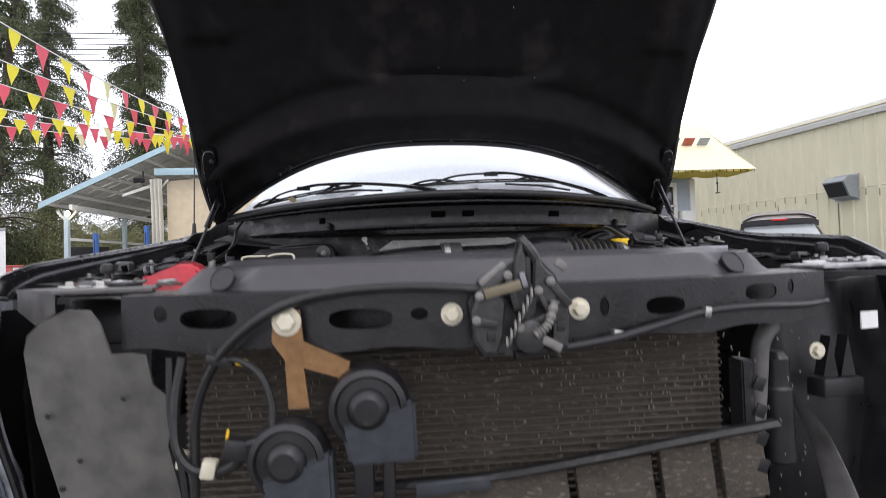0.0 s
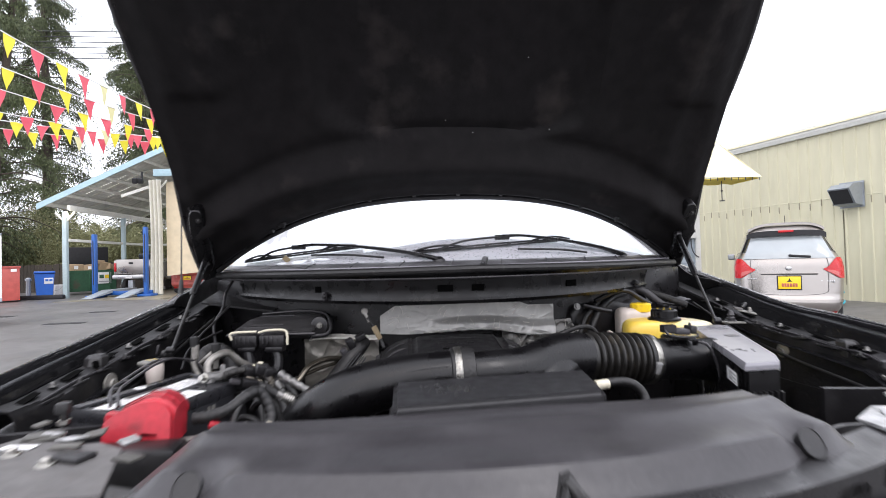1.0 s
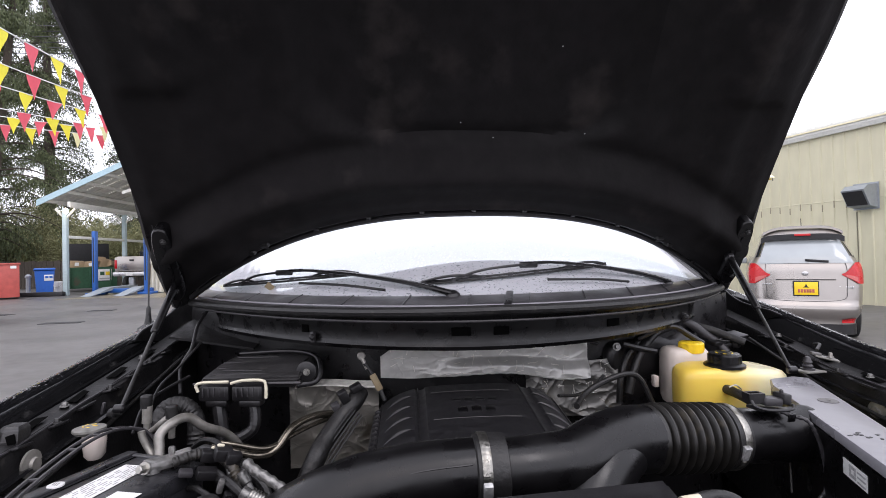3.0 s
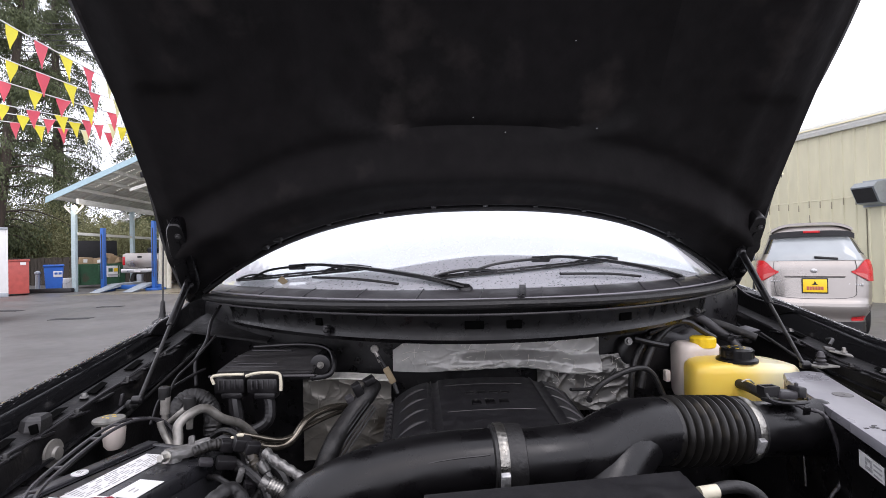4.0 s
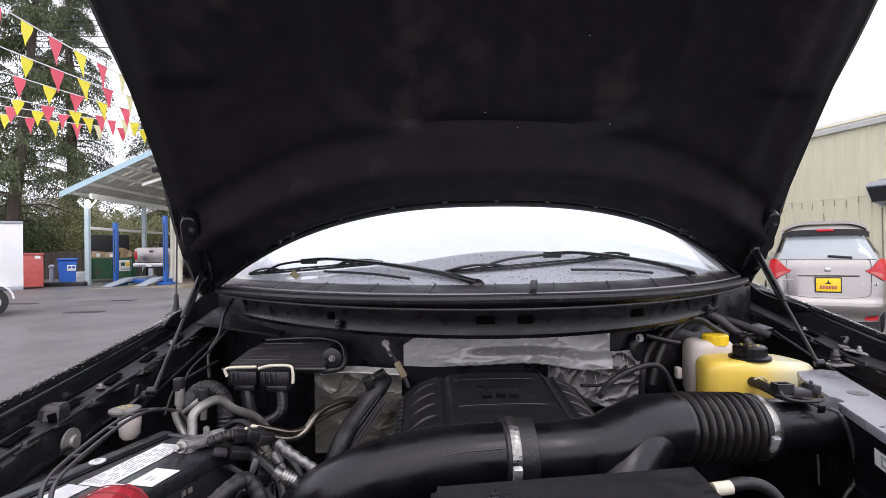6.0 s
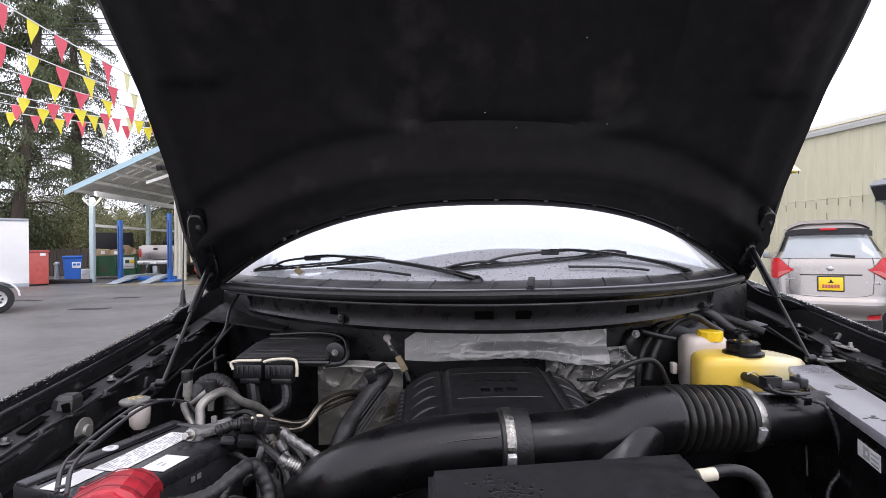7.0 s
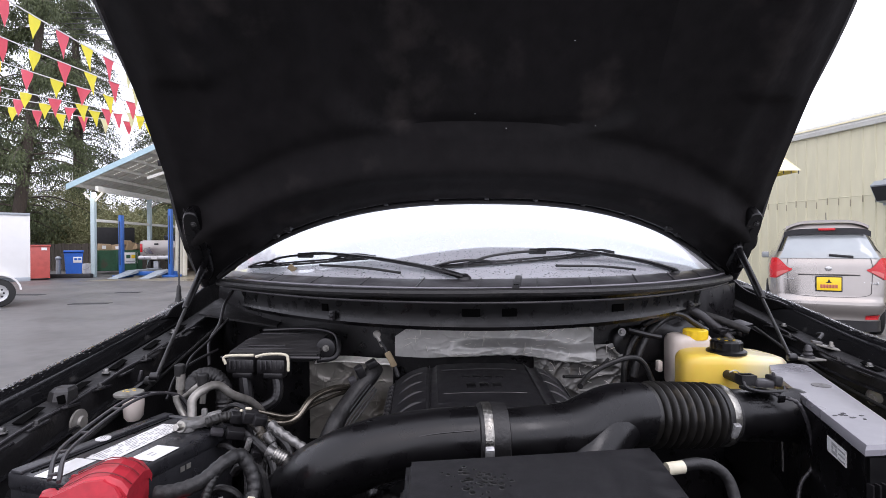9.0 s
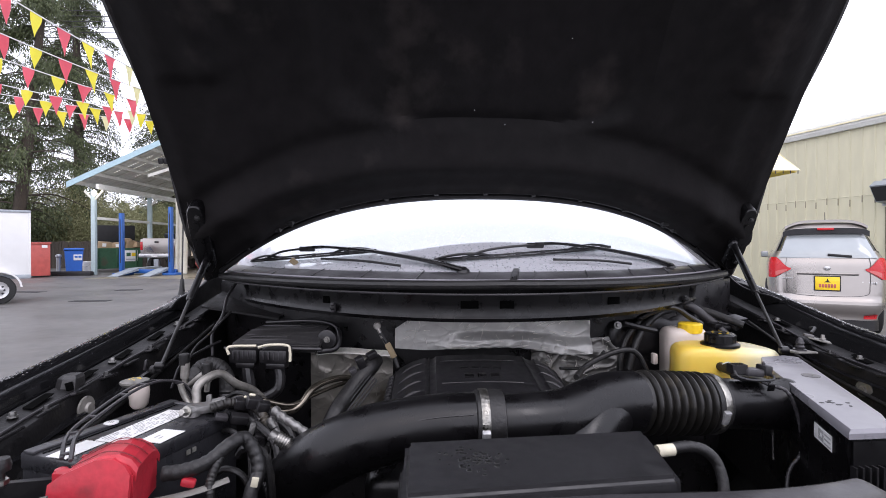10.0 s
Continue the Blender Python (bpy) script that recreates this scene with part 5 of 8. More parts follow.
    for j in range(5):
        part("plug_rib", box(B(), (x - 0.024 + 0.012 * j, y - 0.034, 1.116), (0.003, 0.003, 0.020), (0, 0, -6), 0.001), "plastic_dull", pl)
cable("harness", [(-0.75, 1.24, 1.27), (-0.745, 1.16, 1.235), (-0.735, 1.10, 1.19), (-0.745, 1.06, 1.15), (-0.72, 1.0, 1.10)], 0.0042, "plastic")
cable("harness", [(-0.72, 1.05, 1.13), (-0.74, 1.0, 1.12), (-0.76, 0.92, 1.10), (-0.75, 0.85, 1.06)], 0.0032, "plastic")

# dipstick
DS = part("dipstick", tube(B(), [(-0.245, 0.95, 1.08), (-0.255, 0.955, 1.105), (-0.275, 0.96, 1.14), (-0.29, 0.96, 1.165)], 0.005, seg=8), "rubber", truck, "oil dipstick with a steel loop")
part("tag", box(B(), (-0.263, 0.952, 1.122), (0.015, 0.007, 0.040), (0, -27, 0), 0.002), "tag", DS, "tan paper tag")
part("loop", lathe(B(), (-0.298, 0.965, 1.182), (0.2, -1, 0), [(0, 0.008), (0.004, 0.010), (0.008, 0.008)], 12), "alu", DS)
part("loop_shank", tube(B(), [(-0.296, 0.962, 1.176), (-0.290, 0.961, 1.165), (-0.284, 0.960, 1.152)], 0.005, seg=8), "alu", DS)

# heat shields
def crinkle(x, z, k):
    """Sharp folds and small dents in thin foil."""
    a = 1 - abs(noise.noise((x * 9 + z * 5, z * 13, k)))
    b = 1 - abs(noise.noise((x * 21 - z * 16, z * 26, k + 3)))
    c = noise.cell((x * 24 + 0.3 * z, z * 40 + x * 9, k))
    return 0.012 * a ** 5 + 0.007 * b ** 6 + 0.0009 * c
def foilf(u, v):
    x = -0.262 + 0.545 * u
    lo = 1.098 - 0.005 * math.sin(u * 9) - 0.012 * bulge(min(1, max(0, (u - 0.62) / 0.3)))
    hi = 1.182 - 0.030 * max(0.0, 1 - u * 12) - 0.010 * bulge(min(1, max(0, (u - 0.80) / 0.06)))
    z = lo + (hi - lo) * v
    return (x, 1.10 - crinkle(x, z, 0.3) * (0.04 + 0.34 * (1 - v) ** 2 * min(1, u * 3) + 0.12 * bulge(min(1, max(0, (u - 0.6) / 0.3)))) - 0.020 * bulge(min(1, max(0.0, 0.55 - v) * 3)) * bulge(min(1, max(0, u - 0.25) * 6)), z)
part("heat_shield", sheet(B(), foilf, 190, 44, (0, 0.003, 0)), "foil", truck, "crinkled silver heat shield foil", 12)
def foilg(u, v):
    x = 0.12 + 0.25 * u
    z = 0.98 + (0.125 + 0.02 * u) * v
    return (x, 1.098 - crinkle(x, z, 4) * 0.45 + 0.022 * v, z)
part("heat_shield", sheet(B(), foilg, 90, 50, (0, 0.003, 0)), "foil_dirty", truck, "crinkled silver heat shield foil", 12)
def foilh(u, v):
    x = -0.486 + 0.22 * u
    z = 0.89 + 0.205 * v
    return (x, 1.068 - crinkle(x, z, 8) * 0.3, z)
part("heat_shield", sheet(B(), foilh, 80, 70, (0, 0.003, 0)), "foil_dull", truck, "dirty silver foil on the firewall", 12)
# the fold's bright line is painted, not reflected
part("shield_edge", sheet(B(), lambda u, v: (-0.465 + 0.20 * u, 1.03 + 0.035 * v, 1.098 + 0.004 * math.sin(u * 5) + 0.006 * v), 20, 2, (0, 0, -0.003)), "foil_edge", truck, "folded foil edge, its glint put into the colour")

def creases(f, count, seed, lo, m_):
    """Thin sharp folds that run in short broken lines over a foil."""
    rd = random.Random(seed)
    for _ in range(count):
        u, v = rd.uniform(0.03, 0.92), rd.uniform(lo, 0.92)
        a = rd.choice((rd.uniform(-0.4, 0.4), rd.uniform(0.9, 1.9)))
        pts, st = [], rd.uniform(0.008, 0.022)
        for _ in range(rd.randint(3, 6)):
            pts.append(Vector(f(min(0.99, max(0.01, u)), min(0.98, max(0.02, v)))) + Vector((0, -0.0008, 0)))
            u, v, a = u + st * math.cos(a), v + st * 4 * math.sin(a), a + rd.gauss(0, 0.16)
        part("crease", tube(B(), pts, 0.0007, seg=4, n=2), m_, truck)
# pale crease lines on the two front foils are painted glints
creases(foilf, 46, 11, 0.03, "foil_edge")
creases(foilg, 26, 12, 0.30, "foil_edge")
creases(foilh, 14, 13, 0.40, "alu")
part("bottom_fold", tube(B(), [Vector(foilf(0.30 + 0.68 * k / 30, 0.015)) + Vector((0, -0.002, 0.001 * math.sin(k * 2.3))) for k in range(31)], 0.0022, seg=6, n=2), "foil", truck, "rolled lower edge of the foil")

# engine cover with cooling ribs and raised bars
def ecf(u, v):
    x = -0.272 + 0.44 * u
    side = abs(2 * u - 1)
    z = 1.066 + 0.046 * v - 0.055 * side ** 5 - 0.012 * side ** 2 - 0.05 * bulge(max(0.0, (v - 0.93) / 0.07))
    z -= 0.005 * (bulge(min(1, max(0, 0.030 - abs(u - 0.245)) * 60)) + bulge(min(1, max(0, 0.030 - abs(u - 0.80)) * 60)))
    return (x, 0.58 + 0.41 * v, z)
ECOV = part("engine_cover", sheet(B(), ecf, 88, 40, (0, 0, -0.012)), "plastic_satin", truck, "black plastic engine cover with moulded fins")
def on_cover(u, v, up=0.003):
    return Vector(ecf(u, v)) + Vector((0, 0, up))
for s in (0, 1):
    for k in range(4):
        v = 0.40 + 0.135 * k
        u0 = 0.080 if s == 0 else 0.060
        def crescent(a, b):
            u = u0 + 0.125 * a
            return on_cover(u if s == 0 else 1 - u, v + 0.030 * math.sin(a * 2.4) + 0.030 * (b - 0.5) * math.sin(math.pi * min(1, 0.08 + a)) , 0.0006 + 0.0042 * math.sin(b * 3.14) * math.sin(math.pi * min(0.96, 0.04 + a)))
        part("fin", sheet(B(), crescent, 14, 8, (0, 0, -0.003)), "plastic", ECOV, "worn crescent fin")
    edge = [(0.045, 0.33), (0.045, 0.90), (0.065, 0.95), (0.215, 0.95), (0.235, 0.90), (0.235, 0.33)]
    part("panel_ridge", tube(B(), [on_cover(u if s == 0 else 1 - u, v, 0.001) for u, v in edge], 0.0013, seg=5, n=4), "plastic", ECOV)
for k in range(3):
    part("raised_letter_bar", box(B(), on_cover(0.44 + 0.065 * k, 0.58, 0.0005), (0.020, 0.026, 0.003), (6, 0, 0), 0.0012), "plastic_smooth", ECOV)
for k in range(4):
    part("raised_letter_bar", box(B(), on_cover(0.42 + 0.058 * k, 0.70, 0.0005), (0.018, 0.014, 0.003), (6, 0, 0), 0.001), "plastic_smooth", ECOV)
for j in range(2):
    part("panel_ridge", tube(B(), [on_cover(0.30 + 0.40 * k / 8, 0.48 + 0.34 * j, 0.0006) for k in range(9)], 0.0010, seg=5, n=2), "plastic", ECOV)
for k in range(14):
    part("side_rib", box(B(), on_cover(0.035, 0.2 + 0.05 * k, -0.002), (0.012, 0.008, 0.02), (0, -30, 0), 0.001), "plastic", ECOV)
cable("coolant_hose", [(-0.40, 0.83, 0.955), (-0.383, 0.85, 0.995), (-0.370, 0.88, 1.017), (-0.344, 0.92, 1.048), (-0.315, 0.95, 1.080), (-0.304, 0.98, 1.094)], 0.0205, "rubber", "black ribbed coolant hose", seg=20, n=12)
cable("coolant_hose", [(-0.40, 0.86, 0.97), (-0.375, 0.90, 1.01), (-0.345, 0.94, 1.06), (-0.33, 0.96, 1.085), (-0.31, 0.97, 1.098)], 0.007, "rubber")
for k in range(5):
    cable("hose_rib", [(-0.398 + 0.006 * k, 0.826, 0.966 - 0.004 * k), (-0.372 + 0.006 * k, 0.860, 1.006 - 0.004 * k), (-0.340 + 0.006 * k, 0.889, 1.046 - 0.004 * k), (-0.312 + 0.005 * k, 0.905, 1.078 - 0.004 * k)], 0.002, "plastic", seg=5)
for c, s_, m_ in (((-0.335, 0.93, 1.098), (0.02, 0.02, 0.03), "plastic"), ((-0.352, 0.93, 1.075), (0.018, 0.02, 0.02), "plastic_dull"), ((-0.395, 0.85, 0.965), (0.022, 0.012, 0.020), "cream"), ((-0.31, 0.95, 1.112), (0.026, 0.02, 0.016), "plastic")):
    part("connector", box(B(), c, s_, (10, -25, 20), 0.003), m_, truck)
cable("vacuum_line", [(0.18, 0.88, 1.07), (0.22, 0.94, 1.08), (0.27, 0.96, 1.10), (0.33, 0.97, 1.115), (0.37, 0.98, 1.10), (0.40, 0.98, 1.04)], 0.007, "rubber")
cable("vacuum_line", [(0.16, 0.95, 1.075), (0.22, 0.99, 1.065), (0.27, 1.02, 1.075), (0.30, 1.03, 1.10)], 0.004, "rubber")

# air intake: tube, clamps, Y branch, bellows, sensor housing
TUBE = part("intake_tube", tube(B(), [(-0.43, 0.60, 0.88), (-0.415, 0.575, 0.94), (-0.385, 0.545, 0.998), (-0.33, 0.515, 1.044), (-0.255, 0.505, 1.077), (-0.17, 0.507, 1.091), (-0.09, 0.508, 1.096)], lambda k: 0.056 - 0.009 * k, seg=28), "plastic_smooth", truck, "smooth black plastic air intake tube")
part("mould_seam", tube(B(), [(-0.348, 0.478, 1.060), (-0.30, 0.468, 1.083), (-0.255, 0.465, 1.100), (-0.17, 0.466, 1.116), (-0.10, 0.468, 1.121)], 0.0011, seg=5, n=5), "plastic_satin", TUBE, "fine moulding seam")
part("mid_tube", tube(B(), [(-0.07, 0.508, 1.094), (0.0, 0.515, 1.094), (0.06, 0.53, 1.094), (0.10, 0.55, 1.10), (0.145, 0.57, 1.106), (0.195, 0.588, 1.102)], lambda k: 0.044 + 0.010 * k, seg=28), "plastic_smooth", TUBE)
part("branch", tube(B(), [(-0.02, 0.455, 0.92), (0.02, 0.468, 0.985), (0.06, 0.492, 1.035), (0.105, 0.53, 1.075), (0.15, 0.572, 1.098)], lambda k: 0.036 + 0.013 * k, seg=24), "plastic_smooth", TUBE)
part("cuff", lathe(B(), (-0.095, 0.508, 1.096), (1, 0.02, 0), [(0, 0.047), (0.002, 0.051), (0.03, 0.052), (0.045, 0.051), (0.047, 0.045)], 28), "rubber", TUBE)
part("hose_clamp", lathe(B(), (-0.088, 0.508, 1.096), (1, 0.02, 0), [(0, 0.0525), (0.001, 0.0532), (0.0125, 0.0532), (0.0135, 0.0525)], 32), "clamp", TUBE, "steel hose clamp band")
def clamp_screw(c, yaw):
    sc = part("clamp_screw", box(B(), c, (0.013, 0.010, 0.026), (24, 0, yaw), 0.002), "galv_rough", TUBE, "bright clamp screw housing")
    part("screw_head", lathe(B(), Vector(c) + Vector((0, 0.006, -0.014)), (0, 0.4, -0.9), [(0, 0.005), (0.007, 0.005), (0.008, 0.003)], 8), "steel", sc)
    for k in range(4):
        part("band_slot", box(B(), Vector(c) + Vector((0, 0.004 + 0.0036 * k, 0.020 + 0.006 * k)), (0.007, 0.002, 0.0022), (40, 0, yaw)), "rubber", sc)
clamp_screw((-0.081, 0.458, 1.088), 0)
prof_ = [(0.0, 0.050), (0.003, 0.0535), (0.012, 0.0535)]
for k in range(8):
    t_ = 0.014 + 0.0158 * k
    prof_ += [(t_, 0.0485), (t_ + 0.0035, 0.0478), (t_ + 0.0060, 0.0545), (t_ + 0.0080, 0.0572), (t_ + 0.0100, 0.0572), (t_ + 0.0125, 0.0540)]
prof_ += [(0.1420, 0.050), (0.146, 0.048)]
part("bellows", lathe(B(), (0.196, 0.588, 1.101), (1, 0.19, -0.085), prof_, 40), "bellows", TUBE, "ribbed black rubber bellows with dusty folds")
part("bellows_cuff", lathe(B(), (0.335, 0.616, 1.089), (1, 0.17, -0.08), [(0, 0.050), (0.002, 0.054), (0.03, 0.053), (0.032, 0.046)], 28), "rubber", TUBE)
part("hose_clamp", lathe(B(), (0.346, 0.618, 1.088), (1, 0.17, -0.08), [(0, 0.0545), (0.001, 0.055), (0.012, 0.055), (0.013, 0.0545)], 32), "clamp", TUBE, "steel hose clamp band")
clamp_screw((0.354, 0.566, 1.078), 10)
part("sensor_housing", lathe(B(), (0.362, 0.621, 1.087), (1, 0.17, -0.08), [(0, 0.045), (0.004, 0.0465), (0.03, 0.046), (0.15, 0.047), (0.155, 0.05), (0.165, 0.05)], 28), "plastic_smooth", TUBE)
part("sensor_flange", box(B(), (0.428, 0.613, 1.134), (0.062, 0.032, 0.006), (0, 6, 10), 0.002), "plastic", TUBE)
FS = part("flow_sensor", box(B(), (0.430, 0.612, 1.147), (0.038, 0.024, 0.014), (0, 6, 10), 0.004), "plastic_dull", TUBE, "black flow sensor plug")
part("sensor_socket", plate(B(), [(-0.014, -0.009), (0.014, -0.009), (0.014, 0.009), (-0.014, 0.009)], [[(-0.010, -0.005), (0.010, -0.005), (0.010, 0.005), (-0.010, 0.005)]], lambda u, v, w: (0.402 + u, 0.612 + v * 1.1, 1.146 + w), 0.016), "plastic", FS, "", 0)
part("sensor_clip", box(B(), (0.455, 0.615, 1.150), (0.016, 0.026, 0.018), (0, 5, 10), 0.003), "plastic", FS)
part("clip_pin", lathe(B(), (0.452, 0.612, 1.158), (0, 0, 1), [(0, 0.003), (0.006, 0.003), (0.008, 0.001)], 8), "plastic_dull", FS)
part("sensor_rail", tube(B(), [(0.390, 0.600, 1.152), (0.393, 0.592, 1.143), (0.420, 0.590, 1.137), (0.455, 0.592, 1.137), (0.463, 0.600, 1.142)], 0.0024, seg=8, n=4), "plastic", FS)
part("housing_tab", box(B(), (0.447, 0.583, 1.126), (0.014, 0.003, 0.014), (12, 0, 10), 0.001), "plastic_smooth", TUBE)
cable("sensor_wire", [(0.44, 0.60, 1.132), (0.455, 0.592, 1.126), (0.470, 0.58, 1.122), (0.482, 0.575, 1.100), (0.494, 0.575, 1.058), (0.496, 0.575, 1.011), (0.478, 0.575, 0.985), (0.46, 0.56, 0.965), (0.44, 0.53, 0.93), (0.42, 0.49, 0.86)], 0.0032, "plastic_dull", "taped sensor wire", wave=0.18, pitch=0.009, n=10)

# resonator box in front of the engine
def ibx(x, y, z):
    return pose(-0.026, 0.312, 0, 0, 0, 5) @ Vector((x, y, z))
def box_ring(z, grow=0.0):
    return [(x + grow * a, y + grow * b, z) for x, y, a, b in ((-0.201, 0.212, -1, -1), (0.120, 0.248, 1, -1), (0.140, 0.404, 1, 1), (-0.203, 0.370, -1, 1))]
def boxed(z0, z1, grow, bev, slope=0.0):
    bm = rings(B(), [box_ring(z0, grow), box_ring(z1, grow - slope)])
    bmesh.ops.bevel(bm, geom=list(bm.edges), offset=bev, segments=3, affect='EDGES')
    return bm
IB = part("resonator_box", boxed(1.060, 1.1205, 0.0, 0.007, 0.003), "plastic_satin", truck, "black plastic resonator box, wet on top")
part("box_lip", boxed(1.066, 1.079, 0.005, 0.003), "plastic", IB)
part("box_base", boxed(0.99, 1.066, -0.004, 0.005), "plastic", IB)
for x in (-0.09, 0.09):
    part("clip", box(B(), ibx(x - 0.01, -0.092, 1.074), (0.05, 0.012, 0.034), (0, 0, 6), 0.004), "plastic", IB)
for k in range(18):
    part("front_rib", box(B(), ibx(-0.155 + 0.0166 * k, -0.086, 1.035), (0.004, 0.008, 0.04), (0, 0, 5)), "plastic", IB)
M["water"] = mat("wet_patch", (0.006, 0.006, 0.006), 0.05, vary=0.1, bump=0)
wd = random.Random(4)
bm = B()
for _ in range(90):
    p = ibx(-0.088 + wd.gauss(0, 0.016), wd.gauss(0.002, 0.015), 1.1203)
    w_ = wd.uniform(0.0012, 0.0042)
    lathe(bm, p, (0, 0, 1), [(0, w_), (w_ * 0.22, w_ * 0.85), (w_ * 0.34, w_ * 0.3)], 8)
tagged(part("rain_water", bm, "water", IB, "cluster of clear rain drops"), kind="stuff")
CN = part("breather_hose", tube(B(), [(0.165, 0.39, 1.095), (0.195, 0.395, 1.097), (0.220, 0.395, 1.092), (0.237, 0.39, 1.075), (0.238, 0.375, 1.045), (0.222, 0.35, 1.0)], 0.0078, seg=12), "rubber", truck, "black breather hose with a white collar")
part("collar", lathe(B(), (0.150, 0.387, 1.094), (1, 0.10, 0.05), [(0, 0.0085), (0.024, 0.0085), (0.025, 0.007)], 14), "cream", CN, "white plastic collar")
cable("radiator_hose", [(0.17, 0.23, 1.0), (0.23, 0.27, 1.03), (0.28, 0.31, 1.04), (0.33, 0.33, 1.02)], 0.026, "plastic_grey", "grey corrugated hose", wave=0.06, pitch=0.009, n=14, seg=16)
cable("radiator_hose", [(0.30, 0.25, 1.02), (0.36, 0.27, 1.03), (0.42, 0.30, 1.03)], 0.03, "plastic_dull", seg=16)

# air cleaner housing
ab = [(0.424, 0.385), (0.492, 0.39), (0.528, 0.448), (0.695, 0.85), (0.675, 0.87), (0.61, 0.855), (0.575, 0.800)]
bm = B()
rings(bm, [[(x, y, 0.90) for x, y in ab], [(x, y, 1.110) for x, y in ab]])
bmesh.ops.bevel(bm, geom=list(bm.edges), offset=0.006, segments=2, affect='EDGES')
AB = part("air_cleaner", bm, "plastic_smooth", truck, "black air cleaner housing with a paler lid")
bm = B()
cx, cy = 0.57, 0.61
rings(bm, [[(cx + (x - cx) * 1.02, cy + (y - cy) * 1.01, 1.108) for x, y in ab], [(cx + (x - cx) * 1.02, cy + (y - cy) * 1.01, 1.116) for x, y in ab], [(cx + (x - cx) * 0.97, cy + (y - cy) * 0.985, 1.121) for x, y in ab]])
part("lid", bm, "plastic_lid", AB, "pale grey lid")
part("lid_boss", lathe(B(), (0.594, 0.68, 1.1205), (0, 0, 1), [(0, 0.017), (0.0016, 0.0165), (0.0017, 0.004), (0.0008, 0.003), (0.0008, 0.001)], 24), "plastic_grey", AB)
for k in range(9):
    r_ = random.Random(40 + k)
    part("dirt_speck", box(B(), (0.505 + r_.gauss(0, 0.012), 0.50 + r_.gauss(0, 0.016), 1.1213), (0.006, 0.004, 0.0006), (0, 0, r_.uniform(0, 90))), "rubber", AB)
def on_wall(s, z, out=0.0015):
    return Vector((0.575 - 0.164 * s - out * 0.94, 0.800 - 0.454 * s + out * 0.34, z))
part("label", rings(B(), [[on_wall(s, z, o) for s, z in ((0.645, 1.066), (0.645, 1.090), (0.79, 1.090), (0.79, 1.066))] for o in (0.0005, 0.0016)]), "label", AB, "white label with a code block", 0)
for k in range(3):
    part("print_bar", rings(B(), [[on_wall(s, z, o) for s, z in ((0.735, 1.069 + 0.007 * k), (0.735, 1.0715 + 0.007 * k), (0.782, 1.0715 + 0.007 * k), (0.782, 1.069 + 0.007 * k))] for o in (0.0016, 0.0022)]), "ink", AB, "", 0)
for k in range(9):
    s_, z_ = 0.685 + 0.015 * (k % 3), 1.070 + 0.006 * (k // 3)
    if k != 4:
        part("code_block", rings(B(), [[on_wall(s, z, o) for s, z in ((s_, z_), (s_, z_ + 0.005), (s_ + 0.012, z_ + 0.005), (s_ + 0.012, z_))] for o in (0.0016, 0.0022)]), "ink", AB, "", 0)
for k in range(7):
    part("side_rib", box(B(), (0.428 + 0.010 * k, 0.382, 1.045), (0.003, 0.01, 0.05), (0, 0, 0)), "plastic", AB)
part("clip_wire", tube(B(), [(0.535, 0.72, 1.08), (0.53, 0.70, 1.02), (0.525, 0.69, 0.95)], 0.002, seg=5), "plastic_grey", AB)

# coolant tank, washer tank
def blob(outline, z0, z1, dz, bev):
    """A moulded vessel: outline rounded off, shoulders turned in."""
    pts = [Vector(p) for p in outline]
    for _ in range(3):
        pts = [q for a, b in zip(pts, pts[1:] + pts[:1]) for q in (a * 0.8 + b * 0.2, a * 0.2 + b * 0.8)]
    c = sum(pts, Vector((0, 0))) / len(pts)
    loops = []
    for inset, z in ((bev, 0.0), (bev * 0.3, bev * 0.3), (0.0, bev), (0.0, -bev), (bev * 0.12, -bev * 0.55), (bev * 0.42, -bev * 0.2), (bev * 0.9, -bev * 0.03), (bev * 1.8, 0.0)):
        loop = []
        for p in pts:
            d = (c - p)
            q = p + d.normalized() * min(inset, d.length * 0.8)
            base = z0 if len(loops) < 3 else z1 + dz(p.x, p.y)
            loop.append((q.x, q.y, base + z))
        loops.append(loop)
    return rings(B(), loops)
tank = [(0.45, 0.925), (0.60, 0.915), (0.685, 0.90), (0.715, 0.94), (0.70, 1.04), (0.60, 1.05), (0.47, 1.04)]
DG = part("coolant_tank", blob(tank, 1.0, 1.128, lambda x, y: -0.05 * max(0.0, x - 0.60), 0.024), "tank", truck, "amber translucent coolant tank with a black cap")
part("cap_base", lathe(B(), (0.575, 0.965, 1.126), (0, 0, 1), [(0, 0.046), (0.006, 0.046), (0.010, 0.040)], 28), "plastic_smooth", DG)
bm = B()
n_ = 48
def ribbed(r, d):
    return [r * (1 + d * (1 if (k // 2) % 2 else 0)) for k in range(n_)]
rings(bm, [[(0.575 + rr * math.cos(k * 2 * math.pi / n_), 0.965 + rr * math.sin(k * 2 * math.pi / n_), z) for k, rr in enumerate(ribbed(r, d))] for z, r, d in ((1.133, 0.036, 0.04), (1.154, 0.036, 0.04), (1.158, 0.033, 0), (1.160, 0.015, 0))])
part("cap", bm, "plastic_smooth", DG, "ribbed black pressure cap with yellow print", 20)
for k in range(6):
    a = k * 1.05
    part("cap_print", box(B(), (0.575 + 0.019 * math.cos(a), 0.965 + 0.019 * math.sin(a), 1.1595), (0.008, 0.0025, 0.001), (0, 0, math.degrees(a) + 90)), "yellow_cap", DG)
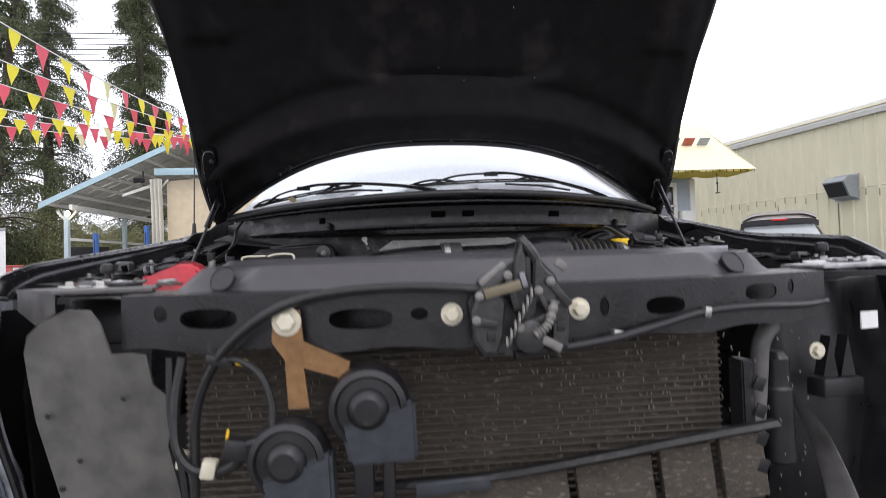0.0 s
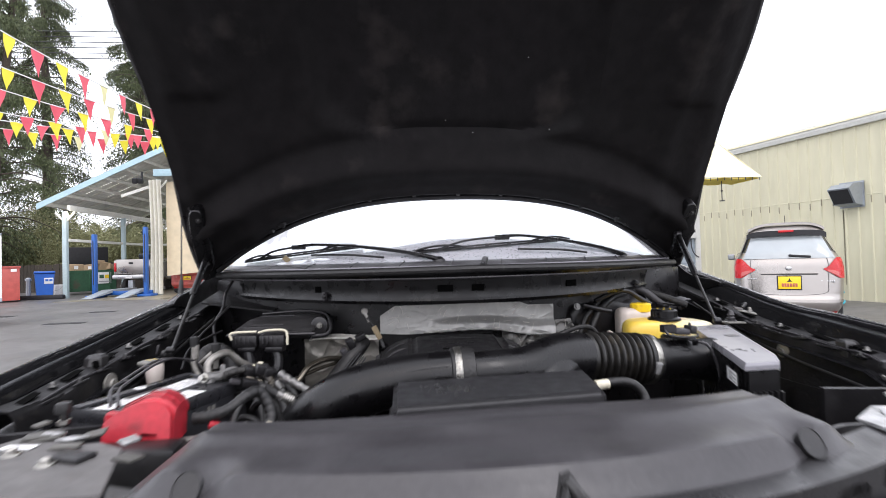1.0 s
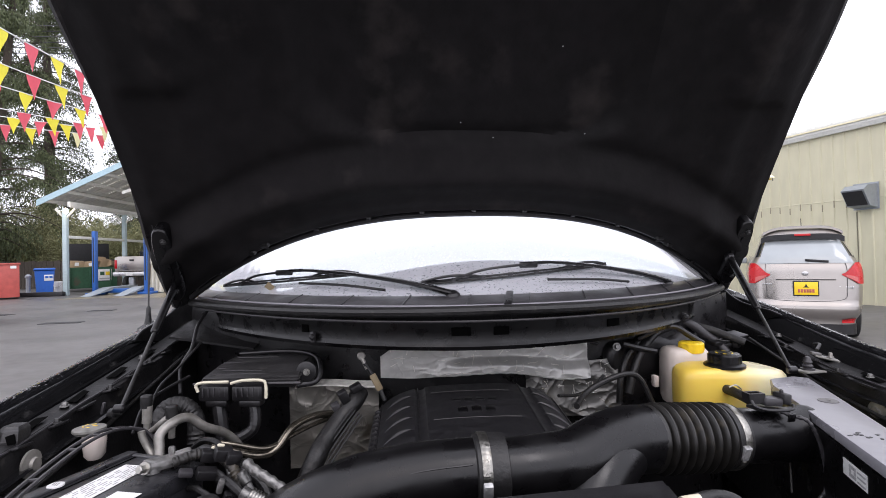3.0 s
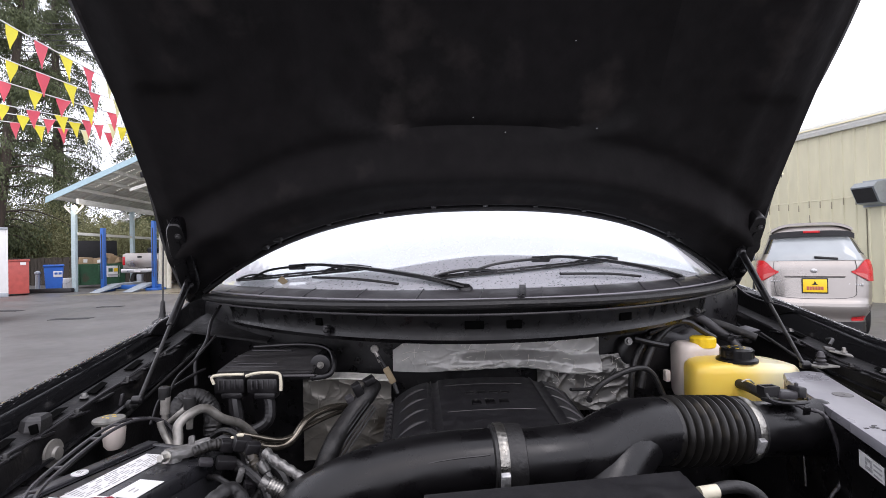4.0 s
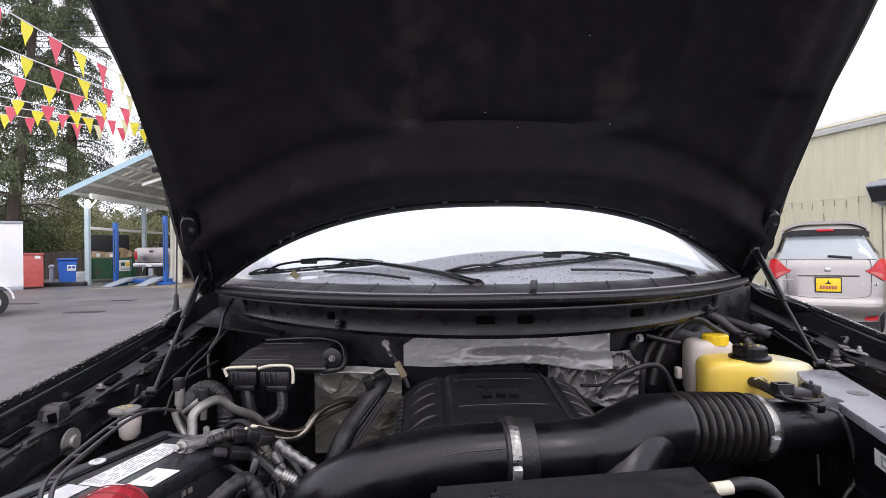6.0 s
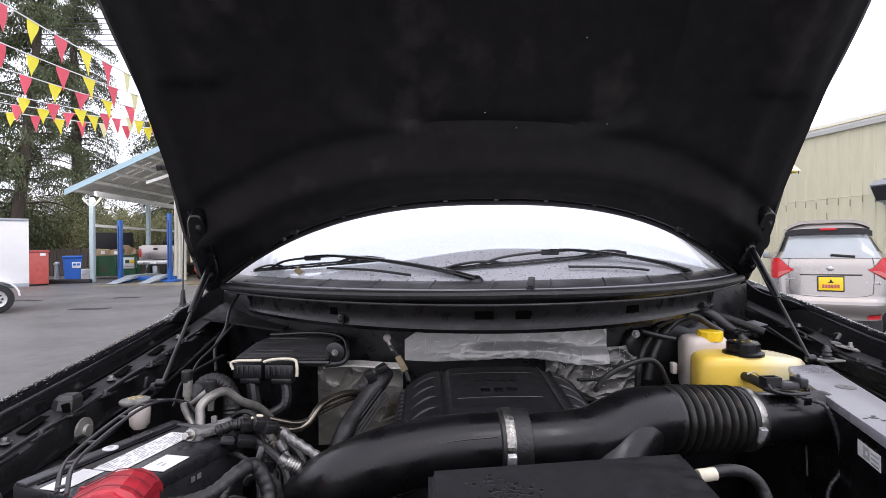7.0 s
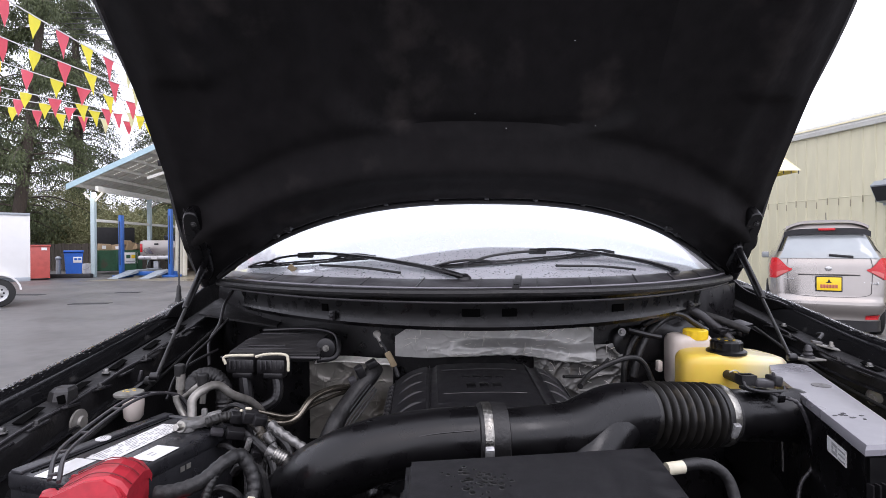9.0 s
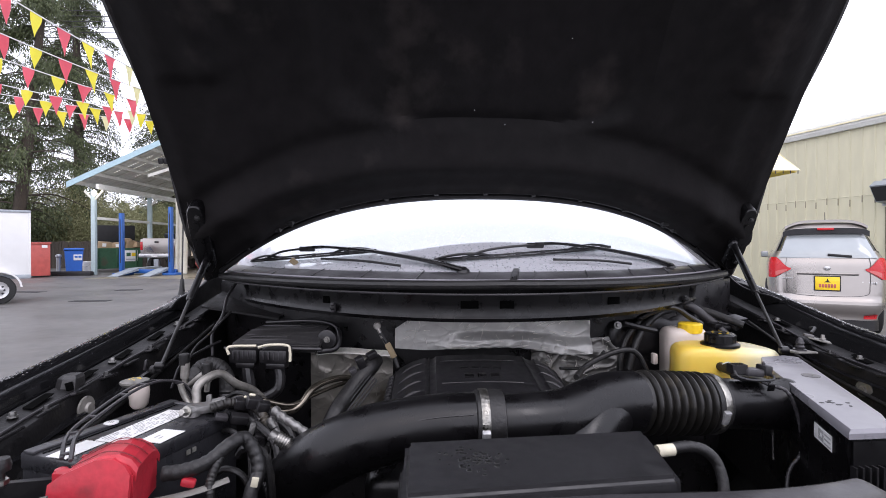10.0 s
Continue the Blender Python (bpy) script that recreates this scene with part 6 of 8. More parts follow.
cable("tank_hose", [(0.548, 0.93, 1.084), (0.556, 0.88, 1.080), (0.568, 0.84, 1.066), (0.575, 0.82, 1.03)], 0.011, "rubber", "short black tank hose", seg=14)
part("hose_spring_clip", tube(B(), [(0.540, 0.895, 1.094), (0.553, 0.89, 1.100), (0.566, 0.89, 1.090)], 0.0018, seg=6), "steel", truck)
wt = [(0.484, 1.055), (0.605, 1.055), (0.612, 1.14), (0.492, 1.15)]
WT = part("washer_tank", blob(wt, 1.0, 1.152, lambda x, y: 0.0, 0.022), "tank_white", truck, "milky white washer tank with a yellow cap")
bm = B()
rings(bm, [[(0.560 + rr * math.cos(k * 2 * math.pi / n_), 1.085 + rr * math.sin(k * 2 * math.pi / n_), z) for k, rr in enumerate(ribbed(r, d))] for z, r, d in ((1.140, 0.031, 0.0), (1.148, 0.031, 0.04), (1.163, 0.031, 0.04), (1.166, 0.028, 0), (1.167, 0.01, 0))])
part("cap", bm, "yellow_cap", WT, "ribbed yellow washer cap", 20)
part("level_tab", box(B(), (0.452, 1.07, 1.07), (0.014, 0.02, 0.03), (0, 0, 0), 0.004), "tank_white", WT)

# brake booster corner and loose hoses by the cowl
bm = blob([(0.33, 1.10), (0.44, 1.13), (0.62, 1.17), (0.68, 1.24), (0.36, 1.24)], 1.06, 1.175, lambda x, y: 0.012 * math.sin(x * 30), 0.03)
part("cowl_duct", bm, "plastic", truck, "black moulded cowl duct")
part("duct_bolt", bolt(B(), (0.345, 1.055, 1.165), (0, -1, 0.2), 0.007), "lead", truck)
cable("brake_hose", [(0.38, 1.07, 1.04), (0.40, 1.08, 1.10), (0.44, 1.11, 1.15), (0.51, 1.16, 1.185), (0.58, 1.20, 1.19)], 0.011, "rubber", "black hose over the cowl duct", seg=12)
cable("brake_hose", [(0.50, 1.25, 1.20), (0.58, 1.23, 1.20), (0.66, 1.19, 1.185), (0.74, 1.13, 1.15)], 0.011, "rubber", seg=12)
cable("brake_hose", [(0.35, 1.06, 1.02), (0.355, 1.06, 1.08), (0.38, 1.08, 1.13), (0.44, 1.13, 1.17)], 0.008, "rubber")
part("duct_ridge", tube(B(), [(0.418, 1.095, 1.176), (0.452, 1.095, 1.192), (0.491, 1.095, 1.206), (0.525, 1.095, 1.205), (0.558, 1.095, 1.184), (0.597, 1.095, 1.160)], 0.011, seg=10, n=4, squash=0.7), "plastic", truck, "raised step of the cowl duct")
part("duct_ridge", tube(B(), [(0.375, 1.09, 1.165), (0.434, 1.092, 1.150), (0.468, 1.094, 1.143)], 0.008, seg=8, n=4), "plastic", truck)
cable("cowl_hose", [(0.575, 1.20, 1.212), (0.600, 1.20, 1.206), (0.625, 1.19, 1.194), (0.660, 1.18, 1.166), (0.686, 1.17, 1.146), (0.70, 1.15, 1.12)], 0.0125, "plastic_dull", "thick grey-black hose at the cowl", seg=14)
for c, s_, r_ in (((0.672, 1.16, 1.148), (0.030, 0.03, 0.014), 20), ((0.702, 1.165, 1.140), (0.034, 0.022, 0.012), -10), ((0.728, 1.16, 1.142), (0.020, 0.03, 0.016), 30), ((0.712, 1.17, 1.160), (0.052, 0.012, 0.006), 8), ((0.745, 1.18, 1.166), (0.046, 0.05, 0.005), 12)):
    part("connector", box(B(), c, s_, (8, -6, r_), 0.003), "plastic_dull" if s_[2] < 0.008 else "plastic", truck)
part("wire_clip", tube(B(), [(0.675, 1.15, 1.158), (0.70, 1.148, 1.153), (0.735, 1.15, 1.156)], 0.002, seg=6), "latch", truck)
part("master_cylinder", lathe(B(), (0.40, 0.93, 0.98), (0.1, 1, 0.1), [(0, 0.02), (0.01, 0.03), (0.12, 0.03)], 16), "edpaint", truck)

# apron details
def stud(x, y, z, d=(0, 0, 1), r=0.007):
    part("bolt", bolt(B(), (x, y, z), d, r * 0.8), "lead", APRON_L if x < 0 else APRON_R)
for y in (0.56, 0.83, 1.12):
    stud(-0.868, y, lerp_table(CREST_L, y) - 0.040)
    stud(0.868, y + 0.05, lerp_table(CREST_R, y + 0.05) - 0.052)
for s, y, z in ((-1, 0.695, 1.066), (1, 0.830, 1.045)):
    w = part("apron_washer", lathe(B(), (s * 0.838, y, z), (-s, 0, 0), [(0, 0.024), (0.004, 0.024), (0.005, 0.019), (0.007, 0.012), (0.012, 0.011)], 20), "alu", APRON_L if s < 0 else APRON_R, "large pale washer and bolt")
for s in (-1, 1):
    cr = CREST_L if s < 0 else CREST_R
    d_ = 0.040 if s < 0 else 0.052
    for k, y in enumerate((0.50, 0.62, 0.74, 0.88, 1.02, 1.15)):
        z = lerp_table(cr, y) - d_
        part("rail_slot", rings(B(), [[(s * (0.871 + a_ * 0.7), y + b_, z + 0.0015 + h_ + 0.16 * b_) for a_, b_ in ((-0.018, -0.030), (0.010, -0.034 + 0.006 * (k % 2)), (0.014, 0.030), (-0.010, 0.022 + 0.008 * (k % 3)))] for h_ in (0.0, 0.001)]), "void", APRON_L if s < 0 else APRON_R, "", 0)
    y = 0.70 if s < 0 else 0.66
    bz = 1.113 if s < 0 else 1.085
    bk = part("clip_block", rings(B(), [[(s * (0.869 + a_ * g_), y + b_ * g_ + e_, bz + h_) for a_, b_ in ((-0.019, -0.016), (0.004, -0.021), (0.020, -0.012), (0.018, 0.017), (-0.014, 0.020))] for h_, g_, e_ in ((-0.020, 1.0, 0), (-0.004, 1.05, 0), (0.012, 0.95, 0.003), (0.018, 0.70, 0.006))]), "plastic_dusty", truck, "ragged black plastic clip block", 20)
    part("block_hole", box(B(), (s * 0.858, y - 0.019, bz), (0.012, 0.006, 0.016), (0, 14 * s, 14), 0.001), "void", bk)
    part("rail_edge", tube(B(), [(s * 0.851, 0.50 + 0.09 * k, lerp_table(cr, 0.50 + 0.09 * k) - d_ - 0.006 + 0.002 * math.sin(k * 2)) for k in range(9)], 0.0022, seg=6, n=3), "plastic_dull", APRON_L if s < 0 else APRON_R, "paler rail edge")
    # inner wiring along the apron
    part("apron_loom", tube(B(), [(s * 0.825, 0.45, 1.0), (s * 0.822, 0.6, lerp_table(cr, 0.6) - 0.12), (s * 0.825, 0.8, lerp_table(cr, 0.8) - 0.115), (s * 0.825, 1.0, lerp_table(cr, 1.0) - 0.10), (s * 0.80, 1.2, 1.15)], 0.0045, seg=8, wave=0.04, pitch=0.01, n=8), "rubber", truck)
    # stamped brackets and ragged flange along the rail
    rd = random.Random(21 + s)
    for k in range(9):
        y = 0.52 + 0.085 * k
        z = lerp_table(cr, y) - d_
        lw = rd.uniform(0.03, 0.06)
        tb = part("rail_tab", box(B(), (s * (0.846 + rd.uniform(-0.004, 0.004)), y, z - 0.012), (0.020, lw, 0.005), (rd.uniform(-8, 8), s * rd.uniform(8, 22), rd.uniform(-6, 6)), 0.0015), "edpaint", APRON_L if s < 0 else APRON_R)
        if k % 2:
            part("tab_nut", bolt(B(), (s * 0.846, y, z - 0.009), (0, 0, 1), 0.005, 0.006), "latch", tb)
# strut tower dome behind the battery, with its big washer
part("tower_dome", lathe(B(), (-0.80, 0.60, 0.86), (0.1, 0.05, 1), [(0, 0.13), (0.10, 0.125), (0.15, 0.10), (0.18, 0.06), (0.185, 0.02)], 28), "edpaint", truck, "dull black strut tower")
# rubber bump stop and steel foot on the driver side
part("bump_stop", lathe(B(), (0.750, 0.92, 1.121), (0, 0, 1), [(0, 0.015), (0.004, 0.015), (0.005, 0.009), (0.010, 0.0115), (0.014, 0.008), (0.019, 0.0105), (0.023, 0.008), (0.028, 0.007), (0.031, 0.004)], 18), "plastic_dull", truck, "stepped grey rubber bump stop")
part("strut_foot", box(B(), (0.750, 0.915, 1.119), (0.072, 0.036, 0.005), (0, 4, 20), 0.002), "cap_grey", truck)
part("strut_foot", lathe(B(), (-0.800, 0.865, 1.100), (1, -0.3, 0.1), [(0, 0.010), (0.010, 0.010), (0.012, 0.006), (0.026, 0.005)], 12), "latch", truck, "dull steel ball stud")
RB = part("rail_bracket", box(B(), (0.802, 0.925, 1.146), (0.050, 0.020, 0.004), (6, 14, -24), 0.0015), "cap_grey", APRON_R, "bare steel rail bracket")
part("bracket_tab", box(B(), (0.783, 0.935, 1.155), (0.022, 0.016, 0.007), (0, 10, -20), 0.002), "plastic_grey", RB)
part("bracket_bolt", bolt(B(), (0.808, 0.92, 1.148), (0, 0, 1), 0.0045, 0.008), "alu", RB)
part("rail_clip", tube(B(), [(0.84, 1.0, 1.15), (0.865, 1.02, 1.160), (0.875, 1.05, 1.155)], 0.004, seg=8), "latch", APRON_R)
part("rail_clip", box(B(), (-0.812, 0.86, 1.112), (0.006, 0.008, 0.024), (0, 12, 0), 0.002), "plastic_dull", APRON_L)
# cowl corner trims
for s in (-1,):
    part("corner_trim", sheet(B(), lambda u, v: (s * (0.60 + 0.24 * u), 1.16 + 0.16 * v + 0.05 * u, 1.175 + 0.03 * v + 0.03 * u), 8, 6, (0, 0, -0.006)), "apron", truck, "black plastic cowl corner trim")
# the gleam of the wet cowl edge, drawn as a pale bead
part("lip_highlight", tube(B(), [(-0.80 + 1.6 * k / 24, cowl_y(-0.80 + 1.6 * k / 24) + 0.018, 1.304) for k in range(25)], 0.0025, seg=8, n=3), "plastic_lid", COWL, "pale bead painted as the wet cowl edge's highlight")
for x, w in ((-0.43, 0.02), (-0.074, 0.042), (0.013, 0.034), (0.29, 0.038)):
    part("cowl_slot", box(B(), (x, cowl_y(x) + 0.061, 1.245), (w, 0.006, 0.018), (0, 0, math.degrees(math.atan(1.6 * x + 0.03))), 0.001), "void", COWL)

for x in (-0.43, 0.55):
    yaw = math.degrees(math.atan(1.6 * x + 0.03))
    ck = part("cowl_clip", box(B(), (x + 0.02, cowl_y(x + 0.02) + 0.058, 1.226), (0.012, 0.010, 0.024), (0, 0, yaw), 0.002), "plastic_dull", COWL, "grey push clip")
    part("clip_head", lathe(B(), (x + 0.02, cowl_y(x + 0.02) + 0.050, 1.228), (0, -1, 0), [(0, 0.007), (0.004, 0.007), (0.006, 0.004)], 10), "plastic", ck)
for k in range(12):
    x = -0.74 + 0.135 * k
    part("grille_ridge", tube(B(), [(x, cowl_y(x) + 0.03, 1.304), (x + 0.01, cowl_y(x) + 0.07, 1.312), (x + 0.02, cowl_y(x) + 0.115, 1.320)], 0.0018, seg=5, n=2), "plastic", COWL)
part("grille_joint", box(B(), (0.03, cowl_y(0.03) + 0.055, 1.313), (0.016, 0.11, 0.006), (12, 0, -14), 0.002), "plastic", COWL, "lapped joint of the two grille halves")
# second cowl highlight line, put in as a lighter tube
part("seal_highlight", tube(B(), [(-0.80 + 1.6 * k / 24, cowl_y(-0.80 + 1.6 * k / 24) - 0.001, 1.274) for k in range(25)], 0.0028, seg=6, n=3), "plastic_dull", COWL, "paler bead painted as a highlight under the seal")

# wipers on the windscreen
def wiper(x0, x1, piv, s0, s1):
    up = Vector((0, -0.45, 0.9))
    def along(t, lift=0.0):
        return screen_point(x0 + (x1 - x0) * t, s0 + (s1 - s0) * t) + up * lift
    W = part("wiper", tube(B(), [along(k / 8, 0.006) for k in range(9)], 0.0042, seg=8, squash=0.7), "rubber", truck, "black framed windshield wiper")
    part("blade_spine", tube(B(), [along(0.0, 0.011), along(0.25, 0.012), along(0.5, 0.013), along(0.75, 0.012), along(1.0, 0.011)], 0.0028, seg=6), "plastic", W)
    # claw bridges: two outer, one large in the middle
    for a, b, h in ((0.02, 0.30, 0.022), (0.70, 0.98, 0.022), (0.16, 0.84, 0.034)):
        part("claw_bridge", tube(B(), [along(a, 0.011), along(a + (b - a) * 0.2, h - 0.004), along((a + b) / 2, h), along(b - (b - a) * 0.2, h - 0.004), along(b, 0.011)], 0.0048, seg=8, squash=0.7), "plastic", W)
    for k in range(8):
        part("claw", box(B(), along(0.03 + 0.134 * k, 0.010), (0.012, 0.010, 0.010), (25, 0, 0), 0.002), "plastic_dull", W)
    p = screen_point(piv, 0.0) + up * 0.006
    m_ = along(0.52, 0.038)
    part("wiper_arm", tube(B(), [p, p + (m_ - p) * 0.22 + up * 0.012, p + (m_ - p) * 0.55 + up * 0.016, p + (m_ - p) * 0.85 + up * 0.010, m_], lambda k: 0.0125 - 0.0075 * k, seg=10, squash=0.55), "plastic_smooth", W, "tapered black wiper arm")
    part("arm_hook", box(B(), m_ - up * 0.006, (0.045, 0.010, 0.014), (25, 0, 0), 0.003), "plastic", W)
    part("pivot_cap", lathe(B(), p - up * 0.02, up, [(0, 0.018), (0.018, 0.016), (0.024, 0.010)], 14), "plastic", W)
wiper(-0.745, -0.315, -0.085, 0.02, 0.105)
wiper(-0.165, 0.36, 0.545, 0.045, 0.125)
for s in (-0.37, 0.25):
    part("washer_hose", tube(B(), [screen_point(s - 0.1, 0.045) + Vector((0, -0.006, 0.01)), screen_point(s + 0.03, 0.03) + Vector((0, -0.006, 0.012)), screen_point(s + 0.13, 0.01) + Vector((0, -0.006, 0.01))], 0.0035, seg=6), "rubber", truck)
part("leaf", box(B(), screen_point(-0.56, 0.03) + Vector((0, -0.01, 0.006)), (0.022, 0.003, 0.018), (30, 40, 15), 0), "tag", truck, "small olive leaf")
# radio antenna on the fender
part("antenna", lathe(B(), (-0.955, 1.33, 1.205), (0, 0.05, 1), [(0, 0.030), (0.012, 0.028), (0.022, 0.012), (0.04, 0.008), (0.07, 0.006), (0.075, 0.0025), (0.62, 0.0018)], 12), "rubber", truck, "black radio antenna")

# fasteners and marks along the hood
for k in range(11):
    x = -0.70 + 0.14 * k
    part("seam_clip", box(B(), hood_point(x, hood_rear(x) + 0.03, 0.018), (0.014, 0.010, 0.008), (40, 0, 0), 0.002), "plastic", HOOD)
for x in (-0.56, -0.22, 0.22, 0.56):
    part("rubber_plug", lathe(B(), hood_point(x, hood_rear(x) + 0.085, 0.015), HN, [(0, 0.018), (0.006, 0.017), (0.009, 0.012)], 14), "rubber", HOOD)
for s in (-1, 1):
    for x, ds in ((0.56, 0.045), (0.60, 0.04)):
        part("edge_bumper", box(B(), hood_point(s * x, hood_rear(x) + ds, 0.022), (0.03, 0.02, 0.015), (40, 0, 20 * s), 0.005), "rubber", HOOD)
    # lighter plastic here paints the rail's thin highlight
    part("rail_highlight", tube(B(), [hood_point(s * 0.80, 0.35 + 0.09 * k, 0.016) for k in range(9)], 0.005, seg=6, n=3), "plastic_dull", HOOD)
    part("rail_emboss", tube(B(), [hood_point(s * 0.80, 0.78, 0.016), hood_point(s * 0.735, 0.80, 0.022), hood_point(s * 0.68, 0.83, 0.022), hood_point(s * 0.66, 0.90, 0.02)], 0.006, seg=6, n=5), "liner", HOOD)
for k in range(6):
    r_ = random.Random(90 + k)
    part("paint_chip", lathe(B(), hood_point(r_.uniform(-0.1, 0.6), r_.uniform(0.5, 1.0), 0.030), HN, [(0, 0.0014), (0.0006, 0.001)], 6), "label", HOOD)

# ---- surroundings: materials ----
M.update({
    "siding": mat("tan_metal_siding", (0.60, 0.57, 0.41), 0.45, vary=0.10, grain=4, bump=0.02, stretch=(1, 1, 0.25)),
    "lap_mark": mat("rusty_lap_stain", (0.30, 0.275, 0.20), 0.7, vary=0.3, grain=30),
    "trim_white": mat("off_white_trim_paint", (0.66, 0.66, 0.62), 0.5, vary=0.08, grain=20, bump=0.03),
    "galv": mat("grey_sheet_metal", (0.34, 0.37, 0.40), 0.45, metal=0.3, vary=0.12, grain=12),
    "dark": mat("dark_opening", (0.02, 0.02, 0.022), 0.7),
    "clap": mat("grey_blue_clapboard", (0.33, 0.38, 0.42), 0.6, vary=0.08, grain=12, bump=0.05),
    "awning": mat("cream_awning_cloth", (0.82, 0.76, 0.52), 0.7, vary=0.06, grain=40, bump=0.1),
    "awning_in": mat("yellow_awning_lining", (0.80, 0.62, 0.08), 0.7, vary=0.08, grain=40, bump=0.1),
    "letter_red": mat("faded_red_letter", (0.45, 0.12, 0.08), 0.6),
    "silver": mat("silver_beige_car_paint", (0.37, 0.345, 0.322), 0.30, metal=0.85, vary=0.03, grain=8, bump=0.0, coat=0.6),
    "lamp_red": mat("red_tail_lamp", (0.50, 0.008, 0.012), 0.25, vary=0.2, grain=60, bump=0.0, coat=0.15),
    "lamp_white": mat("pale_lamp_lens", (0.55, 0.12, 0.11), 0.25, vary=0.1, bump=0.0, coat=0.15),
    "tint": mat("dark_tinted_glass", (0.03, 0.035, 0.04), 0.05, vary=0.1, bump=0.0, coat=1.0),
    # pale base colour paints the sky's reflection under the glossy coat
    "rear_glass": mat("rear_glass_sky_tone", (0.32, 0.35, 0.36), 0.05, vary=0.10, grain=3, bump=0.0, coat=1.0),
    "plate_yellow": mat("yellow_plate", (0.90, 0.62, 0.02), 0.4, vary=0.05, bump=0.0),
    "tyre": mat("tyre_rubber", (0.02, 0.02, 0.02), 0.75, vary=0.3, grain=60, bump=0.2),
    "rim": mat("alloy_wheel", (0.55, 0.55, 0.55), 0.35, metal=0.9, vary=0.1),
    "white_panel": mat("white_trailer_skin", (0.74, 0.74, 0.73), 0.4, vary=0.05, grain=4, bump=0.02),
    "post_blue": mat("pale_blue_post_paint", (0.42, 0.52, 0.54), 0.6, vary=0.12, grain=15, bump=0.1),
    "fascia": mat("sky_blue_fascia_paint", (0.40, 0.56, 0.62), 0.6, vary=0.1, grain=12, bump=0.1),
    "rafter": mat("whitewashed_timber", (0.68, 0.68, 0.62), 0.7, vary=0.15, grain=12, bump=0.1),
    "roof_metal": mat("weathered_roof_metal", (0.72, 0.73, 0.68), 0.55, vary=0.2, grain=6),
    # emission stands in for daylight through the translucent roof
    "skylight": mat("daylight_glow_strip", (0.7, 0.7, 0.6), 0.5, emit=(1.0, 0.98, 0.88, 0.8)),
    "lift_blue": mat("bright_blue_lift_paint", (0.018, 0.10, 0.36), 0.4, vary=0.15, grain=10),
    "ramp": mat("worn_steel_ramp", (0.30, 0.34, 0.37), 0.5, vary=0.2, grain=14),
    "green_bin": mat("dark_green_steel", (0.03, 0.10, 0.05), 0.5, vary=0.25, grain=8, spots=0.15, spot_col=(0.08, 0.06, 0.04)),
    "red_bin": mat("faded_red_steel", (0.45, 0.085, 0.07), 0.5, vary=0.2, grain=6, spots=0.15, spot_col=(0.25, 0.1, 0.08)),
    "blue_bin": mat("blue_plastic_bin", (0.02, 0.12, 0.50), 0.4, vary=0.1, grain=10),
    "card": mat("brown_cardboard", (0.38, 0.27, 0.16), 0.8, vary=0.15, grain=20),
    "curtain": mat("cream_vinyl_curtain", (0.68, 0.66, 0.58), 0.5, vary=0.1, grain=6, bump=0.1),
    "tarp": mat("tan_vinyl_sheet", (0.62, 0.52, 0.36), 0.45, vary=0.15, grain=3, bump=0.1),
    "bulb": mat("lit_bulb", (1, 0.9, 0.7), 0.4, emit=(1.0, 0.86, 0.6, 14.0)),
    "fence": mat("dark_weathered_boards", (0.055, 0.045, 0.035), 0.8, vary=0.35, grain=14, bump=0.2, stretch=(3, 3, 0.5)),
    "bark": mat("dark_fir_bark", (0.055, 0.042, 0.032), 0.9, vary=0.4, grain=12, bump=0.6, stretch=(2, 2, 0.5)),
    "twig": mat("mossy_bare_branch", (0.16, 0.16, 0.07), 0.9, vary=0.4, grain=10),
    "cord": mat("white_cord", (0.75, 0.75, 0.74), 0.6, vary=0.05),
    "wire": mat("black_power_wire", (0.05, 0.05, 0.055), 0.6),
    "hose_blue": mat("cyan_garden_hose", (0.04, 0.38, 0.50), 0.4, vary=0.15, grain=20),
    "wood": mat("brown_crate_wood", (0.16, 0.10, 0.06), 0.7, vary=0.3, grain=14, bump=0.2),
    "concrete_wet": mat("wet_tan_concrete", (0.20, 0.175, 0.12), 0.35, vary=0.3, grain=4, bump=0.1, spots=0.3, spot_col=(0.09, 0.08, 0.07)),
    "concrete": mat("pale_concrete", (0.45, 0.44, 0.42), 0.8, vary=0.15, grain=10, bump=0.1),
})


def leaf_mat(name, a, b):
    m = mat(name, a, 0.6, vary=0.3, grain=3, bump=0)
    n, l = m.node_tree.nodes, m.node_tree.links
    g = n.new("ShaderNodeNewGeometry")
    mx = n.new("ShaderNodeMix")
    mx.data_type = 'RGBA'
    mx.inputs[6].default_value, mx.inputs[7].default_value = (*a, 1), (*b, 1)
    l.new(g.outputs["Random Per Island"], mx.inputs[0])
    l.new(mx.outputs[2], n["Principled BSDF"].inputs["Base Color"])
    return m


M["needle"] = leaf_mat("dark_fir_needles", (0.045, 0.060, 0.024), (0.105, 0.128, 0.050))
M["shrub_leaf"] = leaf_mat("olive_shrub_leaves", (0.13, 0.135, 0.05), (0.36, 0.36, 0.19))
for nm, c in (("flag_red", (0.85, 0.20, 0.26)), ("flag_yellow", (0.90, 0.84, 0.10)), ("flag_faded", (0.80, 0.78, 0.50))):
    m = mat(nm + "_vinyl", c, 0.45, vary=0.08, grain=20, bump=0.05)
    b_ = m.node_tree.nodes["Principled BSDF"]
    tr = m.node_tree.nodes.new("ShaderNodeBsdfTranslucent")
    tr.inputs[0].default_value = (*c, 1)
    mixs = m.node_tree.nodes.new("ShaderNodeMixShader")
    mixs.inputs[0].default_value = 0.5
    o_ = m.node_tree.nodes["Material Output"]
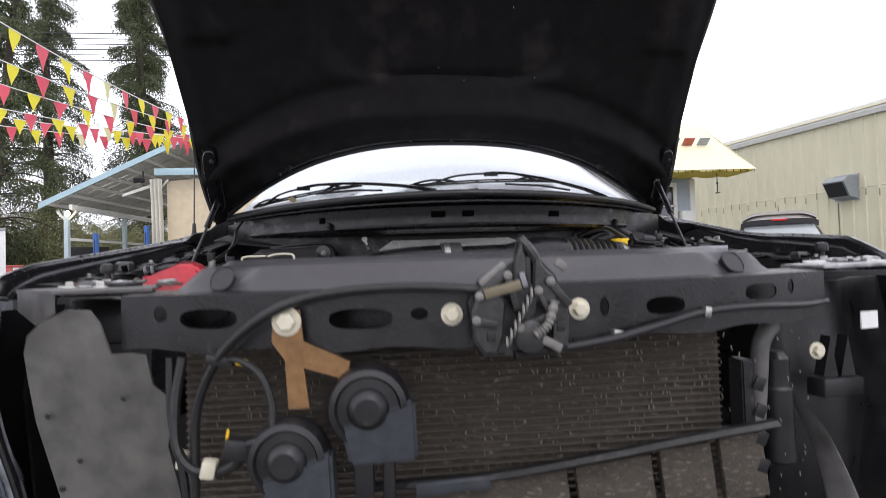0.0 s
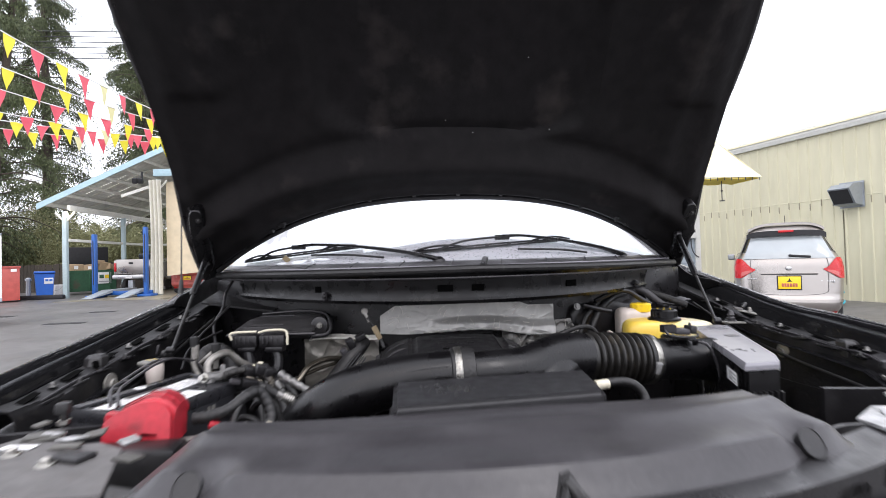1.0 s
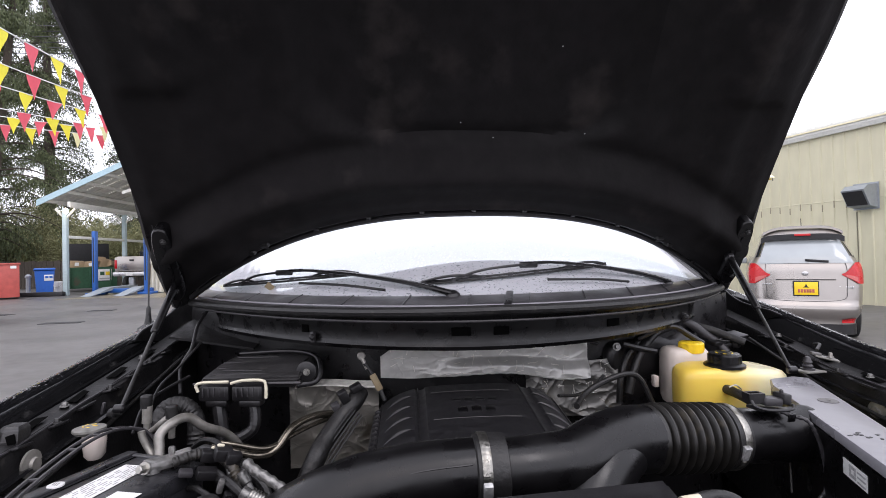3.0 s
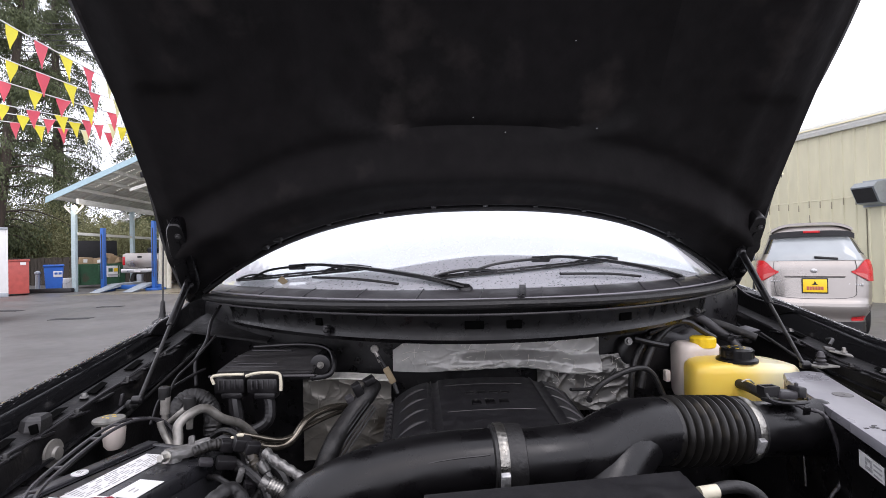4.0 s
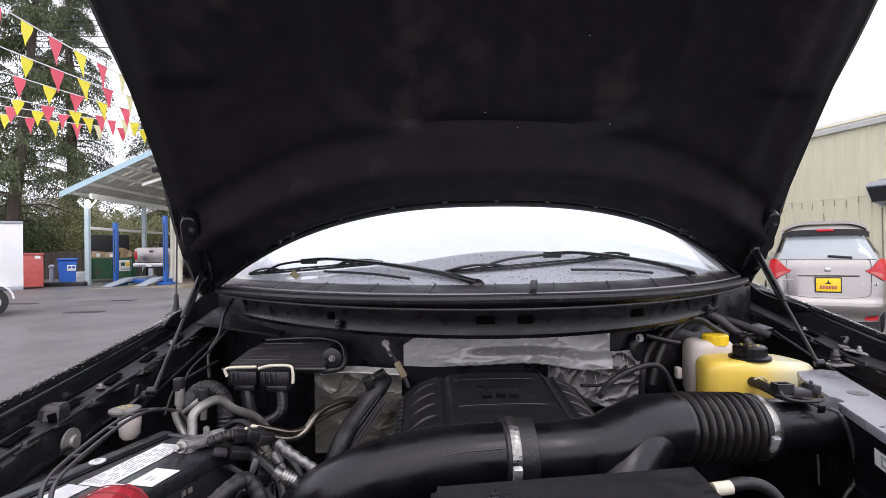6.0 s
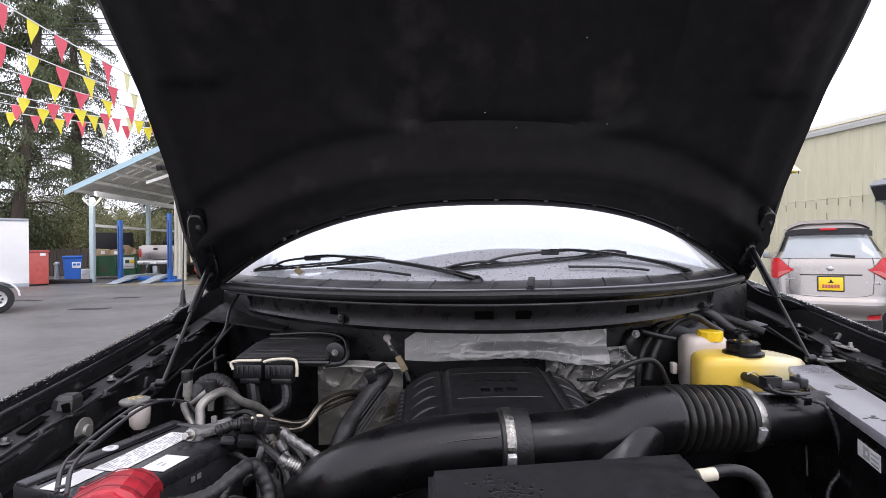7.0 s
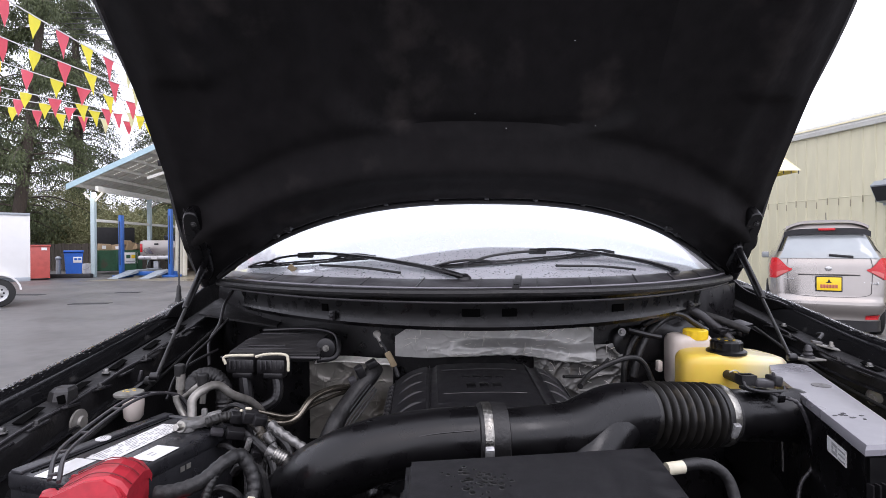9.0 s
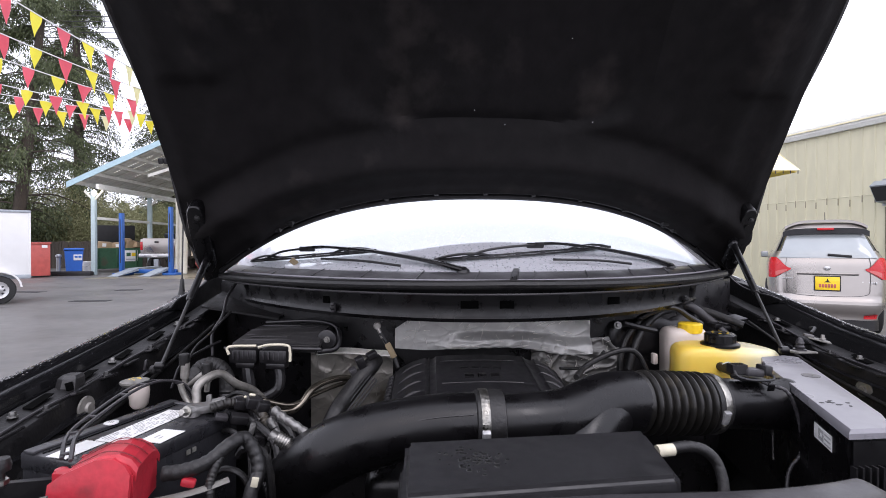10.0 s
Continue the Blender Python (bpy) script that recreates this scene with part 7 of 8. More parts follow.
    m.node_tree.links.new(b_.outputs[0], mixs.inputs[1])
    m.node_tree.links.new(tr.outputs[0], mixs.inputs[2])
    m.node_tree.links.new(mixs.outputs[0], o_.inputs[0])
    M[nm] = m

# ---- the SUV ----
def wheel(parent, c, r, w):
    t_ = part("wheel", lathe(B(), (c[0] - w / 2, c[1], c[2]), (1, 0, 0), [(0, r * 0.62), (0.01, r * 0.9), (0.03, r * 0.985), (w * 0.5, r), (w - 0.03, r * 0.985), (w - 0.01, r * 0.9), (w, r * 0.62)], 32), "tyre", parent, "black tyre")
    for s in (-1, 1):
        part("rim", lathe(B(), (c[0] + s * (w / 2 - 0.03), c[1], c[2]), (s, 0, 0), [(0, r * 0.64), (0.02, r * 0.62), (0.012, r * 0.5), (0.02, r * 0.2), (0.03, r * 0.1)], 24), "rim", t_, "silver wheel rim")
    for k in range(5):
        a = k * 2 * math.pi / 5
        part("spoke", box(B(), (c[0] + (w / 2) * (1 if c[0] > base_of(parent).location.x else -1), c[1] + 0.3 * r * math.cos(a), c[2] + 0.3 * r * math.sin(a)), (0.02, r * 0.5, r * 0.13), (math.degrees(a), 0, 0), 0.004), "rim", t_)
    return t_


def suv_car(name, cx, y0, label, paint, group=""):
    S = thing(name, (cx, y0 + 2.0, 0), label, "car", group)
    HW = [(0.30, 0.80), (0.42, 0.87), (0.62, 0.905), (0.80, 0.915), (1.00, 0.915), (1.12, 0.89), (1.25, 0.80), (1.45, 0.70), (1.58, 0.64), (1.66, 0.55)]
    YR = [(0.30, 0.10), (0.40, 0.02), (0.46, 0.0), (0.52, 0.01), (0.57, 0.05), (1.05, 0.10), (1.20, 0.16), (1.25, 0.19), (1.55, 0.46), (1.60, 0.36), (1.66, 0.55)]
    def skin(zlo, zhi, c0, c1, out=0.0):
        def f(u, v):
            z = zlo + (zhi - zlo) * v
            c = c0 + (c1 - c0) * u
            hw, yr = lerp_table(HW, z) + out, y0 + lerp_table(YR, z) - out
            if abs(c) <= 1:
                r = abs(c)
                return (cx + math.copysign(hw * (r - 0.03 * r ** 8), c), yr + 0.20 * r ** 7 + 0.03 * r * r, z)
            t = abs(c) - 1
            return (cx + math.copysign(hw * (0.97 + 0.03 * min(1, t * 8) - 0.05 * t * t), c), yr + 0.23 + t * 3.6, z)
        return f
    BODY = part("body", sheet(B(), skin(0.22, 1.24, -1.95, 1.95), 90, 34), paint, S, "")
    part("roof", sheet(B(), lambda u, v: (cx + (u - 0.5) * 2 * (0.64 - 0.03 * v), y0 + 0.42 + 1.9 * v, 1.60 + 0.10 * (1 - (2 * u - 1) ** 4) * (1 - 0.3 * v * v) + 0.01), 20, 12, (0, 0, -0.04)), paint, S)
    part("roof_spoiler", sheet(B(), lambda u, v: (cx + (u - 0.5) * 1.26, y0 + 0.34 + 0.12 * v + 0.10 * abs(2 * u - 1) ** 4, 1.585 + 0.075 * v - 0.03 * abs(2 * u - 1) ** 4), 20, 4, (0, 0.02, -0.03)), paint, S)
    part("pillar_glass", sheet(B(), skin(1.24, 1.60, -1.8, 1.8), 60, 10), "tint", S, "dark tinted cabin glass")
    RG = part("rear_window", sheet(B(), skin(1.14, 1.555, -0.86, 0.86, 0.012), 24, 8), "rear_glass", S, "rear window with the sky's reflection painted pale")
    part("window_surround", sheet(B(), lambda u, v: (cx + (u - 0.5) * 1.34, y0 + 0.318 + 0.12 * abs(2 * u - 1) ** 4, 1.500 + 0.082 * v - 0.05 * abs(2 * u - 1) ** 6), 24, 4, (0, 0.02, 0)), "dark", RG, "black band under the roof spoiler")
    for s in (-1, 1):
        part("pillar", sheet(B(), skin(1.22, 1.62, s * 0.97, s * 1.03, 0.012), 3, 10), paint, S)
        # wedge lamp, narrow towards the middle
        fl = skin(1.0, 1.2, -2, 2, 0.014)
        def lampf(u, v, s=s):
            c = s * (0.60 + 0.47 * u)
            lo, hi = 0.965 - 0.13 * min(1, u * 1.6), 0.985 + 0.16 * bulge(min(1, u * 1.5))
            z = lo + (hi - lo) * v
            return skin(z, z, c, c, 0.014)(0, 0)
        LM = part("tail_lamp", sheet(B(), lampf, 20, 8), "lamp_red", S, "red wedge tail lamp")
        def lens(u, v, s=s):
            p = lampf(0.14 + 0.44 * u, 0.06 + 0.36 * v * (1 - 0.4 * u))
            return (p[0], p[1] - 0.006, p[2])
        part("reverse_lens", sheet(B(), lens, 8, 4), "lamp_white", LM, "pale reversing lens")
        def refl(u, v, s=s):
            return skin(0.27 + 0.07 * v * (0.4 + 0.6 * u), 0.27 + 0.07 * v, s * (0.66 + 0.26 * u), s * (0.66 + 0.26 * u), 0.012)(0, 0.5)
        part("reflector", sheet(B(), refl, 6, 4), "lamp_red", S, "red bumper reflector")
        mr = part("mirror", box(B(), (cx + s * 0.95, y0 + 1.95, 1.17), (0.15, 0.09, 0.11), (0, 0, 0), 0.03, 3), paint, S, "door mirror")
        part("mirror_glass", box(B(), (cx + s * 0.95, y0 + 1.902, 1.17), (0.12, 0.006, 0.085), (0, 0, 0), 0.002), "rear_glass", mr)
        wheel(S, (cx + s * 0.80, y0 + 0.85, 0.34), 0.34, 0.22)
        wheel(S, (cx + s * 0.80, y0 + 3.45, 0.34), 0.34, 0.22)
    part("lower_bumper", sheet(B(), skin(0.10, 0.25, -1.10, 1.10, 0.012), 50, 10), "plastic", S, "dark grey lower bumper")
    part("bumper_step", sheet(B(), skin(0.475, 0.515, -0.98, 0.98, 0.012), 50, 4), paint, S)
    part("tailgate_seam", tube(B(), [skin(z, z, c, c, 0.004)(0, 0) for c, z in ((-0.72, 1.22), (-0.70, 1.05), (-0.68, 0.75), (-0.64, 0.62), (-0.3, 0.585), (0.3, 0.585), (0.64, 0.62), (0.68, 0.75), (0.70, 1.05), (0.72, 1.22))], 0.0035, seg=6, n=4), "dark", S)
    part("grab_trim", tube(B(), [skin(0.912, 0.912, c / 10, c / 10, 0.012)(0, 0) for c in range(-5, 6)], 0.018, seg=8, n=3, squash=0.5), paint, S)
    part("trim_shadow", tube(B(), [skin(0.894, 0.894, c / 10, c / 10, 0.004)(0, 0) for c in range(-5, 6)], 0.006, seg=6, n=3), "dark", S)
    bm = lathe(B(), (cx, y0 + 0.080, 0.990), (0, -1, 0), [(0, 0.055), (0.008, 0.052), (0.012, 0.04)], 24)
    for v in bm.verts:
        v.co.z = 0.990 + (v.co.z - 0.990) * 0.62
    part("emblem", bm, "rim", S, "oval chrome badge")
    for k in range(7):
        part("badge_bar", box(B(), (cx + 0.52 + 0.032 * k, y0 + 0.092 + 0.004 * k, 0.785), (0.022, 0.01, 0.030 if k % 3 else 0.04), (0, 0, 8), 0.002), "rim", S)
    for k in range(6):
        part("badge_bar", box(B(), (cx - 0.68 + 0.028 * k, y0 + 0.108 - 0.004 * k, 0.830), (0.018, 0.01, 0.022), (0, 0, -8), 0.002), "rim", S)
    PF = part("number_plate", box(B(), (cx, y0 + 0.040, 0.770), (0.40, 0.012, 0.225), (0, 0, 0), 0.008), "dark", S, "yellow dealer plate in a dark frame")
    part("plate_panel", box(B(), (cx, y0 + 0.032, 0.770), (0.365, 0.006, 0.19), (0, 0, 0), 0.003), "plate_yellow", PF)
    for k in range(6):
        part("plate_bar", box(B(), (cx - 0.11 + 0.044 * k, y0 + 0.028, 0.735), (0.036, 0.003, 0.052), (0, 0, 0), 0.002), "letter_red", PF)
    part("plate_mark", prism(B(), [(cx - 0.05, 0.785), (cx + 0.05, 0.785), (cx + 0.02, 0.805), (cx, 0.845), (cx - 0.015, 0.805)], "y", y0 + 0.026, y0 + 0.030), "dark", PF)
    part("rear_wiper", box(B(), (cx + 0.19, y0 + 0.125, 1.175), (0.36, 0.02, 0.035), (0, 4, 0), 0.008), "plastic", S, "black rear wiper")
    part("brake_lamp", box(B(), (cx, y0 + 0.312, 1.568), (0.26, 0.02, 0.035), (0, 0, 0), 0.008), "lamp_red", S, "high red brake lamp")
    part("antenna", lathe(B(), (cx + 0.02, y0 + 0.60, 1.675), (0, 0.25, 1), [(0, 0.02), (0.02, 0.008), (0.16, 0.005)], 8), "rubber", S)
    return S


SUV = suv_car("suv", 6.83, 6.71, "silver-beige compact SUV parked with a yellow dealer plate", "silver")
SUV.location, SUV.rotation_euler, SUV.scale = (6.83, 8.71, 0), (0, 0, radians(-33)), (0.82, 0.9, 1.04)

# ---- ribbed metal building ----
WA, WD = Vector((12.65, 5.0, 0)), Vector((-0.2425, 0.970, 0))
WN = Vector((-0.970, -0.2425, 0))
def wall_at(k, z, out=0.0):
    return WA + WD * k + WN * out + Vector((0, 0, z))
WALL = solid("wall_east", sheet(B(), lambda u, v: wall_at(20 * u, 4.40 * v), 8, 4, -WN * 0.12), "siding", "tan ribbed metal wall of a long workshop", "wall", kind="structure", smooth=0)
def strip(k0, k1, z0, z1, out0, out1):
    return rings(B(), [[wall_at(k0, z, out0), wall_at(k0 + (k1 - k0) * 0.3, z, out1), wall_at(k0 + (k1 - k0) * 0.7, z, out1), wall_at(k1, z, out0)] for z in (z0, z1)])
rib_me = None
for k in range(66):
    if rib_me is None:
        ob = part("rib", strip(0, 0.07, 0.0, 4.38, 0.0, 0.03), "siding", WALL, smooth=0)
        rib_me = ob.data
    else:
        ob = new("rib", rib_me)
        ob.parent = WALL
        ob.location = WD * (0.30 * k)
mark_me = None
for k in range(66):
    if mark_me is None:
        ob = part("lap_mark", strip(0.005, 0.03, 2.42, 2.60, 0.012, 0.034), "lap_mark", WALL, smooth=0)
        mark_me = ob.data
    else:
        ob = new("lap_mark", mark_me)
        ob.parent = WALL
        ob.location = WD * (0.30 * k) + Vector((0, 0, 0.05 * math.sin(k * 2.1)))
part("lap_step", rings(B(), [[wall_at(k, 2.62, 0.004), wall_at(k, 2.625, 0.010), wall_at(k, 2.66, 0.004)] for k in (0, 20)]), "siding", WALL)
EV = solid("roof_edge", rings(B(), [[wall_at(k, 4.36, 0.0), wall_at(k, 4.36, 0.10), wall_at(k, 4.46, 0.14), wall_at(k, 4.60, 0.14), wall_at(k, 4.66, -0.1)] for k in (-0.2, 20.2)]), "trim_white", "off-white metal eave trim of the workshop", "roof", kind="structure", smooth=0)
part("gutter_lip", rings(B(), [[wall_at(k, 4.52, 0.14), wall_at(k, 4.52, 0.17), wall_at(k, 4.555, 0.17), wall_at(k, 4.555, 0.14)] for k in (-0.2, 20.2)]), "awning", EV)
solid("workshop_roof", sheet(B(), lambda u, v: wall_at(-0.2 + 20.4 * u, 4.64 + 1.3 * v, -0.1 - 7 * v), 2, 2, (0, 0, 0.06)), "roof_metal", "weathered grey metal workshop roof", "roof", kind="structure", smooth=0)
# exhaust hood on the wall
VC = 6.75
VH = thing("exhaust_hood", tuple(wall_at(VC, 2.36, 0.02)), "grey sheet metal exhaust hood fixed to the wall", "vent")
def vp(k, z, o):
    return wall_at(VC + k, z, o)
side_pts = [(2.38, 0.03), (2.95, 0.03), (2.92, 0.36), (2.80, 0.52), (2.42, 0.30)]
bm = B()
rings(bm, [[vp(-0.26, z, o) for z, o in side_pts], [vp(0.26, z, o) for z, o in side_pts]])
part("hood_body", bm, "galv", VH)
part("hood_mouth", rings(B(), [[vp(k, 2.44, 0.335), vp(k, 2.76, 0.52), vp(k, 2.765, 0.525), vp(k, 2.435, 0.34)] for k in (-0.23, 0.23)]), "dark", VH, "dark mouth of the hood")
part("hood_flange", rings(B(), [[vp(k, 2.34, 0.02), vp(k, 2.34, 0.035), vp(k, 2.99, 0.035), vp(k, 2.99, 0.02)] for k in (-0.29, 0.29)]), "galv", VH)
part("stain", rings(B(), [[vp(k, 0.4, 0.036), vp(k, 2.3, 0.037), vp(k + 0.03, 2.3, 0.037), vp(k + 0.02, 0.4, 0.036)] for k in (0.2, 0.202)]), "lap_mark", VH)

# ---- small office with an awning ----
OY = 10.5
OF = solid("wall_office", box(B(), (4.45, OY + 1.3, 1.45), (5.0, 2.6, 2.9), (0, 0, 0), 0.01), "clap", "grey-blue clapboard wall of a small office", "wall", kind="structure", smooth=0)
bd = None
for k in range(14):
    z = 0.62 + 0.16 * k
    if bd is None:
        ob = part("clapboard", prism(B(), [(OY - 0.022, 0.62), (OY - 0.004, 0.785), (OY, 0.785), (OY, 0.62)], "x", 1.96, 6.86), "clap", OF, smooth=0)
        bd = ob.data
    else:
        ob = new("clapboard", bd)
        ob.parent = OF
        ob.location = (0, 0, z - 0.62)
part("corner_board", box(B(), (6.91, OY - 0.02, 1.45), (0.12, 0.06, 2.7), (0, 0, 0), 0.006), "trim_white", OF)
PLN = solid("plinth", box(B(), (4.5, OY - 0.12, 0.28), (5.4, 0.5, 0.56), (0, 0, 0), 0.02), "concrete", "pale concrete step along the office", "step", kind="structure")
WN1 = thing("window_1", (6.05, OY, 1.75), "white-framed sash window of the office", "window", kind="structure")
for c, s_ in (((6.05, OY - 0.035, 2.68), (0.98, 0.06, 0.09)), ((6.05, OY - 0.035, 1.76), (1.02, 0.08, 0.08)), ((5.60, OY - 0.035, 2.2), (0.08, 0.06, 0.9)), ((6.50, OY - 0.035, 2.2), (0.08, 0.06, 0.9)), ((6.05, OY - 0.04, 2.2), (0.9, 0.05, 0.05))):
    part("window_frame", box(B(), c, s_, (0, 0, 0), 0.008), "trim_white", WN1)
for z in (1.98, 2.43):
    part("pane", box(B(), (6.05, OY - 0.02, z), (0.84, 0.012, 0.42), (0, 0, 0), 0.001), "tint", WN1)
MB = solid("meter_box", box(B(), (6.70, OY - 0.11, 1.86), (0.26, 0.16, 0.44), (0, 0, 0), 0.015), "trim_white", "white electric meter box on the office wall", "meter box")
part("meter_window", box(B(), (6.72, OY - 0.195, 1.80), (0.10, 0.012, 0.07), (0, 0, 0), 0.003), "dark", MB)
part("conduit", tube(B(), [(6.74, OY - 0.06, 1.64), (6.75, OY - 0.06, 1.45), (6.80, OY - 0.07, 1.30), (6.90, OY - 0.07, 1.22)], 0.012, seg=8), "wire", MB)
AW = thing("awning", (5.5, OY, 2.75), "cream and yellow cloth awning over the office front", "awning")
ax0, ax1, ay = 2.2, 7.80, OY - 0.95
part("awning_top", sheet(B(), lambda u, v: (ax0 + (ax1 - 0.62 * v - ax0) * u, ay + (OY - 0.02 - ay) * v, 2.86 + 1.15 * v - 0.03 * math.sin(v * 3.1)), 24, 8, (0, 0.004, -0.006)), "awning", AW)
part("awning_end", sheet(B(), lambda u, v: (ax1 - 0.62 * v, ay + (OY - 0.02 - ay) * (v + (1 - v) * u), 2.86 + 1.15 * v), 8, 8, (-0.006, 0, 0)), "awning", AW)
part("lining", sheet(B(), lambda u, v: (ax0 + 0.05 + (ax1 - 0.1 - ax0) * u, ay + 0.03 + (OY - 0.05 - ay) * v, 2.83 + 0.02 * math.sin(u * 60)), 30, 2, (0, 0, 0.012)), "awning_in", AW, "bright yellow awning lining")
for k in range(26):
    part("lace", box(B(), (7.76 - 0.15 * k, ay + 0.02, 2.83), (0.012, 0.012, 0.07)), "wire", AW)
for k in range(5):
    part("letter_bar", box(B(), (6.95 - 0.34 * k, ay + 0.52, 3.50), (0.24, 0.02, 0.36), (50.5, 0, 0), 0.01), "letter_red" if k % 2 else "galv", AW)
BR_ = solid("wind_chime", lathe(B(), (7.15, OY - 0.6, 2.40), (0, 0, 1), [(0, 0.05), (0.015, 0.055), (0.02, 0.01), (0.20, 0.01), (0.22, 0.03), (0.24, 0.01), (0.45, 0.008)], 10), "wire", "small hanging chime under the awning", "chime")

for ob in (OF, PLN, WN1, MB, AW, BR_):
    ob.location.x -= 0.62

# blue hose heap and a crate by the wall
HS = thing("garden_hose", (9.35, 10.9, 0), "cyan garden hose heaped in loose coils", "hose")
for k in range(12):
    r_ = random.Random(k)
    cx_, cy_, rr = 9.35 + r_.uniform(-0.45, 0.45), 10.9 + r_.uniform(-0.3, 0.3), r_.uniform(0.35, 0.65)
    zz = 0.03 + 0.025 * k
    part("coil", tube(B(), [(cx_ + rr * math.cos(a * 0.524), cy_ + rr * 0.75 * math.sin(a * 0.524), zz + 0.06 * math.sin(a * 1.3 + k) ** 2) for a in range(13)], 0.022, seg=6, n=3), "hose_blue", HS)
CR = thing("crate", (9.0, 11.6, 0), "brown wooden crate beside the workshop wall", "crate")
for k in range(4):
    part("slat", box(B(), (9.0, 11.35, 0.1 + 0.17 * k), (0.75, 0.03, 0.14), (0, 0, 0), 0.006), "wood", CR)
for x in (8.66, 9.34):
    part("side", box(B(), (x, 11.6, 0.33), (0.03, 0.5, 0.66), (0, 0, 0), 0.006), "wood", CR)
part("top", box(B(), (9.0, 11.6, 0.69), (0.8, 0.55, 0.04), (0, 0, 0), 0.006), "wood", CR)

# ---- carport ----
SX, SY = -17.4, 24.5
def roof_z(x):
    return 4.38 + 0.46 * (x - SX) if x < -9.5 else 4.38 + 0.46 * (-9.5 - SX) - 0.46 * (x + 9.5)
SHED = thing("carport", (-13.0, 27.5, 0), "open timber carport with pale blue posts and fascia", "carport")
for x0, x1 in ((SX, -9.5), (-9.5, -3.0)):
    part("roof_sheet", sheet(B(), lambda u, v: (x0 + (x1 - x0) * u, SY + 9.0 * v, roof_z(x0 + (x1 - x0) * u) + 0.02 + 0.012 * math.sin(v * 140)), 4, 120, (0, 0, 0.03)), "roof_metal", SHED, "corrugated metal roof")
    part("fascia", rings(B(), [[(x, SY - 0.04, roof_z(x) - 0.20), (x, SY, roof_z(x) - 0.20), (x, SY, roof_z(x) + 0.08), (x, SY - 0.04, roof_z(x) + 0.08)] for x in (x0, x1)]), "fascia", SHED, "sky blue fascia board")
for k in range(9):
    x = SX + 0.35 + 0.88 * k
    part("rafter", box(B(), (x, SY + 4.5, roof_z(x) - 0.09), (0.08, 8.9, 0.16), (0, 0, 0), 0.004), "rafter", SHED)
for k in range(7):
    y = SY + 0.5 + 1.3 * k
    bm = rings(B(), [[(x, y, roof_z(x) - 0.04), (x, y + 0.07, roof_z(x) - 0.04), (x, y + 0.07, roof_z(x) - 0.01), (x, y, roof_z(x) - 0.01)] for x in (SX + 0.1, -9.6)])
    part("batten", bm, "rafter", SHED)
# rows of small glowing boxes imitate sky light through the roof sheet
for y, xa, n_ in ((SY + 1.25, -15.9, 17), (SY + 1.85, -15.5, 17), (SY + 2.9, -15.8, 16)):
    for k in range(n_):
        x = xa + 0.115 * k
        part("skylight_slot", box(B(), (x, y, roof_z(x) + 0.004), (0.045, 0.05, 0.012), (0, -24.7, 0)), "skylight", SHED)
def post(x, y, h):
    part("post", box(B(), (x, y, h / 2), (0.19, 0.19, h), (0, 0, 0), 0.01), "post_blue", SHED, "pale blue timber post")
    for s in (-1, 1):
        part("knee_brace", rings(B(), [[(x + s * 0.08, y - 0.03, h - 0.50), (x + s * 0.08, y + 0.03, h - 0.50), (x + s * 0.08, y + 0.03, h - 0.40), (x + s * 0.08, y - 0.03, h - 0.40)], [(x + s * 0.46, y - 0.03, h - 0.10), (x + s * 0.46, y + 0.03, h - 0.10), (x + s * 0.41, y + 0.03, h), (x + s * 0.41, y - 0.03, h)]]), "rafter", SHED)
post(-16.2, SY + 0.1, 4.10)
post(-15.98, SY + 4.6, 4.15)
post(-12.2, SY + 0.6, 5.6)
post(-15.98, SY + 8.8, 4.15)
post(-11.0, SY + 8.8, 4.15)
part("beam", box(B(), (-15.98, SY + 4.5, 4.24), (0.14, 9.0, 0.26), (0, 0, 0), 0.008), "rafter", SHED)
part("beam", box(B(), (-12.6, SY + 8.8, 4.24), (7.0, 0.14, 0.26), (0, 0, 0), 0.008), "rafter", SHED)
part("cross_beam", box(B(), (-10.2, SY + 0.4, 5.9), (4.2, 0.16, 0.34), (0, 0, 0), 0.01), "fascia", SHED)
part("rail", box(B(), (-15.98, SY + 4.5, 2.72), (0.06, 9.0, 0.13), (0, 0, 0), 0.005), "rafter", SHED)
part("rail", box(B(), (-12.6, SY + 8.8, 2.78), (7.0, 0.06, 0.13), (0, 0, 0), 0.005), "rafter", SHED)
part("knee_brace", rings(B(), [[(x, SY + 0.55 + a, z + b) for a, b in ((0, 0), (0.09, 0), (0.09, 0.15), (0, 0.15))] for x, z in ((-13.9, 4.75), (-12.2, 5.30))]), "rafter", SHED)
LP = thing("bulb_lamp", (-16.1, SY - 0.1, 3.75), "lit bare bulb on the carport post", "lamp")
part("bulb", lathe(B(), (-15.95, SY - 0.25, 3.78), (0, 0, 1), [(0, 0.03), (0.04, 0.08), (0.11, 0.11), (0.19, 0.08), (0.26, 0.04)], 14), "bulb", LP)
part("socket", box(B(), (-16.0, SY - 0.12, 4.08), (0.10, 0.30, 0.08), (0, 0, 0), 0.01), "dark", LP)
FLD = thing("flood_lamp", (-12.75, SY - 0.1, 5.4), "black twin flood lamp under the roof edge", "lamp")
part("arm", box(B(), (-12.62, SY - 0.06, 5.62), (0.06, 0.10, 0.5), (0, 0, 0), 0.01), "dark", FLD)
for k in range(2):
    part("head", box(B(), (-12.85 + 0.26 * k, SY - 0.24, 5.42), (0.22, 0.16, 0.26), (25, 0, 10), 0.03), "dark", FLD)
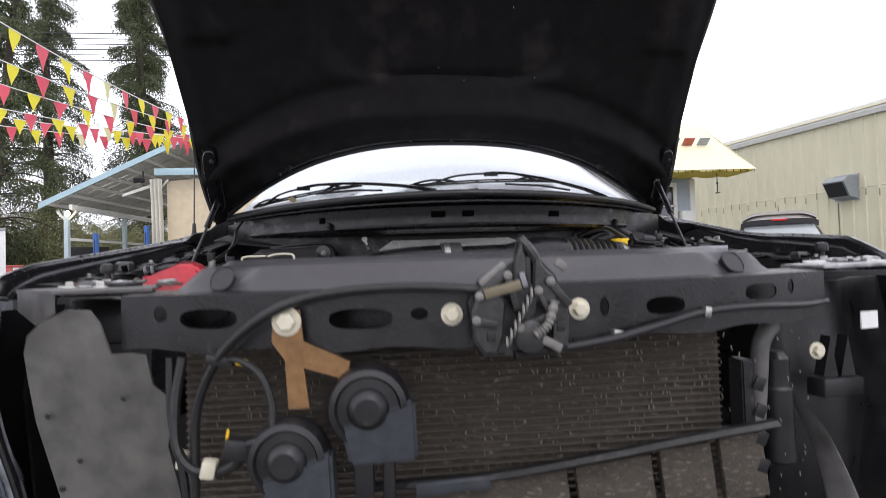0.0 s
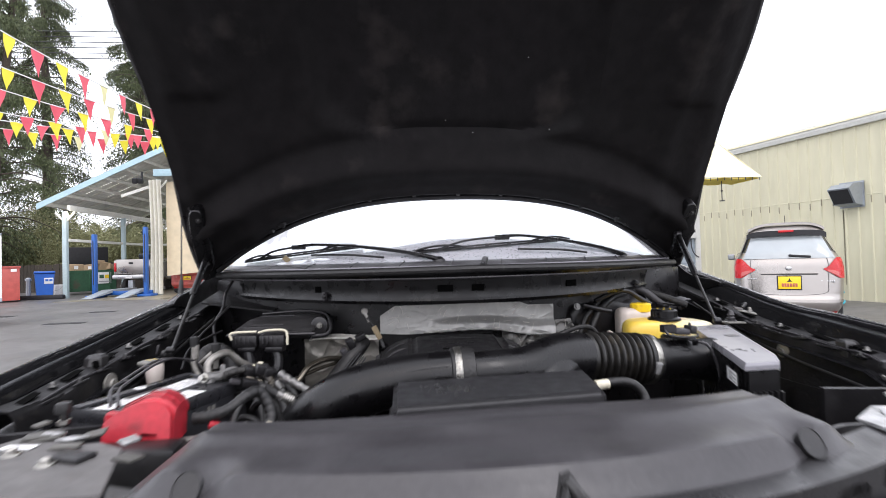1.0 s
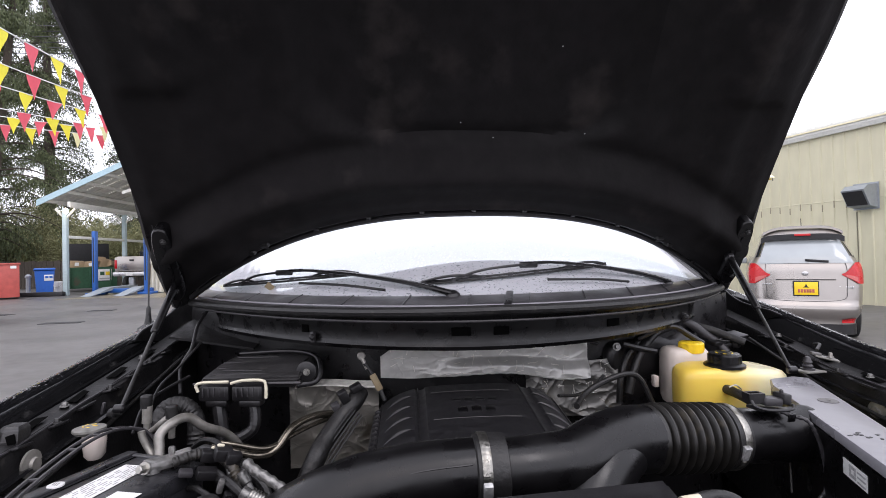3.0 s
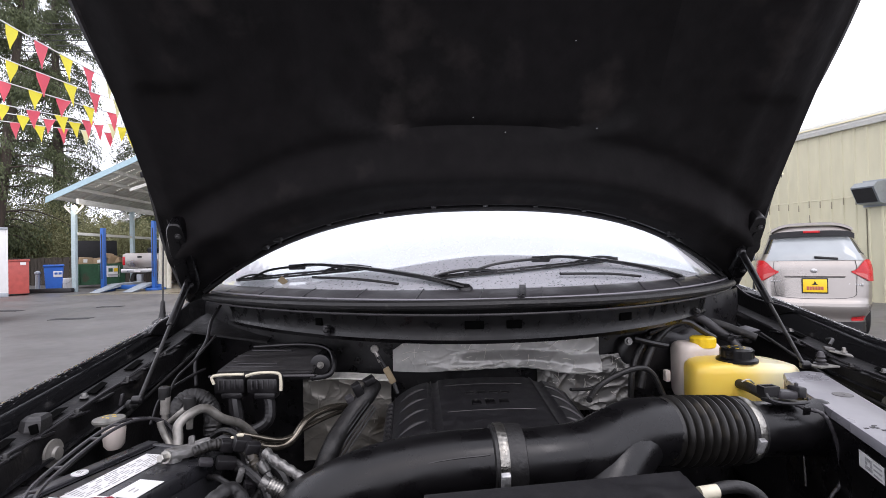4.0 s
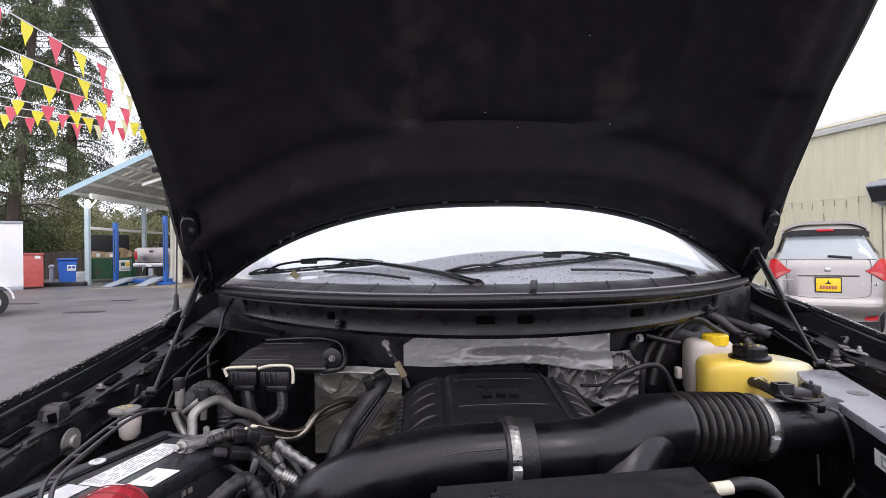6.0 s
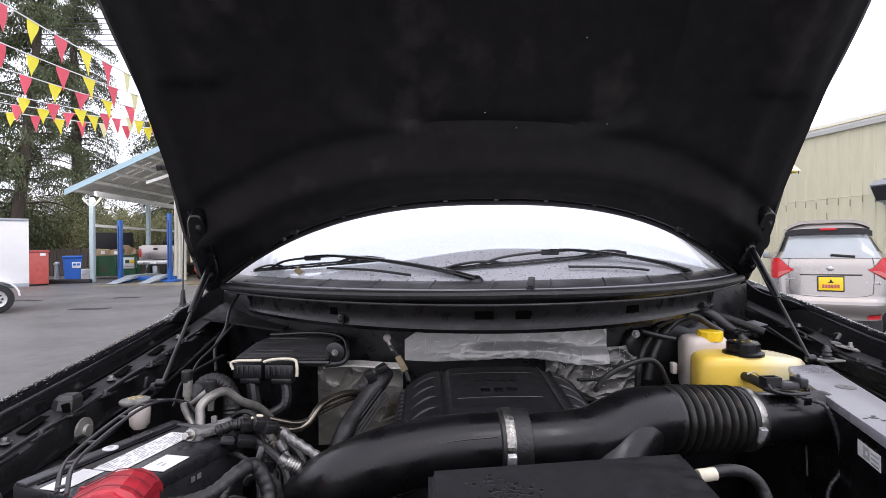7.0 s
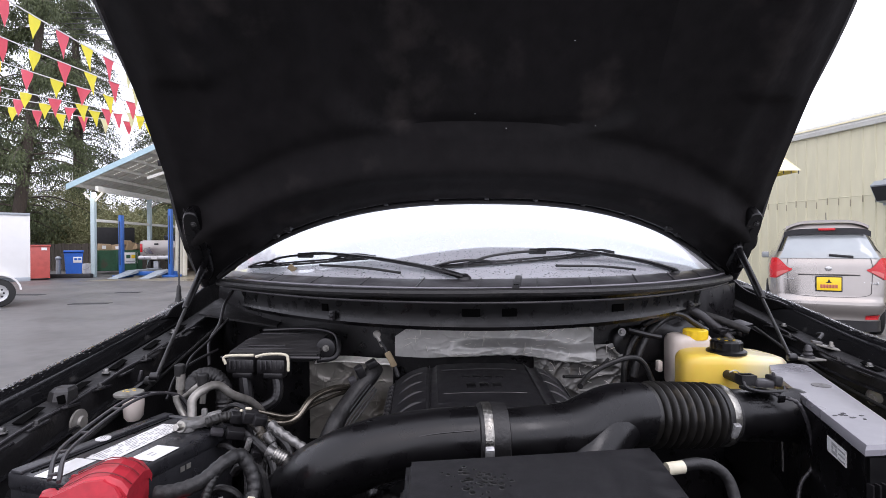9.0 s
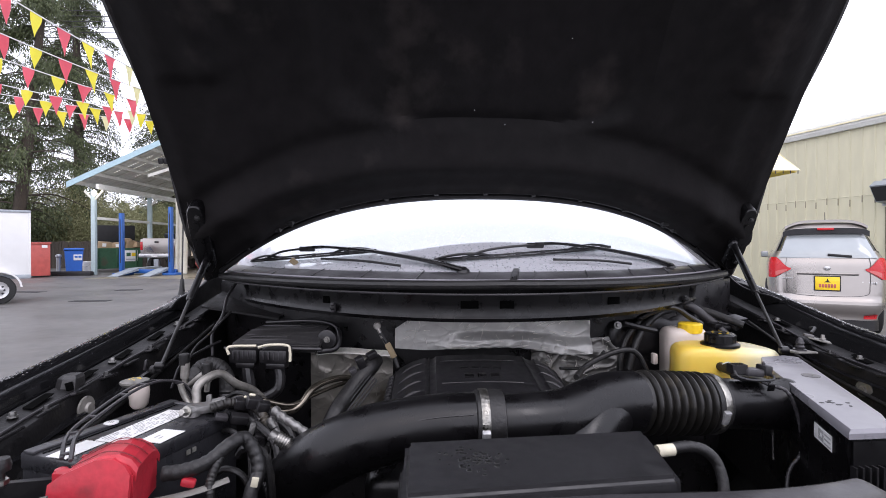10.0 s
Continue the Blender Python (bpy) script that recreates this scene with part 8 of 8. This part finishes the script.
# vinyl curtain gathered at the post, and the big sheet beyond it
bm = sheet(B(), lambda u, v: (-12.55 + 0.62 * u + 0.05 * math.sin(v * 3), SY + 0.35 + 0.10 * math.sin(u * 22 + v * 2), 5.5 * v + 0.05), 40, 20, (0, 0.012, 0))
solid("curtain", bm, "curtain", "cream vinyl curtain gathered at a carport post", "curtain")
bm = sheet(B(), lambda u, v: (-11.9 + 6.4 * u, SY + 0.75 + 0.15 * math.sin(u * 9), 0.9 + 4.6 * v + 0.15 * math.sin(u * 5)), 40, 10, (0, 0.012, 0))
solid("vinyl_sheet", bm, "tarp", "tan vinyl sheet hung across the carport bay", "tarp")

solid("carport_pad", sheet(B(), lambda u, v: (-14.9 + 8.0 * u + 0.3 * math.sin(v * 9), 21.6 + 11.0 * v + 0.4 * math.sin(u * 7), 0.006), 16, 16, (0, 0, -0.02)), "concrete_wet", "stained tan concrete pad under the carport", "floor", kind="structure")
# ---- car lift ----
LF = thing("car_lift", (-13.6, 24.6, 0), "bright blue two-post car lift with drive-on ramps", "lift")
for x, h in ((-14.72, 2.95), (-12.42, 3.25)):
    pt = part("column", box(B(), (x, 24.3, h / 2), (0.15, 0.24, h), (0, 0, 0), 0.02), "lift_blue", LF, "blue lift column")
    part("column_slot", box(B(), (x, 24.175, h * 0.55), (0.04, 0.012, h * 0.7)), "dark", pt)
    part("base_plate", box(B(), (x, 24.4, 0.06), (0.6, 0.7, 0.10), (0, 0, 0), 0.01), "lift_blue", LF)
part("cross_member", box(B(), (-13.57, 24.75, 0.17), (2.4, 0.24, 0.20), (0, 0, 0), 0.02), "lift_blue", LF)
for x in (-14.35, -12.95):
    part("ramp", prism(B(), [(22.95, 0.02), (24.6, 0.34), (26.8, 0.34), (26.8, 0.24), (24.6, 0.20)], "x", x - 0.24, x + 0.24, 0.01), "ramp", LF, "worn steel ramp")

# ---- bins ----
DM = thing("dumpster", (-17.3, 29.7, 0), "dark green steel dumpster, lid open, full of boxes", "dumpster")
part("body", prism(B(), [(28.9, 0.15), (30.4, 0.15), (30.6, 1.28), (28.7, 1.28)], "x", -18.4, -16.2, 0.02), "green_bin", DM)
part("lid", box(B(), (-17.55, 30.55, 1.95), (2.0, 0.05, 1.3), (14, 0, 0), 0.01), "dark", DM, "black plastic lid swung open")
part("sign", box(B(), (-16.75, 28.68, 0.85), (0.62, 0.012, 0.62), (10, 0, 0), 0.004), "label", DM, "white sign with unreadable print")
for k in range(2):
    part("sign_bar", box(B(), (-16.87 + 0.24 * k, 28.665, 0.93), (0.20, 0.012, 0.20), (10, 0, 0), 0.004), "yellow_cap" if k else "green_bin", DM)
part("sign_bar", box(B(), (-16.75, 28.70, 0.66), (0.5, 0.012, 0.06), (10, 0, 0)), "ink", DM)
for k in range(3):
    part("rib", box(B(), (-18.3 + 0.9 * k, 28.74, 0.7), (0.08, 0.10, 1.0), (10, 0, 0), 0.01), "green_bin", DM)
BOXES = []
for k, (x, z, w, h, a) in enumerate(((-18.0, 1.45, 0.6, 0.36, 3), (-17.4, 1.42, 0.5, 0.32, -6), (-16.8, 1.50, 0.45, 0.45, 9), (-16.5, 1.40, 0.4, 0.3, -14), (-17.0, 1.72, 0.5, 0.22, 5))):
    b_ = solid("cardboard_box", box(B(), (x, 29.3, z), (w, 0.5, h), (a, a, a * 2), 0.01), "card", "brown cardboard box tossed in the dumpster", "box", "boxes in the dumpster")
    BOXES.append(b_)
    part("tape", box(B(), (x, 29.04, z), (w * 0.3, 0.03, h * 0.5), (a, a, a * 2)), "label" if k < 2 else "card", b_)
RB = thing("red_container", (-17.55, 23.6, 0), "faded red steel waste container", "container")
part("body", box(B(), (-17.75, 23.7, 0.80), (1.3, 1.4, 1.45), (0, 0, 0), 0.02), "red_bin", RB)
part("rim", box(B(), (-17.75, 23.7, 1.52), (1.38, 1.48, 0.08), (0, 0, 0), 0.015), "red_bin", RB)
for k in range(3):
    part("letter_bar", box(B(), (-18.2 + 0.05 * k, 22.993, 1.0 - 0.22 * k), (0.35, 0.01, 0.07)), "flag_faded", RB)
part("sticker", box(B(), (-17.3, 22.993, 1.38), (0.2, 0.01, 0.12)), "label", RB)
BB = thing("blue_cart", (-17.25, 24.9, 0), "blue plastic recycling cart with a white label", "bin")
bm = rings(B(), [[(-17.55, 24.62, 0.06), (-16.95, 24.62, 0.06), (-16.95, 25.1, 0.06), (-17.55, 25.1, 0.06)], [(-17.62, 24.55, 1.18), (-16.88, 24.55, 1.18), (-16.88, 25.2, 1.18), (-17.62, 25.2, 1.18)]])
part("body", bm, "blue_bin", BB)
part("lid", box(B(), (-17.25, 24.86, 1.23), (0.80, 0.74, 0.10), (-4, 0, 0), 0.03), "blue_bin", BB)
part("label", box(B(), (-17.1, 24.55, 0.85), (0.34, 0.012, 0.28), (3, 0, 0), 0.003), "label", BB)
for k in range(2):
    part("label_bar", box(B(), (-17.17 + 0.15 * k, 24.54, 0.88), (0.12, 0.01, 0.10), (3, 0, 0)), "blue_bin", BB)
for x in (-17.5, -17.0):
    part("wheel", lathe(B(), (x - 0.04, 25.15, 0.11), (1, 0, 0), [(0, 0.11), (0.08, 0.11)], 16), "tyre", BB)
PL = thing("bucket", (-17.45, 26.0, 0), "white plastic bucket on the ground", "bucket")
part("pail", lathe(B(), (-17.45, 26.0, 0), (0, 0, 1), [(0, 0.17), (0.02, 0.18), (0.55, 0.21), (0.60, 0.22), (0.62, 0.20)], 20), "label", PL)
part("handle", tube(B(), [(-17.66, 26.0, 0.55), (-17.6, 25.85, 0.40), (-17.45, 25.78, 0.34), (-17.3, 25.85, 0.40), (-17.24, 26.0, 0.55)], 0.008, seg=6), "steel", PL)
solid("bollard", lathe(B(), (-17.95, 24.7, 0), (0, 0, 1), [(0, 0.20), (0.10, 0.20), (0.14, 0.10), (0.85, 0.09), (0.88, 0.13), (0.95, 0.13), (1.02, 0.05)], 16), "galv", "grey plastic marker post beside the blue cart", "bollard")
solid("parking_block", box(B(), (-17.1, 24.25, 0.10), (2.0, 0.30, 0.20), (0, 0, 3), 0.05), "dark", "dark rubber parking block on the asphalt", "kerb")
for x, y, a, w in ((-8.7, 12.8, 5, 0.9), (-12.6, 15.5, -8, 1.6), (-9.6, 16.0, 3, 0.7)):
    solid("drain_cover", box(B(), (x, y, 0.004), (w, 0.32, 0.012), (0, 0, a), 0.003), "dark", "dark patch plate set in the asphalt", "drain", "drain covers")

# the bins face the lot's gate, askew to the carport
def turn(ob, px, py, deg):
    rot = Matrix.Rotation(radians(deg), 3, 'Z')
    c = Vector((px, py, 0))
    ob.location = c + rot @ (ob.location - c)
    ob.rotation_euler = (0, 0, radians(deg))
turn(RB, -17.11, 23.0, 37)
turn(BB, -17.21, 24.75, 36)
turn(DM, -16.35, 28.7, 30)
for ob in BOXES:
    turn(ob, -16.35, 28.7, 30)

# ---- silver pickup under the carport, and a dark red car ----
PK = thing("parked_pickup", (-14.8, 29.5, 0), "silver pickup truck parked with its tailgate shut", "truck")
part("tailgate", box(B(), (-14.8, 27.6, 1.42), (1.50, 0.08, 0.78), (0, 0, 0), 0.03), "silver", PK)
part("handle", box(B(), (-14.8, 27.55, 1.60), (0.22, 0.03, 0.10), (0, 0, 0), 0.01), "dark", PK)
part("bumper", box(B(), (-14.8, 27.45, 0.88), (1.72, 0.22, 0.22), (0, 0, 0), 0.05), "rim", PK)
part("number_plate", box(B(), (-14.8, 27.33, 0.88), (0.32, 0.012, 0.16)), "label", PK)
for s in (-1, 1):
    part("bed_side", box(B(), (-14.8 + s * 0.82, 28.7, 1.30), (0.16, 2.2, 0.95), (0, 0, 0), 0.05), "silver", PK)
    part("tail_lamp", box(B(), (-14.8 + s * 0.82, 27.59, 1.40), (0.13, 0.03, 0.45), (0, 0, 0), 0.01), "lamp_red", PK)
    wheel(PK, (-14.8 + s * 0.75, 28.6, 0.38), 0.38, 0.25)
    wheel(PK, (-14.8 + s * 0.75, 31.9, 0.38), 0.38, 0.25)
part("cab", box(B(), (-14.8, 30.9, 1.25), (1.8, 2.4, 1.2), (0, 0, 0), 0.15, 3), "silver", PK)
part("rear_window", box(B(), (-14.8, 29.75, 1.95), (1.3, 0.3, 0.40), (20, 0, 0), 0.05), "tint", PK)
part("hitch", box(B(), (-14.8, 27.6, 0.35), (0.25, 0.25, 0.70), (0, 0, 0), 0.02), "galv", PK)
suv_car("hatchback", -11.25, 25.9, "dark red hatchback parked behind the vinyl curtain", "red_bin")

# ---- white enclosed trailer ----
TR = thing("cargo_trailer", (-12.0, 13.6, 0), "white enclosed cargo trailer on steel wheels", "trailer")
part("box_body", box(B(), (-12.25, 13.6, 1.42), (4.5, 2.0, 1.66), (0, 0, 0), 0.03), "white_panel", TR)
part("roof_trim", box(B(), (-12.25, 12.595, 2.24), (4.5, 0.03, 0.06), (0, 0, 0), 0.006), "galv", TR)
part("corner_trim", box(B(), (-10.02, 12.60, 1.42), (0.04, 0.02, 1.66), (0, 0, 0), 0.006), "white_panel", TR)
part("sill", box(B(), (-12.25, 12.595, 0.64), (4.5, 0.03, 0.10), (0, 0, 0), 0.006), "galv", TR)
part("mudguard", rings(B(), [[(-10.62 + 0.45 * math.cos(a * 0.314), y, 0.40 + 0.40 * math.sin(a * 0.314)) for a in range(11)] + [(-10.62 + 0.41 * math.cos(a * 0.314), y, 0.40 + 0.36 * math.sin(a * 0.314)) for a in range(10, -1, -1)] for y in (12.40, 12.62)]), "white_panel", TR)
tw = part("wheel", lathe(B(), (-10.62, 12.62, 0.34), (0, -1, 0), [(0, 0.2), (0.02, 0.32), (0.05, 0.34), (0.15, 0.34), (0.18, 0.32), (0.20, 0.2)], 28), "tyre", TR, "black trailer tyre")
part("rim", lathe(B(), (-10.62, 12.432, 0.34), (0, -1, 0), [(0, 0.20), (0.03, 0.205), (0.015, 0.15), (0.02, 0.08), (0.04, 0.05)], 24), "rim", tw, "silver spoked rim")
for k in range(8):
    a = k * math.pi / 4
    part("rim_slot", lathe(B(), (-10.62 + 0.115 * math.cos(a), 12.412, 0.34 + 0.115 * math.sin(a)), (0, -1, 0), [(0, 0.024), (0.004, 0.022)], 8), "dark", tw)

# the trailer stands askew, turned about its near corner
PIV, ROT = Vector((-10.0, 12.58, 0)), Matrix.Rotation(radians(40), 3, 'Z')
TR.location = PIV + ROT @ (TR.location - PIV)
TR.rotation_euler = (0, 0, radians(40))

# ---- board fence ----
FN = thing("fence", (-22, 32.5, 0), "dark weathered board fence along the lot", "fence", kind="structure")
fb = None
for k in range(90):
    x = -32 + 0.21 * k
    if fb is None:
        ob = part("board", box(B(), (x, 32.5, 0.85), (0.19, 0.03, 1.7), (0, 0, 0), 0.004), "fence", FN, smooth=0)
        fb = ob.data
    else:
        ob = new("board", fb)
        ob.parent = FN
        ob.location = (0.21 * k, 0.01 * math.sin(k * 3.3), 0.03 * math.sin(k * 1.7))
part("rail", box(B(), (-22.6, 32.55, 1.4), (19, 0.06, 0.10)), "fence", FN)

# ---- pennant strings ----
ENDS = []
def pennant_row(a, b, first, drop, shift=0.5):
    a, b = Vector(a), Vector(b)
    a, b = a - (b - a) * 0.35, b + (b - a) * 0.9
    S_ = thing("pennant_string", tuple(a), "white cord hung with red and yellow pennants", "pennants", "pennant strings over the lot")
    L_ = (b - a).length
    def at(t):
        return a + (b - a) * t + Vector((0, 0, -0.10 * L_ / 5 * math.sin(t * math.pi)))
    part("cord", tube(B(), [at(k / 16) for k in range(17)], 0.012, seg=5, n=1), "cord", S_)
    n = int(L_ / 0.56)
    d = (b - a).normalized()
    for k in range(n):
        p = at((k + shift) / n)
        r_ = random.Random(first * 100 + k)
        w, h = 0.135, drop * r_.uniform(0.9, 1.05)
        sway = Vector((r_.uniform(-0.05, 0.05), r_.uniform(-0.08, 0.08), 0))
        twist = d * math.cos(r_.uniform(-0.5, 0.5)) + Vector((0, r_.uniform(-0.4, 0.4), 0))
        twist.normalize()
        bm = B()
        def f(u, v):
            q = p + twist * ((u - 0.5) * 2 * w * (1 - v) + 0) + Vector((0, 0, -h * v)) + sway * v
            return q + Vector((0, 0.03 * (1 - v) * math.sin(u * 4 + v * 5 + k), 0))
        g = [[f(i / 3, j / 5 * 0.995) for i in range(4)] for j in range(6)]
        rings(bm, [row + [q + Vector((0, 0.003, 0)) for q in row[::-1]] for row in g])
        part("pennant", bm, ("flag_red", "flag_yellow")[(k + first) % 2] if r_.random() > 0.06 else "flag_faded", S_)
    ENDS.append(b)
    if len(ENDS) > 1:
        part("tie_cord", tube(B(), [b, (b + ENDS[-2]) / 2 + Vector((0, 0, -0.06)), ENDS[-2]], 0.012, seg=5, n=4), "cord", S_, "white cord that ties the string to its neighbour")
pennant_row((-6.913, 8.0, 5.457), (-6.554, 11.0, 5.358), 1, 0.45, 0.9)
pennant_row((-7.897, 9.2, 5.299), (-7.124, 12.0, 5.282), 1, 0.45, 0.7)
pennant_row((-8.961, 10.5, 5.311), (-7.694, 13.0, 5.238), 0, 0.45)
pennant_row((-10.598, 12.5, 5.403), (-8.546, 14.5, 5.35), 1, 0.45)
pennant_row((-11.416, 13.5, 5.464), (-8.83, 15.0, 5.434), 0, 0.45)
pennant_row((-12.234, 14.5, 5.52), (-9.115, 15.5, 5.378), 1, 0.45)

# ---- overhead wires ----
PW = thing("power_lines", (-40, 40, 0), "black power lines strung across the sky", "cables", kind="structure")
for k in range(6):
    z = 19.6 - 0.42 * k
    part("line", tube(B(), [(-70, 39, z + 2), (-45, 40, z + 0.3), (-25, 40, z), (-12, 40, z - 0.1), (0, 40, z + 0.2)], 0.035, seg=5, n=6), "wire", PW)
for x in (-70, 0):
    part("pole", cyl(B(), (x, 40, 0), (x, 40, 22), 0.18), "bark", PW)

# ---- trees ----
def conifer(name, x, y, h, r0, reach, seed, lean=0.0):
    rd = random.Random(seed)
    T = thing(name, (x, y, 0), "tall dark fir with drooping ragged limbs", "tree", "firs behind the lot")
    part("trunk", tube(B(), [(x + lean * k / 6, y + 0.15 * math.sin(k), h * k / 6 - 0.1) for k in range(7)], lambda k: r0 * (1.15 - k) + 0.03, seg=12, n=3), "bark", T)
    limbs, vs, fs = B(), [], []
    z = h * 0.10
    while z < h * 0.98:
        for _ in range(rd.randint(2, 4)):
            a = rd.uniform(0, 2 * math.pi)
            ln = reach * (1 - 0.72 * z / h) * rd.uniform(0.55, 1.1)
            d = Vector((math.cos(a), math.sin(a), 0))
            p0 = Vector((x + lean * z / h, y, z))
            pts = [p0, p0 + d * ln * 0.4 + Vector((0, 0, 0.06 * ln)), p0 + d * ln * 0.75 + Vector((0, 0, -0.06 * ln)), p0 + d * ln + Vector((0, 0, -0.22 * ln))]
            tube(limbs, pts, lambda k: 0.05 * (1.05 - k) + 0.01, seg=5, n=3)
            q = spline(pts, 6)
            full = rd.choice((0.12, 0.3, 0.75))
            for c in q[2:]:
                for _ in range(int(full * rd.randint(64, 96))):
                    w = rd.uniform(0.04, 0.10)
                    dd = Vector((rd.gauss(0, 1), rd.gauss(0, 1), -0.5 + rd.gauss(0, 0.5))).normalized()
                    e = c + Vector((dd.x * 0.55, dd.y * 0.55, dd.z - 0.25)) * rd.uniform(0.02, 0.95)
                    s_ = dd.cross(Vector((rd.gauss(0, 1), rd.gauss(0, 1), rd.gauss(0, 1)))).normalized() * w * 0.50
                    tip = e + dd * w * 1.6 + Vector((0, 0, -0.10))
                    i = len(vs)
                    vs += [e, e + dd * w + s_, tip, e + dd * w - s_]
                    fs.append((i, i + 1, i + 2, i + 3))
        z += rd.uniform(0.35, 0.75)
    part("limb_mass", limbs, "bark", T, smooth=0)
    me = bpy.data.meshes.new("crown")
    me.from_pydata([v - T.location for v in vs], [], fs)
    me.materials.append(M["needle"])
    ob = new("crown", me)
    ob.parent = T
    return T


conifer("fir_tree", -24.9, 30.5, 24, 0.30, 4.6, 1, 3.2)
conifer("fir_tree", -29.5, 34, 26, 0.42, 5.0, 2)
conifer("fir_tree", -19.6, 40, 25, 0.30, 4.2, 3, -1.0)
conifer("fir_tree", -30, 44, 30, 0.42, 5.2, 4)
conifer("fir_tree", -13.5, 47, 24, 0.45, 4.2, 5)
conifer("fir_tree", -38, 30, 24, 0.4, 5.0, 6)
conifer("fir_tree", -24.5, 48, 27, 0.5, 4.6, 7)


def shrub(x, y, h, w, seed, leafy):
    rd = random.Random(seed)
    T = thing("shrub", (x, y, 0), "tangled olive shrub with mossy bare branches", "shrub", "shrubs behind the fence")
    br, vs, fs = B(), [], []
    for _ in range(14):
        a = rd.uniform(0, 2 * math.pi)
        d = Vector((math.cos(a) * w * rd.uniform(0.3, 1), math.sin(a) * w * 0.6 * rd.uniform(0.3, 1), h * rd.uniform(0.6, 1)))
        p0 = Vector((x + rd.uniform(-0.4, 0.4), y, 0))
        pts = [p0, p0 + d * 0.4 + Vector((rd.gauss(0, 0.2), 0, 0.3)), p0 + d * 0.75 + Vector((rd.gauss(0, 0.3), 0, 0.2)), p0 + d]
        tube(br, pts, lambda k: 0.06 * (1.05 - k) + 0.008, seg=5, n=3)
        for c in spline(pts, 10)[4:]:
            e = c + Vector((rd.gauss(0, 0.65), rd.gauss(0, 0.5), rd.gauss(0.0, 0.5)))
            tube(br, [c, (c + e) / 2 + Vector((0, 0, 0.1)), e], lambda k: 0.016 * (1.1 - k), seg=4, n=2)
            for _ in range(int(leafy * rd.uniform(14, 32))):
                q = c + (e - c) * rd.uniform(0.2, 1.1) + Vector((rd.gauss(0, 0.16), rd.gauss(0, 0.16), rd.gauss(0, 0.14)))
                u_ = Vector((rd.gauss(0, 1), rd.gauss(0, 1), rd.gauss(0, 1))).normalized() * rd.uniform(0.02, 0.055)
                w_ = u_.orthogonal() * 0.6
                i = len(vs)
                vs += [q - u_, q + w_, q + u_, q - w_]
                fs.append((i, i + 1, i + 2, i + 3))
    part("branch_mass", br, "twig", T, smooth=0)
    me = bpy.data.meshes.new("crown")
    me.from_pydata([v - T.location for v in vs], [], fs)
    me.materials.append(M["shrub_leaf"])
    ob = new("crown", me)
    ob.parent = T


for k in range(20):
    rd = random.Random(300 + k)
    shrub(-33 + 1.3 * k + rd.uniform(-0.5, 0.5), 34.5 + rd.uniform(0, 3.5), rd.uniform(3.6, 7.0), rd.uniform(1.6, 2.6), 500 + k, 0.9)
# distant wooded slope
bm = B()
def slope(u, v):
    x = -150 + 300 * u
    return (x, 75 + 25 * v + 4 * noise.noise((x * 0.1, v, 0)), -0.2 + (7 + 3.5 * noise.noise((x * 0.07, 2, 5)) + 2.5 * noise.noise((x * 0.35, 7, 1))) * v)
vs, fs = [], []
rd = random.Random(77)
for _ in range(26000):
    u, v = rd.random(), rd.random() ** 0.6
    c = Vector(slope(u, v)) + Vector((rd.gauss(0, 0.5), rd.gauss(0, 0.5), rd.gauss(0.3, 0.8)))
    w = rd.uniform(0.3, 0.8)
    a = Vector((rd.gauss(0, 1), rd.gauss(0, 0.3), rd.gauss(0, 1))).normalized() * w
    b_ = Vector((0, -1, 0)).cross(a) * 0.7
    i = len(vs)
    vs += [c - a, c + b_, c + a, c - b_]
    fs.append((i, i + 1, i + 2, i + 3))
sheet(bm, slope, 60, 6)
HL = solid("wooded_slope", bm, "shrub_leaf", "distant slope of dull green woods", "woods", kind="stuff", smooth=0)
me = bpy.data.meshes.new("foliage")
me.from_pydata(vs, [], fs)
me.materials.append(M["shrub_leaf"])
ob = new("foliage", me)
ob.parent = HL

# ---- the truck's wheels, frame and bed ----
for s in (-1, 1):
    wheel(truck, (s * 0.89, 0.98, 0.39), 0.39, 0.25)
    wheel(truck, (s * 0.86, 4.55, 0.39), 0.39, 0.25)
    part("frame_rail", box(B(), (s * 0.42, 2.6, 0.48), (0.10, 5.0, 0.16), (0, 0, 0), 0.01), "edpaint", truck)
    part("bed_side", box(B(), (s * 0.97, 4.9, 0.95), (0.06, 1.8, 0.75), (0, 0, 0), 0.02), "paint_black", truck)
part("axle", cyl(B(), (-0.85, 0.98, 0.39), (0.85, 0.98, 0.39), 0.05), "edpaint", truck)
part("axle", cyl(B(), (-0.85, 4.55, 0.39), (0.85, 4.55, 0.39), 0.05), "edpaint", truck)
part("bed_floor", box(B(), (0, 4.9, 0.70), (1.9, 1.8, 0.06), (0, 0, 0), 0.01), "edpaint", truck)
part("tailgate", box(B(), (0, 5.82, 0.95), (1.9, 0.06, 0.72), (0, 0, 0), 0.02), "paint_black", truck)
part("cab_back", box(B(), (0, 3.85, 1.10), (1.8, 0.06, 1.1), (0, 0, 0), 0.02), "paint_black", truck)
part("cab_floor", box(B(), (0, 2.8, 0.60), (1.85, 2.1, 0.05), (0, 0, 0), 0.01), "edpaint", truck)
for s in (-1, 1):
    part("seat", box(B(), (s * 0.42, 2.95, 0.95), (0.52, 0.55, 0.22), (0, 0, 0), 0.06, 3), "dash", truck)
    part("rear_pillar", box(B(), (s * 0.80, 3.70, 1.60), (0.08, 0.25, 0.55), (0, 0, 0), 0.02), "paint_black", truck)
